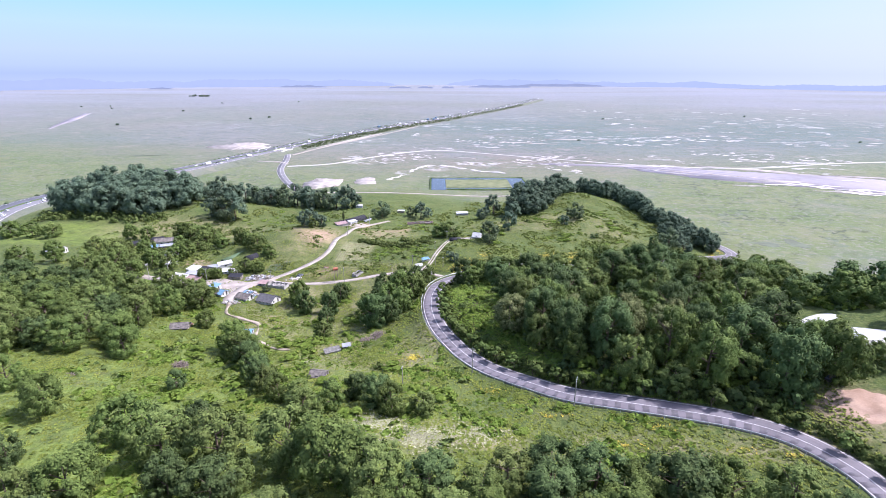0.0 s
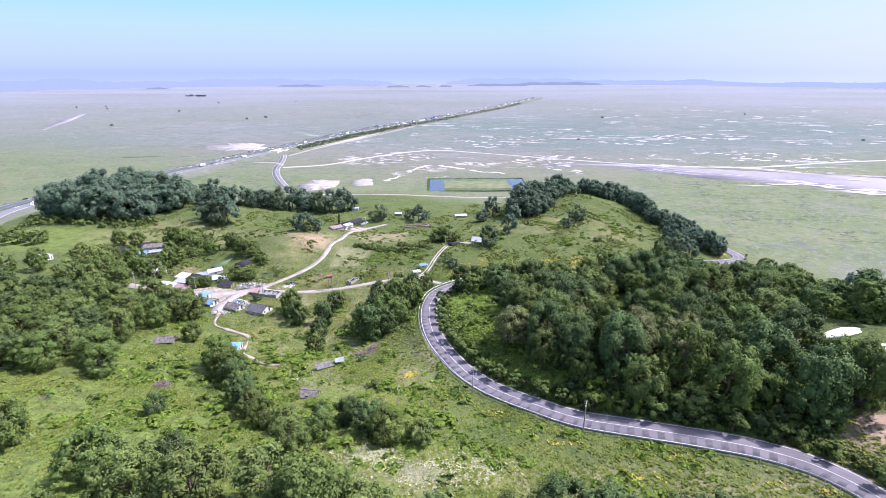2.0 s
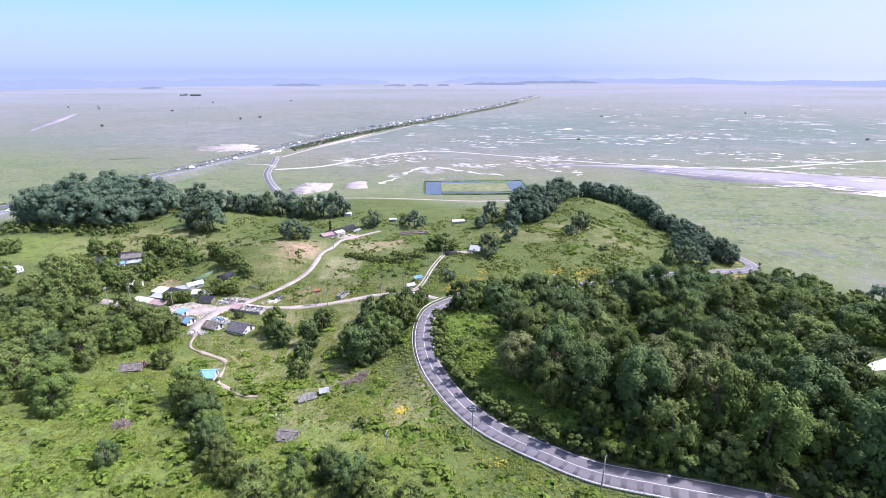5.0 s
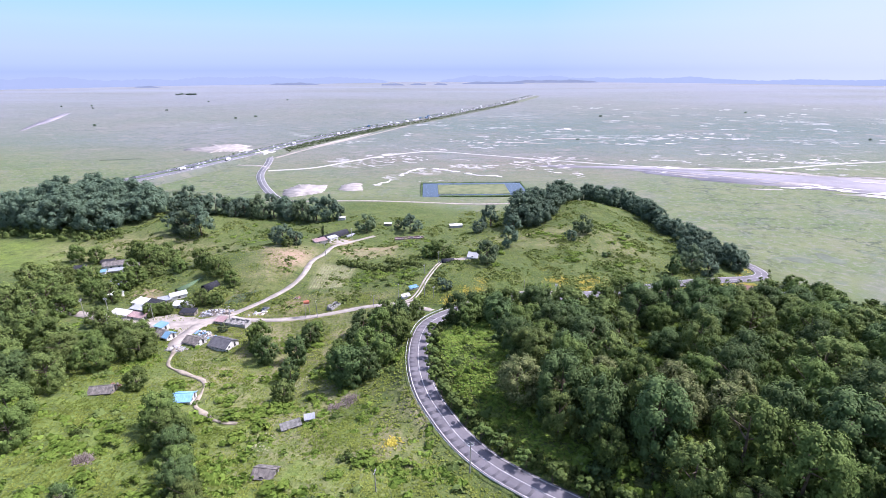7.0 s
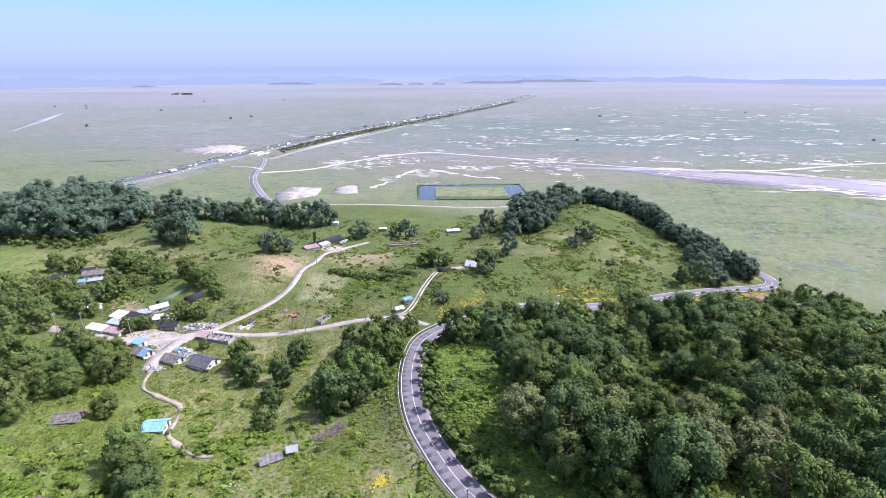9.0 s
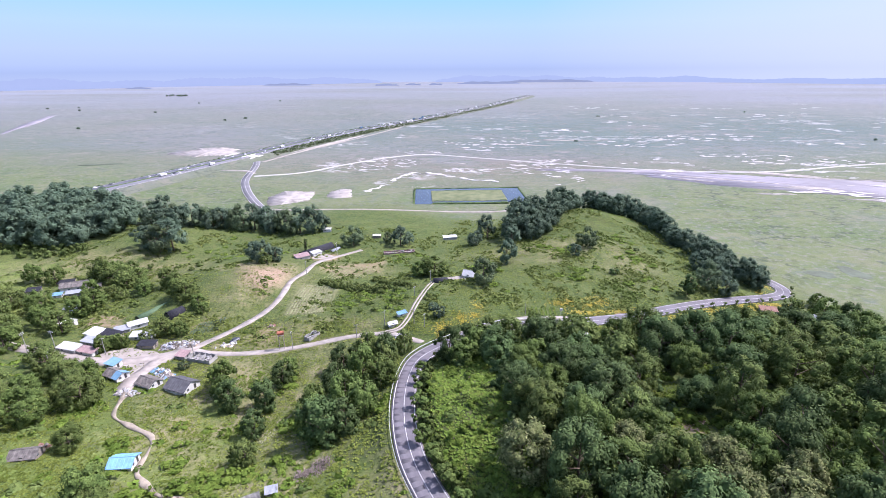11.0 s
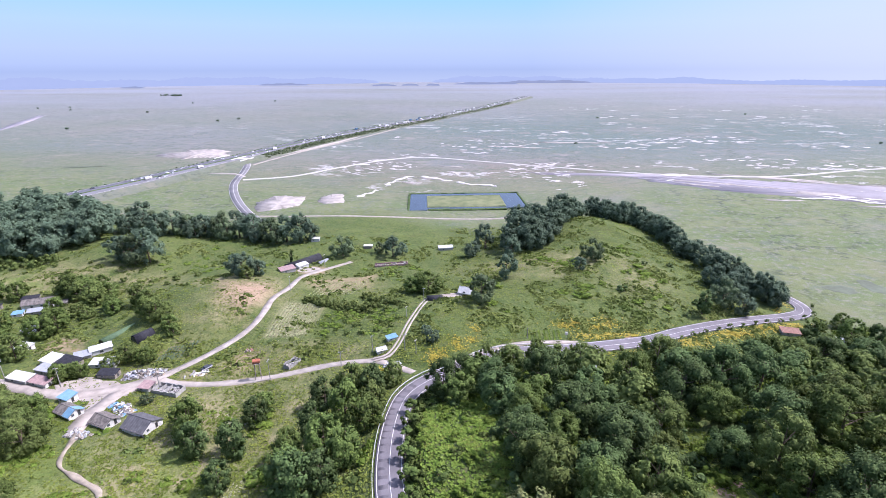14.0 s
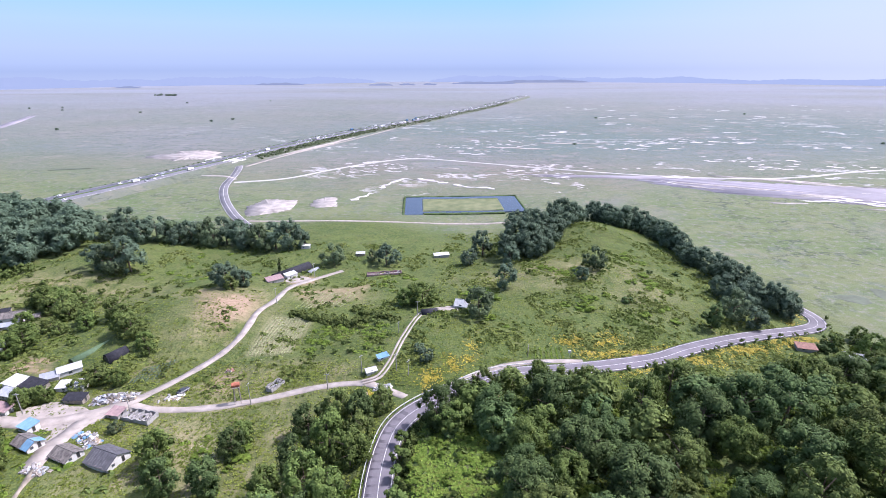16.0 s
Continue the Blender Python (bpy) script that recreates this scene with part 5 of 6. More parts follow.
belt_spots = scatter([(-12, 219), (-2, 214), (9, 204), (14, 190), (17, 172), (18, 158), (23, 145), (29, 133), (22, 127), (3, 143), (-5, 157), (-11, 172), (-14, 196), (-13, 212)], 0.62, 13000, clear=5)
tufts("vine_cover", belt_spots, 0.68, 0.5, LEAF_BRIGHT, "lush bright vines smothering the slope above the road", 6)


def patch(n, *discs):
    out = []
    for cx, cy, rx, ry in discs:
        a, q = rng.uniform(0, 6.283, n), np.abs(rng.normal(0, 0.6, n))
        out.append(np.column_stack([cx + rx * q * np.cos(a), cy + ry * q * np.sin(a)]))
    p = np.vstack(out)
    ok = np.ones(len(p), bool)
    for path, w, _ in PATHS[:1]:
        ok &= ((p[:, None, 0] - path[None, :, 0]) ** 2 + (p[:, None, 1] - path[None, :, 1]) ** 2).min(1) > 4.4 ** 2
    return p[ok]


lower_verge = spline([(54.6, 251), (67, 258), (84, 266.5), (104, 275), (129, 287.5), (149, 297)], 0.06)
lower_verge = lower_verge[rng.uniform(size=len(lower_verge)) < 0.62]
lower_verge = lower_verge + rng.normal(0, 1, lower_verge.shape) * np.array([1.5, 1.9])
lower_verge = lower_verge[[gap(x, y, MAIN) > 4.6 for x, y in lower_verge]]
tufts("yellow_flowers", np.vstack([lower_verge, patch(260, (42, 274, 7, 3), (54, 276, 8, 3), (56, 266, 8, 2.5), (69, 269.5, 7, 2.5), (80, 275, 7, 2.5)), patch(70, (-4, 256, 3, 5), (3, 266, 4, 5), (150, 311, 4, 4)), patch(170, (48, 267, 9, 5), (57, 270, 7, 4), (62, 268, 6, 3)), patch(700, (90, 268, 16, 5), (112, 281, 15, 4), (135, 291, 14, 4)), patch(220, (60, 280, 10, 7), (46, 277, 9, 6), (-12, 245, 3, 7)), patch(200, (150, 296, 8, 3), (158, 322, 3, 6)),
                                  patch(90, (-9, 246, 3, 4), (-3, 252, 4, 4), (2, 258, 4, 4)), patch(150, (-21.3, 146.6, 1.9, 2.6)), patch(16, (36, 97, 4, 1.5), (62, 96, 6, 2), (70, 93, 4, 2), (-21, 146, 1.5, 2), (20, 108, 5, 2), (6, 122, 4, 2), (46, 104, 6, 2))]),
      0.25, 0.5, YELLOW, "drifts of yellow wildflowers in the verges", 4)
tufts("white_flowers", np.vstack([patch(1000, (-24, 97, 8, 5), (-10, 91, 10, 5), (2, 97, 7, 5)), patch(120, (-57, 149, 3, 8), (-48, 192, 4, 12)), patch(110, (-75, 215, 8, 6), (-60, 185, 5, 8)), patch(120, (-72, 276, 7, 14))]),
      0.32, 0.3, STRAW, "whitish flowering weeds in the meadow", 4)


# ---- buildings ----
def stand(x, y, rot, sink=0.15, spread_=2.0):
    """A pose on the ground, low enough that no corner hangs free."""
    z = min(float(v) for v in height([x, x - spread_, x + spread_, x, x], [y, y, y, y - spread_, y + spread_]))
    return pose(x, y, z - sink, 0, 0, rot)


def slab(corners, thick):
    """A bent-free sheet through four corners, with thickness downwards."""
    bm = bmesh.new()
    top = [bm.verts.new(c) for c in corners]
    low = [bm.verts.new((c[0], c[1], c[2] - thick)) for c in corners]
    bm.faces.new(top)
    bm.faces.new(low[::-1])
    for i in range(4):
        bm.faces.new((top[i], low[i], low[(i + 1) % 4], top[(i + 1) % 4]))
    return bm


def tube(points, r, sides=5):
    """One bent bar through points."""
    p = np.array(points, float)
    d = np.gradient(p, axis=0)
    d /= np.linalg.norm(d, axis=1)[:, None]
    ref = np.array([0, 0, 1.0]) if abs(d[0, 2]) < 0.9 or abs(d[len(d) // 2, 2]) < 0.5 else np.array([1.0, 0, 0])
    if np.ptp(p[:, 0]) < 1e-6:
        ref = np.array([1.0, 0, 0])
    u = np.cross(d, ref)
    u /= np.linalg.norm(u, axis=1)[:, None]
    v = np.cross(d, u)
    a = np.arange(sides) * 2 * np.pi / sides
    q = (p[:, None, :] + r * (np.cos(a)[None, :, None] * u[:, None, :] + np.sin(a)[None, :, None] * v[:, None, :])).reshape(-1, 3)
    i = (np.arange(len(p) - 1)[:, None] * sides + np.arange(sides)[None, :]).ravel()
    j = (np.arange(len(p) - 1)[:, None] * sides + (np.arange(sides)[None, :] + 1) % sides).ravel()
    return mesh_np("tube", q, np.stack([i, j, j + sides, i + sides], 1))


def ribs(w, d0, z0, d1, z1, n, r=0.05):
    """Raised seams of a sheet roof, running from eaves to ridge."""
    bm = bmesh.new()
    for i in range(n):
        x = -w / 2 + w * (i + 0.5) / n
        rod(bm, (x, d0, z0), (x, d1, z1), r, r, 4)
    return bm


def opening(name, parent, x, y, z, w, h, face, frame_, pane):
    """A window or door set into a wall that faces -y ('s'), +y ('n') or +x ('e'), -x ('w')."""
    t = 0.06
    f = {"s": lambda a0, a1, z0, z1, o0, o1: (x + a0, x + a1, y - o1, y - o0, z0, z1), "n": lambda a0, a1, z0, z1, o0, o1: (x + a0, x + a1, y + o0, y + o1, z0, z1),
         "e": lambda a0, a1, z0, z1, o0, o1: (x + o0, x + o1, y + a0, y + a1, z0, z1), "w": lambda a0, a1, z0, z1, o0, o1: (x - o1, x - o0, y + a0, y + a1, z0, z1)}[face]
    b = 0.08
    ob = part(name, boxes(f(-w / 2, -w / 2 + b, z, z + h, 0, t), f(w / 2 - b, w / 2, z, z + h, 0, t), f(-w / 2 + b, w / 2 - b, z + h - b, z + h, 0, t), f(-w / 2 + b, w / 2 - b, z, z + b, 0, t)), frame_, parent)
    part("pane" if name == "window" else "leaf", boxes(f(-w / 2 + b, w / 2 - b, z + b, z + h - b, 0.004, 0.03)), pane, ob)
    return ob


def house(name, x, y, rot, w, d, wall_h, roof_h, walls, roof, label, category="house", second=None, over=0.4, windows=2, spread_=3.0):
    """A gabled house whose ridge runs along its own x."""
    h = thing(name, label, category, m=stand(x, y, rot, spread_=spread_))
    t, H0 = 0.2, wall_h + 0.6
    part("wall", boxes((-w / 2, w / 2, -d / 2, -d / 2 + t, -0.8, H0)), walls, h)
    part("wall", boxes((-w / 2, w / 2, d / 2 - t, d / 2, -0.8, H0)), walls, h)
    for s in (-1, 1):
        bm = bmesh.new()
        a, b = s * w / 2, s * (w / 2 - t)
        ring = [(-d / 2 + t, -0.8), (d / 2 - t, -0.8), (d / 2 - t, H0), (0, H0 + roof_h * (1 - 2 * t / d)), (-d / 2 + t, H0)]
        va, vb = [bm.verts.new((a, p, q)) for p, q in ring], [bm.verts.new((b, p, q)) for p, q in ring]
        bm.faces.new(va), bm.faces.new(vb[::-1])
        for i in range(5):
            bm.faces.new((va[i], vb[i], vb[(i + 1) % 5], va[(i + 1) % 5]))
        part("gable_wall", bm, walls, h)
    k = roof_h / (d / 2)
    for s in (-1, 1):
        e = d / 2 + over
        sl = part("roof_slope", slab([(-w / 2 - over, s * e, H0 - k * over + 0.1), (w / 2 + over, s * e, H0 - k * over + 0.1), (w / 2 + over, 0, H0 + roof_h + 0.1), (-w / 2 - over, 0, H0 + roof_h + 0.1)], 0.1), roof, h)
        part("seams", ribs(w + 2 * over - 0.3, s * e, H0 - k * over + 0.12, 0, H0 + roof_h + 0.12, max(5, int(w * 1.2))), roof, sl)
        if second:
            e2 = e + 0.03
            part("newer_sheet", slab([(w * 0.12, s * e2, H0 - k * over + 0.17), (w / 2 + over, s * e2, H0 - k * over + 0.17), (w / 2 + over, s * 0.05, H0 + roof_h + 0.17), (w * 0.12, s * 0.05, H0 + roof_h + 0.17)], 0.03), second, sl)
    part("ridge_cap", rods(((-w / 2 - over, 0, H0 + roof_h + 0.1), (w / 2 + over, 0, H0 + roof_h + 0.1), 0.12)), roof, h)
    for i in range(windows):
        opening("window", h, -w / 2 + w * (i + 1) / (windows + 1), -d / 2, 1.3, 1.1, 0.9, "s", WOOD, GLASS)
    opening("window", h, w / 2, -d * 0.22, 1.3, 0.9, 0.9, "e", WOOD, GLASS)
    opening("door", h, w / 2, d * 0.2, 0.6, 0.9, 1.9, "e", WOOD, DARK)
    return h


def shed(name, x, y, rot, w, d, h0, h1, walls, roof, label, category="shed", spread_=2.5, over=0.3):
    """A lean-to with a single sheet roof, lower in front."""
    s = thing(name, label, category, m=stand(x, y, rot, spread_=spread_))
    t = 0.15
    mid = (h0 + h1) / 2
    part("wall", boxes((-w / 2, w / 2, -d / 2, -d / 2 + t, -0.8, h0)), walls, s)
    part("wall", boxes((-w / 2, w / 2, d / 2 - t, d / 2, -0.8, h1)), walls, s)
    for sg in (-1, 1):
        part("wall", boxes((sg * w / 2 - (t if sg > 0 else 0), sg * w / 2 + (0 if sg > 0 else t), -d / 2 + t, d / 2 - t, -0.8, mid - 0.1)), walls, s)
    sl = part("roof", slab([(-w / 2 - over, -d / 2 - over, h0 + 0.05), (w / 2 + over, -d / 2 - over, h0 + 0.05), (w / 2 + over, d / 2 + over, h1 + 0.15), (-w / 2 - over, d / 2 + over, h1 + 0.15)], 0.08), roof, s)
    part("seams", ribs(w + over, -d / 2 - over, h0 + 0.07, d / 2 + over, h1 + 0.17, max(4, int(w))), roof, sl)
    opening("door", s, w / 2, 0, 0.3, 0.9, 1.7, "e", WOOD, DARK)
    opening("window", s, -w * 0.2, -d / 2, 1.0, 0.9, 0.7, "s", WOOD, GLASS)
    return s


def quonset(name, x, y, rot, w, l, h, skin, label, category="shed", hoops=6, spread_=2.5):
    """An arched tunnel along its own x, with hoops and end frames."""
    q = thing(name, label, category, m=stand(x, y, rot, spread_=spread_))
    n = 14
    a = np.linspace(0, np.pi, n + 1)
    prof = [(math.cos(t) * w / 2, math.sin(t) * h) for t in a]
    inner = [(math.cos(t) * (w / 2 - 0.08), math.sin(t) * (h - 0.08)) for t in a]
    v = [(sx * l / 2, p, z) for sx in (-1, 1) for ring in (prof, inner) for p, z in ring]
    m = n + 1
    f = []
    for i in range(n):
        f += [(i, i + 1, 2 * m + i + 1, 2 * m + i), (m + i, 3 * m + i, 3 * m + i + 1, m + i + 1), (i, m + i, m + i + 1, i + 1), (2 * m + i, 2 * m + i + 1, 3 * m + i + 1, 3 * m + i)]
    part("cover", mesh_np("cover", np.array(v) - np.array([0, 0, 0.3]), np.array(f)), skin, q)
    for k in range(hoops):
        x0 = -l / 2 + l * k / (hoops - 1)
        part("hoop", tube([(x0, y_ * 1.01, z_ * 1.01 - 0.3) for y_, z_ in prof], 0.05), skin, q)
    part("end_wall", boxes((-l / 2 + 0.1, -l / 2 + 0.18, -w / 2 * 0.75, w / 2 * 0.75, -0.3, h * 0.6)), DARK, q)
    part("end_wall", boxes((l / 2 - 0.18, l / 2 - 0.1, -w / 2 * 0.75, w / 2 * 0.75, -0.3, h * 0.6)), DARK, q)
    return q


def ruin(name, x, y, rot, w, d, h, walls, fill, label, seed=1, heaps=30):
    """Four roofless walls with broken tops and rubble inside."""
    g = random.Random(seed)
    r = thing(name, label, "ruin", m=stand(x, y, rot, spread_=2.5))
    for ax, off, ln in ((0, -d / 2, w), (0, d / 2 - 0.2, w), (1, -w / 2, d), (1, w / 2 - 0.2, d)):
        bm, n = bmesh.new(), 12
        if ax == 1:
            ln -= 0.4
        tops = [h * g.uniform(0.72, 1.05) for _ in range(n + 1)]
        line = [(-ln / 2, -0.8)] + [(-ln / 2 + ln * i / n, tops[i]) for i in range(n + 1)] + [(ln / 2, -0.8)]
        put = (lambda s, q, o: (s, o, q)) if ax == 0 else (lambda s, q, o: (o, s, q))
        va, vb = [bm.verts.new(put(s, q, off)) for s, q in line], [bm.verts.new(put(s, q, off + 0.2)) for s, q in line]
        bm.faces.new(va), bm.faces.new(vb[::-1])
        for i in range(len(line)):
            k = (i + 1) % len(line)
            bm.faces.new((va[i], vb[i], vb[k], va[k]))
        part("wall", bm, walls, r)
    part("floor", boxes((-w / 2 + 0.2, w / 2 - 0.2, -d / 2 + 0.2, d / 2 - 0.2, -0.6, 0.2)), walls, r)
    for i in range(3):
        xx = -w / 2 + w * (i + 1) / 4
        part("cross_wall", boxes((xx, xx + 0.15, -d / 2 + 0.2, d / 2 - 0.2, 0.2, h * g.uniform(0.5, 0.9))), walls, r)
    for i in range(heaps):
        s = g.uniform(0.3, 0.8)
        ob = part("rubble", boxes((-s, s, -s * 0.6, s * 0.6, -0.15, 0.2), bevel=0.05), fill, r)
        ob.matrix_basis = pose(g.uniform(-w / 2 + 0.9, w / 2 - 0.9), g.uniform(-d / 2 + 0.9, d / 2 - 0.9), 0.2 + g.uniform(0, h * 0.5), g.uniform(-30, 30), g.uniform(-30, 30), g.uniform(0, 180))
    return r


def heap(name, x, y, rot, l, d, h, n, mats, label, category="scrap heap", seed=2):
    """A long heap of scrap pieces, each piece of its own, resting on the ground."""
    g = random.Random(seed)
    root = thing(name, label, category, m=pose(x, y, up(x, y), 0, 0, rot))
    c, s = math.cos(radians(rot)), math.sin(radians(rot))
    for i in range(n):
        u, v = g.uniform(-1, 1), g.uniform(-1, 1)
        px, py = u * l / 2, v * d / 2
        gz = up(x + px * c - py * s, y + px * s + py * c) - up(x, y)
        top = h * max(0.08, (1 - v * v) * (1 - u ** 4)) * g.uniform(0.2, 1)
        a, b, e = g.uniform(0.25, 0.9), g.uniform(0.2, 0.6), g.uniform(0.08, 0.4)
        ob = part("scrap_piece", boxes((-a, a, -b, b, -e, e), bevel=0.04), mats[i % len(mats)], root)
        ob.matrix_basis = pose(px, py, gz + top, g.uniform(-35, 35), g.uniform(-35, 35), g.uniform(0, 180))
    part("earth_bed", boxes((-l / 2, l / 2, -d / 2 * 0.8, d / 2 * 0.8, -0.9, 0.12), bevel=0.1), SOIL, root)
    return root


house("farmhouse", -100.4, 210.4, -17, 8.6, 7.2, 1.5, 2.0, PLASTER, SLATE, "white farmhouse with a dark grey sheet roof", windows=3)
house("cottage", -112.6, 210.8, -20, 7.0, 5.2, 1.3, 1.4, PLASTER, TIN_RUST, "shabby cottage with a weathered brown-grey roof")
house("cottage", -127.0, 214.3, -21, 7.4, 4.6, 1.4, 1.3, PLASTER, TIN_RUST, "white cottage, its brown roof partly renewed in blue sheet", second=TIN_BLUE)
shed("outhouse", -133.2, 221.5, -18, 4.6, 3.6, 2.1, 2.5, PLASTER, TIN_BLUE, "small white outhouse under a bright blue roof")
shed("shed", -157.2, 230.2, -12, 9, 3.6, 2.1, 2.6, PLASTER, TIN_WHITE, "long white shed with a pale sheet roof")
shed("shed", -148.6, 228.7, -12, 7.6, 3.2, 2.0, 2.5, PLASTER, TIN_PINK, "low shed with a faded red roof")
shed("shed", -156.5, 243.0, -15, 6.5, 5, 2.3, 2.8, PLASTER, TIN_WHITE, "shed with a flat white sheet roof")
shed("shed", -148.6, 241.4, -15, 9, 4.6, 2.0, 2.9, WOOD, TARP, "sagging shed covered with black tarpaulin")
shed("shed", -151.5, 236.2, -12, 11, 3.4, 2.2, 2.7, CONCRETE, TIN_GREY, "grey lean-to shed with a sheet roof")
house("workshop", -143.6, 251.5, 42, 7.0, 4.6, 2.2, 0.9, TIN_WHITE, TIN_WHITE, "white sheet-clad workshop with a low gable", "workshop", windows=1)
shed("shed", -147.2, 246.6, 35, 5.5, 3.8, 2.1, 2.6, CONCRETE, TIN_GREY, "grey-roofed shed beside the workshop")
shed("shed", -135.5, 242.2, 10, 8.6, 4, 2.1, 2.5, PLASTER, TIN_WHITE, "white-roofed shed at the edge of the yard")
shed("shed", -129.5, 236.0, 2, 6.6, 3.4, 1.9, 2.4, WOOD, TARP, "dark open shed under black netting")
quonset("greenhouse", -131.6, 260.0, 62, 4.6, 7.6, 3.2, TARP, "tunnel greenhouse covered in black sheeting", "greenhouse")
quonset("greenhouse", -145.0, 264.0, 70, 3.2, 15, 1.9, NET, "long low green netting tunnel", "greenhouse", 9)
house("farmhouse", -206, 293.5, 24, 12, 6, 2.4, 1.6, PLASTER, TIN_RUST, "long farmhouse with a faded pinkish roof")
shed("shed", -201, 286.3, 24, 7, 3.4, 2.0, 2.4, CONCRETE, TIN_GREY, "grey lean-to before the long farmhouse")
shed("outhouse", -206.5, 282.5, 24, 4, 3, 1.9, 2.3, PLASTER, TIN_BLUE, "small outhouse with a pale blue roof")
shed("shed", -223, 287, 20, 6, 4, 2.0, 2.6, WOOD, TARP, "dark tarpaulin-roofed shed among trees")
shed("shed", -215, 299, 24, 7, 3, 2.0, 2.5, WOOD, TARP, "dark shed roofed with black sheet")
shed("shed", -196, 295.5, 30, 4, 3, 1.8, 2.2, WOOD, TIN_RUST, "small rusty shed by the farmhouse")
house("farmhouse", -254, 262, 15, 9, 5.5, 2.3, 1.4, PLASTER, TIN_WHITE, "white farmhouse at the edge of the fields")
house("cottage", -184, 266, -10, 7, 5, 2.2, 1.4, PLASTER, TIN_GREY, "white cottage half hidden by trees")
shed("shed", -176, 252, -10, 6, 4, 2.0, 2.4, PLASTER, TIN_WHITE, "white-roofed shed among the village trees")
ruin("roofless_building", -103.6, 229.6, -10, 10, 4.8, 2.0, CONCRETE, SCRAP, "roofless grey building heaped with rubble", 3, 46)
shed("shed", -111.6, 230.2, -8, 4.2, 3.6, 2.0, 2.4, CONCRETE, TIN_PINK, "small shed with a rusty reddish roof")
ruin("roofless_building", -65.4, 246.6, 62, 6.0, 3.0, 2.3, CONCRETE, SCRAP, "roofless white-walled shell of a building", 4, 24)
house("hut", -32.2, 250.6, 30, 3.4, 2.4, 1.3, 0.6, PLASTER, TIN_WHITE, "tiny white hut beside the lane", "hut", windows=1)
shed("hut", -29.2, 258.4, 35, 3.9, 2.2, 1.7, 2.0, PLASTER, TIN_BLUE, "blue-roofed hut above the lane", "hut")
quonset("tunnel_shed", -14.8, 294.8, 12, 4.2, 7.0, 2.3, TARP, "dark arched tunnel shed in the meadow", "shed")
house("hut", -0.6, 301.4, -18, 5.6, 4.6, 1.0, 2.0, PLASTER, TIN_WHITE, "white steep-roofed house under a tree", "house", windows=1)
quonset("barn", -95.2, 351.5, 54, 6.0, 23, 3.4, TARP, "long barn with a black sheeted roof", "barn", 9, 3)
shed("shed", -99.5, 336.8, 40, 8, 5, 2.2, 2.7, CONCRETE, TIN_PINK, "low farm shed with a faded pink roof")
shed("shed", -93.2, 343.6, 50, 6, 3.6, 2.4, 2.8, PLASTER, TIN_WHITE, "white sheet-roofed shed in front of the barn")
heap("farm_clutter", -96.5, 340.5, 45, 6, 3, 1.3, 22, [TIN_WHITE, SCRAP, TIN_GREY], "pale farm clutter stacked by the barn", seed=12)
quonset("tunnel_shed", -84.6, 355.0, 60, 3.2, 7.5, 1.8, TIN_GREY, "small grey arched store beside the barn", "shed")
ruin("ruined_shed", -44, 353, 12, 19, 4.0, 1.2, TIN_PINK, SCRAP, "low ruined shed with a pinkish floor", 8, 34)
shed("cabin", -99, 388.5, 5, 5.2, 2.6, 2.3, 2.5, TIN_WHITE, TIN_WHITE, "white container cabin at the field edge", "cabin")
shed("cabin", -14, 384.5, 15, 9, 3.5, 2.2, 2.6, TIN_GREY, TIN_WHITE, "pale shed at the foot of the knoll", "cabin")
house("cabin", -118.8, 169.2, 12, 6.6, 4.4, 1.2, 1.3, WOOD, TIN_RUST, "abandoned cabin with a sagging weathered roof", "cabin", windows=1)
heap("roof_clutter", -118.2, 173.6, 10, 3, 1.6, 1.6, 10, [RUST, CROP, TIN_RUST], "orange and green clutter behind the cabin", "clutter", 21)
house("cottage", -93, 170.4, 8, 6.0, 5.0, 1.5, 1.2, PLASTER, TARP_BLUE, "small cottage under a bright blue tarpaulin roof", windows=1)
house("hut", -49.6, 133.6, -4, 4.9, 4.0, 1.1, 1.1, CONCRETE, TIN_RUST, "abandoned hut with a weathered grey roof", "hut", windows=1)
shed("low_shed", -52.8, 157.6, 32, 5.4, 2.4, 1.5, 1.9, CONCRETE, CONCRETE_DARK, "low concrete shed sunk in the weeds", spread_=1.5)
shed("low_shed", -48.4, 161.2, 20, 2.6, 2.0, 1.6, 1.8, WOOD, TIN_GREY, "small square store with a pale lid", spread_=1)
house("house", 110, 131.0, -8, 13, 9, 1.7, 0.9, PLASTER, TIN_WHITE, "house with a broad white sheet roof in the trees")
shed("shed", 43, 237.6, -20, 3.2, 2.6, 2.2, 2.6, PLASTER, TIN_WHITE, "small white roadside shed")
quonset("tunnel_shed", 33.6, 246.2, 8, 3.4, 6.5, 2.2, TIN_GREY, "silver-grey arched store below the road", "shed")
shed("shed", 140.4, 286.2, -12, 7, 4, 1.9, 2.4, CONCRETE, RUST, "low shed with a rusty red roof")
house("house", 156, 279.5, -20, 9, 5, 2.2, 1.3, CONCRETE, TIN_GREY, "grey-roofed house below the bend", windows=2)
heap("scrap_heap", -117.6, 237.9, 16, 14, 4.6, 1.8, 130, [SCRAP, TIN_GREY, TIN_WHITE, TIN_RUST, WOOD], "long heap of scrap metal and timber by the lane", seed=5)
heap("scrap_heap", -112.5, 218.5, -30, 9, 5, 1.2, 70, [SCRAP, TIN_WHITE, TIN_RUST, TIN_BLUE, SCRAP], "scattered scrap and sheets between the cottages", seed=6)
heap("scrap_heap", -116.5, 204.5, -20, 8, 4, 1.1, 60, [SCRAP, TIN_GREY, TIN_WHITE, WOOD], "heap of broken stones and timber", seed=7)
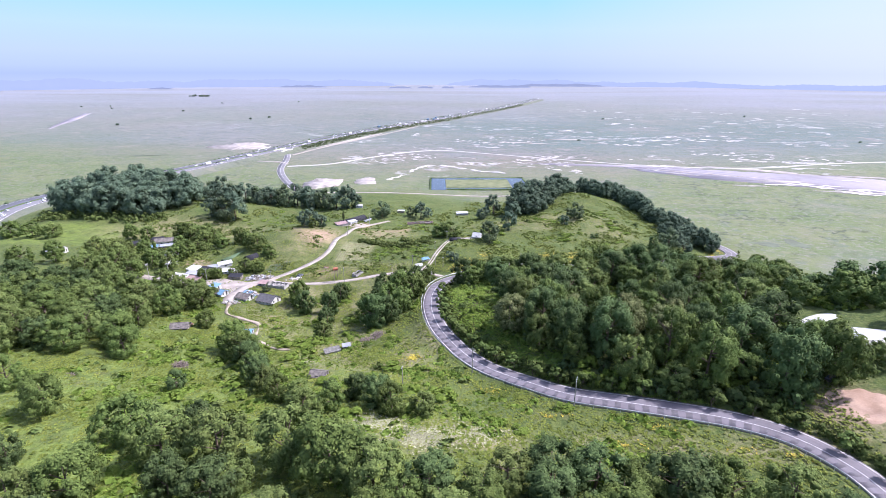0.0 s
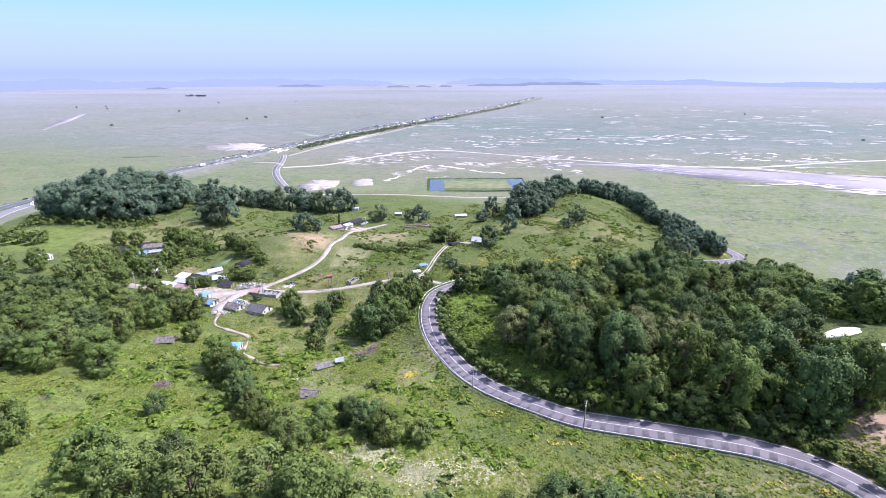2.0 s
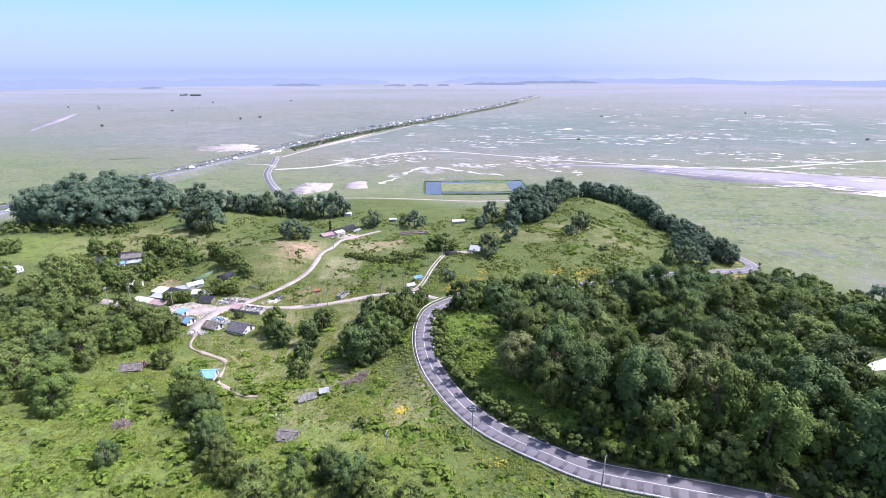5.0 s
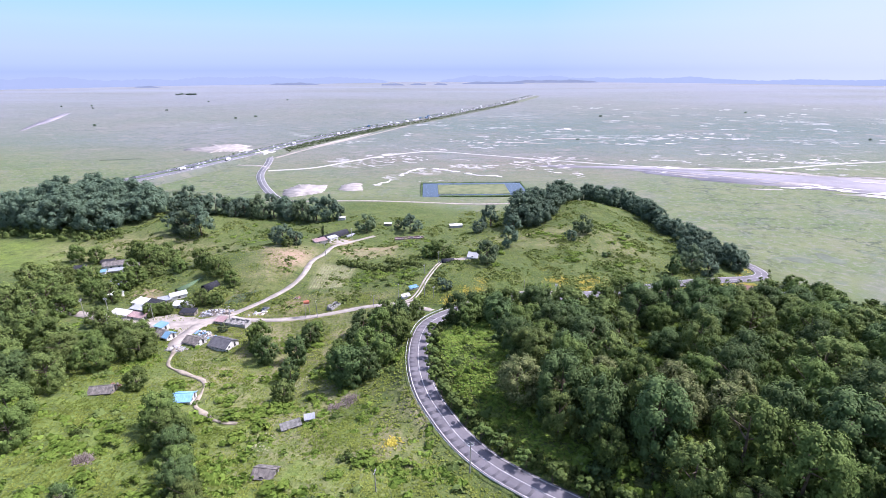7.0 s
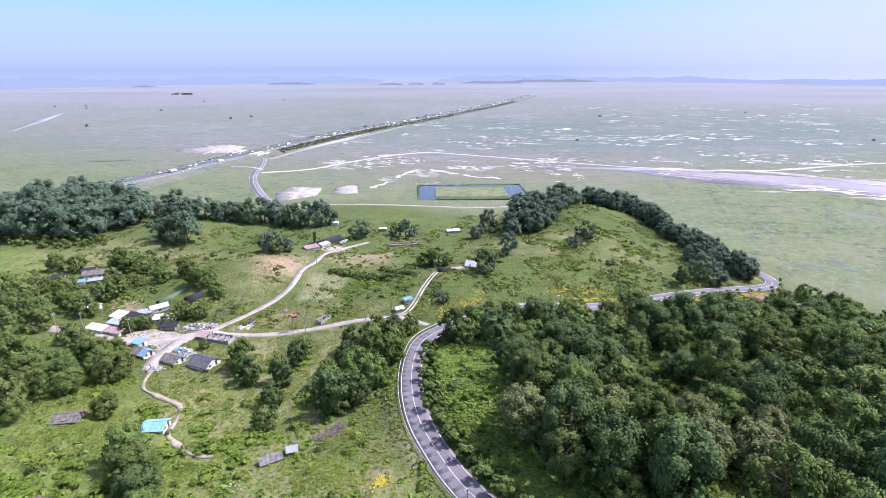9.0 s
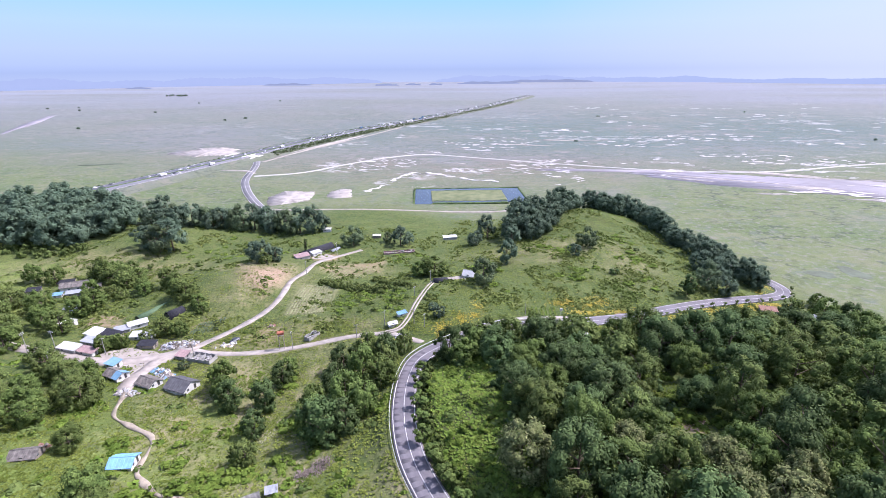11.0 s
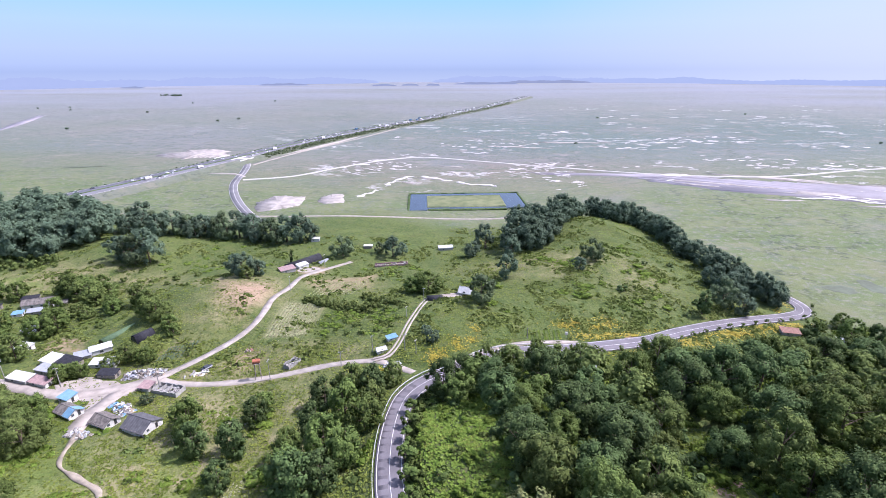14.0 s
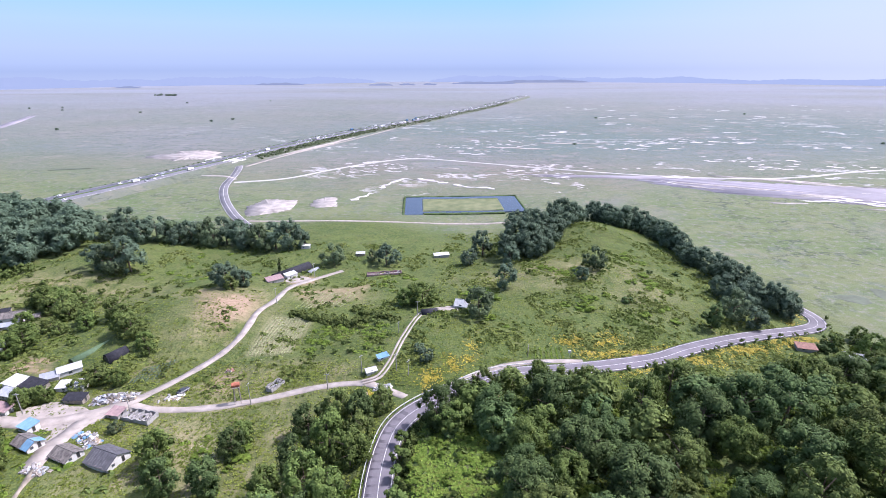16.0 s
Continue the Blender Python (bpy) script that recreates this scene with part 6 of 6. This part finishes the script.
heap("scrap_heap", -26.6, 241.6, 0, 6, 3, 0.9, 30, [SCRAP, TIN_WHITE, TIN_GREY], "litter of pale scrap beside the lane", seed=8)
heap("tarpaulin_heap", -30.6, 238.8, 10, 3.4, 2.0, 0.9, 8, [YELLOW], "heap under a bright yellow cover", "heap", 9)
heap("stones", -99.6, 240.5, 20, 8, 3, 0.5, 16, [PLASTER, CONCRETE], "pale boulders beside the lane", "stones", 10)
heap("timber_pile", -86.5, 255.5, 15, 3, 1.4, 0.7, 8, [RUST, WOOD], "small pile of reddish timber", "timber", 11)


def tower():
    """A rusty tank on a tall frame of four poles."""
    t = thing("water_tank", "rusty orange water tank on four tall poles by the lane", "tank", m=pose(-75.2, 238.6, up(-75.2, 238.6), 0, 0, 20))
    for sx in (-1, 1):
        for sy in (-1, 1):
            part("leg", rods(((sx * 1.0, sy * 0.9, -0.5), (sx * 0.8, sy * 0.7, 6.4), 0.1)), WOOD, t)
        part("brace", rods(((sx * 0.95, -0.85, 1.2), (sx * 0.86, 0.76, 4.6), 0.05), sides=5), WOOD, t)
    part("platform", boxes((-1.15, 1.15, -1.05, 1.05, 6.4, 6.55)), WOOD, t)
    part("tank", rods(((-1.25, 0, 7.35), (1.25, 0, 7.35), 0.8), sides=14), TANK, t)
    part("lid", rods(((0, 0, 8.1), (0, 0, 8.3), 0.25), sides=10), TANK, t)


tower()


def utility_pole(x, y, h, arms=1, lamp=False, lean=0.0):
    p = thing("utility_pole", "grey concrete utility pole with a crossarm", "pole", "utility poles", pose(x, y, up(x, y), lean, lean, rng.uniform(0, 90)))
    part("post", rods(((0, 0, -0.6), (0, 0, h), 0.17, 0.10)), CONCRETE, p)
    for k in range(arms):
        part("crossarm", boxes((-0.8, 0.8, -0.05, 0.05, h - 0.5 - 0.6 * k, h - 0.4 - 0.6 * k)), STEEL, p)
        for u in (-0.7, 0.0 if k else 0.35, 0.7):
            part("insulator", rods(((u, 0, h - 0.4 - 0.6 * k), (u, 0, h - 0.15 - 0.6 * k), 0.06, 0.04), sides=6), PLASTER, p)
    if lamp:
        part("lamp_arm", rods(((0, 0, h - 0.1), (1.4, 0, h + 0.2), 0.05), sides=6), STEEL, p)
        part("lamp_head", boxes((1.3, 1.9, -0.12, 0.12, h + 0.12, h + 0.26), bevel=0.03), STEEL, p)
    return p


for x, y, h in ((-0.4, 133.6, 9), (26.8, 112.3, 9), (-21.5, 128, 6), (-162, 229, 9), (-140.8, 227.7, 8), (-171.8, 226.9, 9), (-70.5, 237.6, 8.5), (-86.6, 306, 8), (-81, 346, 8), (-45.5, 242.5, 7),
                (-35.5, 251, 7), (-23, 250, 7), (-108, 231.5, 8), (-19.5, 291.5, 7), (-149.5, 212.7, 9), (-18.5, 247.5, 6), (24, 262, 5), (-25.6, 276, 5)):
    utility_pole(x, y, h, 1 + (h > 8.5))


def wire(a, b, ha, hb):
    """A sagging cable between two poles."""
    pa, pb = Vector((*a, up(*a) + ha - 0.3)), Vector((*b, up(*b) + hb - 0.3))
    n = 10
    pts = [pa.lerp(pb, k / n) - Vector((0, 0, 1.2 * 4 * (k / n) * (1 - k / n))) for k in range(n + 1)]
    tagged(part("power_line", tube(pts, 0.018, 4), TARP), "thin black cable slung between two poles", "cable")


wire((-0.4, 133.6), (26.8, 112.3), 9, 9)
wire((-0.4, 133.6), (-21.5, 128), 9, 6)
wire((-70.5, 237.6), (-45.5, 242.5), 8.5, 7)
wire((-45.5, 242.5), (-23, 250), 7, 7)
wire((-108, 231.5), (-70.5, 237.6), 8, 8.5)
wire((-86.6, 306), (-81, 346), 8, 8)


def signpost(x, y):
    s = thing("road_sign", "small pale roadside box on a post", "sign", m=pose(x, y, up(x, y)))
    part("post", rods(((0, 0, -0.4), (0, 0, 2.2), 0.06)), STEEL, s)
    part("board", boxes((-0.55, 0.55, -0.25, 0.25, 2.2, 3.3), bevel=0.05), PLASTER, s)


signpost(39.3, 262.9)
SEDGE = material("dark_sedge", (0.088, 0.104, 0.070), 0.8, vary=0.2, scale=0.1, fine=0.8, bump=0.2)
for x, y, rx, ry in ((-474, 673, 24, 5),):
    blob("marsh_pool", x, y, rx, ry, SEDGE, "dark sedge-filled pool on the marsh", "pool", 0.3, 20, 61, 0.12, 40)


def guardrail(first, last, off, label):
    """Steel crash barrier beside the road: posts and a folded beam."""
    g = thing("guardrail", label, "guardrail")
    z = profile(MAIN)
    side = np.stack([d_main[:, 1], -d_main[:, 0]], 1)
    p = MAIN + side * off
    cols = []
    for o, h in ((0, 0.42), (0.06, 0.52), (0, 0.6), (0.06, 0.68), (0, 0.80), (-0.05, 0.80), (-0.05, 0.42)):
        xy = p + side * o
        cols.append(np.column_stack([xy, z + h])[first:last])
    m, n = len(cols), last - first
    i = (np.arange(n - 1)[:, None] * m + np.arange(m)[None, :]).ravel()
    j = (np.arange(n - 1)[:, None] * m + (np.arange(m)[None, :] + 1) % m).ravel()
    part("beam", mesh_np("beam", np.stack(cols, 1).reshape(-1, 3), np.stack([i, j, j + m, i + m], 1)), STEEL, g)
    post = None
    for k in range(first, last, 2):
        if post is None:
            post = part("post", boxes((-0.06, 0.06, -0.06, 0.06, -0.6, 0.82)), STEEL, g)
        else:
            o = new("post", post.data)
            o.parent = g
            post = o
        post.location = (p[k, 0], p[k, 1], z[k])


guardrail(20, 160, -4.1, "galvanised steel guardrail along the outer bend")
guardrail(163, 185, -4.1, "galvanised steel guardrail above the junction")


# ---- brush, plots and clutter in the open ----
def brush(x, y, r, h, n, label, seed):
    g = random.Random(seed)
    b = thing("brush_pile", label, "brush pile", m=pose(x, y, up(x, y)))
    bm = bmesh.new()
    for _ in range(n):
        a, q = g.uniform(0, 6.28), math.sqrt(g.random()) * r
        s = Vector((math.cos(a) * q, math.sin(a) * q, -0.1))
        e = s + Vector((g.uniform(-1, 1), g.uniform(-1, 1), g.uniform(0.3, 1) * h * (1.2 - q / r)))
        rod(bm, s, e, 0.08, 0.03, 4)
    part("brushwood", bm, BARE, b)


brush(-97.5, 134.6, 2.8, 2.4, 380, "grey-brown heap of dead brushwood", 31)
brush(-37.6, 170.0, 3.4, 1.6, 420, "grey heap of cut branches on the slope", 32)
brush(-41.8, 166.6, 3.0, 1.4, 340, "grey heap of dry branches on the slope", 33)
brush(-122, 120.0, 2.2, 0.9, 130, "pale dry brush lying in the grass", 34)
brush(-89, 119.5, 1.8, 3.4, 120, "bare grey twigs of a dying shrub", 35)


def rows_plot(name, x0, y0, ux, uy, vx, vy, n, leaf, label, per=60):
    """A plot of crops in rows."""
    out = []
    for i in range(n):
        for k in range(per):
            a, b = (i + 0.5) / n, (k + rng.uniform(0, 1)) / per
            out.append((x0 + ux * a + vx * b, y0 + uy * a + vy * b))
    tufts(name, out, 0.5, 0.4, leaf, label, 3)


rows_plot("crop_rows", -83, 265, 16, 1.5, 0.5, 28, 12, CROP, "pale green crop rows on a garden plot", 60)
rows_plot("crop_rows", -118, 245, 10.5, 5, 0, 9, 9, LEAF_HAZE_GREY, "thin rows of crops on a grey plot", 30)
rows_plot("crop_rows", -78, 305, 22, 2, 4, 20, 12, CROP, "sparse rows on a brown-green plot", 34)
rows_plot("crop_rows", 24, 261, 14, 1, 0.5, 8, 7, LEAF_BRIGHT, "small green garden beds beside the road", 26)
for x, y, rx, ry, m_, lab in ((-130, 227.5, 14, 8, LANE, "pale dusty open yard of the village"), (-122, 221, 5, 8, LANE, "pale trodden ground between the cottages"), (-88, 341, 7, 5, LANE, "pale turning place before the barn"),
                              (203, 345, 8, 7, SEDGE, "square dark sedge-filled pool at the marsh edge"), (224, 349, 7, 10, SEDGE, "dark sedge-filled pool at the marsh edge"), (108, 149.5, 5.6, 3.2, PLASTER, "bare white concrete pad on the hill"), (92, 107, 7, 6, CLAY, "bare orange clay cut beside the road"), (57.2, 175.6, 3.8, 3.2, CLAY, "patch of bare reddish clay in the wood"), (-6, 299, 5, 3, LANE, "bare parking place by the white house")):
    n, rings = 40, 8
    a = np.linspace(0, 2 * np.pi, n, endpoint=False)
    k = 1 + 0.12 * np.sin(2 * a + x) + 0.1 * np.sin(3 * a + y) + 0.06 * np.sin(7 * a)
    px = np.concatenate([x + rx * k * np.cos(a) * q / rings for q in range(rings, 0, -1)])
    py = np.concatenate([y + ry * k * np.sin(a) * q / rings for q in range(rings, 0, -1)])
    pz = height(px, py) + 0.10
    pz[:n] -= 0.3
    i = np.arange(n)
    f = np.concatenate([np.stack([i + q * n, (i + 1) % n + q * n, (i + 1) % n + (q + 1) * n, i + (q + 1) * n], 1) for q in range(rings - 1)])
    v = np.vstack([np.column_stack([px, py, pz]), [[x, y, up(x, y) + 0.12]]])
    tip = np.stack([i + (rings - 1) * n, (i + 1) % n + (rings - 1) * n, np.full(n, len(v) - 1)], 1)
    me = smooth(mesh_np("bare_ground", v, f, tip))
    me.materials.append(m_)
    tagged(new("bare_ground", me), lab, "bare ground", kind="structure")


# ---- vehicles ----
def car_paint(name, c):
    return material(name, c, 0.35, vary=0.05, bump=0, spec=0.5)


PAINTS = [car_paint("paint_white", (0.75, 0.75, 0.75)), car_paint("paint_silver", (0.45, 0.46, 0.48)), car_paint("paint_blue", (0.06, 0.13, 0.23)), car_paint("paint_dark", (0.04, 0.04, 0.05))]


def wheels(parent, xs, half, r):
    for x in xs:
        for s in (-1, 1):
            t = part("tyre", rods(((x, s * half - 0.11, r), (x, s * half + 0.11, r), r), sides=12), TYRE, parent)
            part("rim", rods(((x, s * (half + 0.05), r), (x, s * (half + 0.13), r), r * 0.55), sides=8), STEEL, t)


def car(paint, word):
    c = thing("car", word + " car driving on the highway", "car", "vehicles on the highway")
    part("body", boxes((-2.1, 2.1, -0.85, 0.85, 0.3, 0.85), bevel=0.12), paint, c)
    bm = boxes((-1.3, 0.9, -0.75, 0.75, 0.85, 1.4))
    for v in bm.verts:
        if v.co.z > 1.2:
            v.co.x *= 0.75
            v.co.y *= 0.85
    cab = part("cabin", bm, GLASS, c)
    part("roof", boxes((-0.95, 0.65, -0.62, 0.62, 1.4, 1.45)), paint, cab)
    wheels(c, (-1.3, 1.3), 0.75, 0.32)
    return c


def truck(paint, box_, word):
    t = thing("truck", word + " box truck driving on the highway", "truck", "vehicles on the highway")
    part("cargo_box", boxes((-4.4, 1.8, -1.2, 1.2, 0.9, 3.5), bevel=0.05), box_, t)
    cab = part("cab", boxes((2.0, 3.8, -1.1, 1.1, 0.6, 2.7), bevel=0.15), paint, t)
    part("windscreen", boxes((3.79, 3.83, -0.95, 0.95, 1.6, 2.4)), GLASS, cab)
    part("chassis", boxes((-4.3, 3.6, -0.5, 0.5, 0.5, 0.88)), TYRE, t)
    wheels(t, (-3.2, -2.0, 2.8), 0.95, 0.48)
    return t


fleet = [car(PAINTS[0], "white"), car(PAINTS[1], "silver"), car(PAINTS[3], "dark"), truck(PAINTS[0], TIN_WHITE, "white"), truck(PAINTS[2], PAINTS[2], "blue")]
d_hw = np.gradient(HW, axis=0)
d_hw /= np.linalg.norm(d_hw, axis=1)[:, None]
used = set()
for i in range(6, min(255, len(HW) - 4)):
    for lane_ in (-9.6, -4.6, 4.6, 9.6):
        if rng.uniform() < (0.12 if i < 75 else 0.34 if lane_ > 0 else 0.16):
            k = int(rng.choice([0, 0, 0, 0, 1, 1, 2, 3, 3, 4], p=[0.14, 0.12, 0.12, 0.12, 0.12, 0.1, 0.13, 0.08, 0.06, 0.01]))
            q = HW[i] + np.array([d_hw[i, 1], -d_hw[i, 0]]) * lane_ + d_hw[i] * rng.uniform(-1.5, 1.5)
            m = pose(q[0], q[1], 5.02, 0, 0, math.degrees(math.atan2(d_hw[i, 1], d_hw[i, 0])) + (0 if lane_ > 0 else 180))
            if k in used:
                copy_thing(fleet[k], m)
            else:
                used.add(k)
                fleet[k].matrix_basis = m
shed("cabin", -62.8, 380, 6, 5, 2.4, 2.0, 2.2, WOOD, TIN_WHITE, "dark container cabin with a white roof", "cabin")
copy_thing(fleet[2], pose(-97.0, 243.5, up(-97, 243.5) + 0.1, 0, 0, 60))["label"] = "dark car parked beside the lane"
copy_thing(fleet[2], pose(92, 117, up(92, 117) + 0.05, 0, 0, 30))["label"] = "dark car parked under the trees"


def underpass():
    """A pale bridge deck over an opening in the embankment, its shade a near-black slab."""
    u = thing("underpass", "pale concrete underpass bridge beneath the highway", "underpass", m=pose(-284.5, 708.5, 0, 0, 0, 74))
    for s in (-1, 1):
        part("wing_wall", boxes((min(s * 4, s * 13), max(s * 4, s * 13), -0.4, 0.4, -0.3, 5.2)), PLASTER, u)
        part("abutment", boxes((min(s * 4, s * 5), max(s * 4, s * 5), 0.4, 12, -0.3, 5.2)), CONCRETE, u)
        part("parapet", boxes((-14, 14, 12.4 if s < 0 else 39.6, 12.8 if s < 0 else 40, 5.0, 6.1)), PLASTER, u)
    part("deck", boxes((-4, 4, -0.4, 12, 4.1, 5.2)), PLASTER, u)
    # Near-black slab across the far end, painted shade of the opening.
    part("passage", boxes((-4, 4, 11.7, 12, -0.3, 4.1)), DARK, u)


underpass()


# ---- far out on the marsh ----
strip, scant = [], []
for i in range(4, len(HW) - 2):
    p, s = HW[i], np.array([d_hw[i, 1], -d_hw[i, 0]])
    if i > 62 and p[1] < 1800:
        for _ in range(12 if p[1] < 1050 else 7 if p[1] < 1300 else 4):
            strip.append(p + s * rng.uniform(16, 24) + d_hw[i] * rng.uniform(-4, 4))
    if rng.uniform() < (0.85 if p[1] < 1100 else 0.4):
        scant.append(p + s * -rng.uniform(15, 17.5))
    elif i < 62 and rng.uniform() < 0.4:
        scant.append(p + s * rng.uniform(16, 24))
bank_z = lambda q: 4.8 - max(0.0, np.sqrt(((q - HW) ** 2).sum(1).min()) - 17) * 0.5
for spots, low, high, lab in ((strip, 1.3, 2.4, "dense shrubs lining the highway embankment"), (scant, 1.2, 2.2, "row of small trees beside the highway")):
    hedge_ = clumps("roadside_hedge", spots, low, high, 0.75, LEAF_HAZE_FAR, lab, 14)
    lift = np.repeat([bank_z(q) - up(*q) for q in spots], 14 * 4)
    co = np.empty(len(hedge_.data.vertices) * 3, np.float32)
    hedge_.data.vertices.foreach_get("co", co)
    co = co.reshape(-1, 3)
    co[:, 2] += lift
    hedge_.data.vertices.foreach_set("co", co.ravel())


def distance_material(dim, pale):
    """Woods and hills so far off that only a silhouette is left, glowing in painted haze."""
    m = bpy.data.materials.new("haze_silhouette")
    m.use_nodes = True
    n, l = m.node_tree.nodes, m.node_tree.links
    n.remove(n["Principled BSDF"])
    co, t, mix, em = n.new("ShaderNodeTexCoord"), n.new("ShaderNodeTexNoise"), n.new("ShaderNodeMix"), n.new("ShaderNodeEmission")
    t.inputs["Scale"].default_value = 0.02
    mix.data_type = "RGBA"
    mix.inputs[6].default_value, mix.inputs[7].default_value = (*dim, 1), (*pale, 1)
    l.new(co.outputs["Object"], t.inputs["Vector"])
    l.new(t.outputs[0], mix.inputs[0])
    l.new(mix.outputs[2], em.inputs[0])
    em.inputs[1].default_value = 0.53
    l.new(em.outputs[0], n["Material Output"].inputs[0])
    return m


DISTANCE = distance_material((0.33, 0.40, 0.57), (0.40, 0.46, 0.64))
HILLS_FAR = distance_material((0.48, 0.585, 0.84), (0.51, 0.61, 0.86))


def far_ridge(x0, x1, y, h, seed, label, tone=None, y1=None):
    """A long low wood or hill on the horizon, with an uneven top."""
    g = np.random.default_rng(seed)
    n = max(16, int(abs(x1 - x0) / 12))
    u = np.linspace(0, 1, n)
    top = h * np.clip(np.sin(np.pi * u), 0, 1) ** 0.4 * (0.8 + 0.2 * np.sin(u * 17 + seed) * np.sin(u * 7.3)) + g.uniform(-0.06, 0.06, n) * h
    x = x0 + (x1 - x0) * u
    y = y + ((y1 or y) - y) * u
    f, k, bk = [np.column_stack([x, yy, zz]) for yy, zz in ((y - 20, np.full(n, -1.0)), (y, np.maximum(top, 0)), (y + 25, np.full(n, -1.0)))]
    i = np.arange(n - 1)
    me = mesh_np("backdrop", np.vstack([f, k, bk]), np.stack([i, i + 1, i + n + 1, i + n], 1), np.stack([i + n, i + n + 1, i + 2 * n + 1, i + 2 * n], 1))
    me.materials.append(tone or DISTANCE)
    tagged(new("backdrop", me), label, "far woods", kind="structure")


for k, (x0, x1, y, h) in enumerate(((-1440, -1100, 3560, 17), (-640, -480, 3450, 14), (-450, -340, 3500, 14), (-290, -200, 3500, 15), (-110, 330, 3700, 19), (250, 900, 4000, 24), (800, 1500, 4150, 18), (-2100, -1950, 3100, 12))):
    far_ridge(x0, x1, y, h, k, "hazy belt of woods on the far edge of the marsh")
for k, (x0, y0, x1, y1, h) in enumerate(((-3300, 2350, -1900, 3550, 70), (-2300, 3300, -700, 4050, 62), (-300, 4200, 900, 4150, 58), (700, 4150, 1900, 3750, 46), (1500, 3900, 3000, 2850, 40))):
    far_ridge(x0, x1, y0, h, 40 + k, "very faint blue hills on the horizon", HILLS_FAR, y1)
for k in range(14):
    x, y = -1300 + rng.uniform(-50, 50), 2250 + rng.uniform(-15, 15)
    FAR[int(rng.integers(2))].plant(x, y, rng.uniform(4, 6), 0.7, 0.0)
for x, y, r in ((-572, 1211, 4), (-545, 1260, 4.4), (-880, 1436, 4), (168, 885, 3.2), (-1150, 1500, 3.5), (-1300, 1560, 4), (-1230, 1600, 3.5), (-950, 1800, 4), (-700, 1900, 4), (640, 900, 3), (690, 1400, 3.4), (830, 830, 3.5), (-20, 1500, 3),
                (-800, 1050, 4), (300, 1300, 4), (-372, 430, 3.4)):
    FAR[int(rng.integers(2))].plant(x, y, r, 0.5, 0.0)


# shapes that found no place
for root in [k.root for k in FINE + NEAR + FAR + BUSH if not k.used] + [v for i, v in enumerate(fleet) if i not in used]:
    for ob in [*root.children_recursive, root]:
        bpy.data.objects.remove(ob)
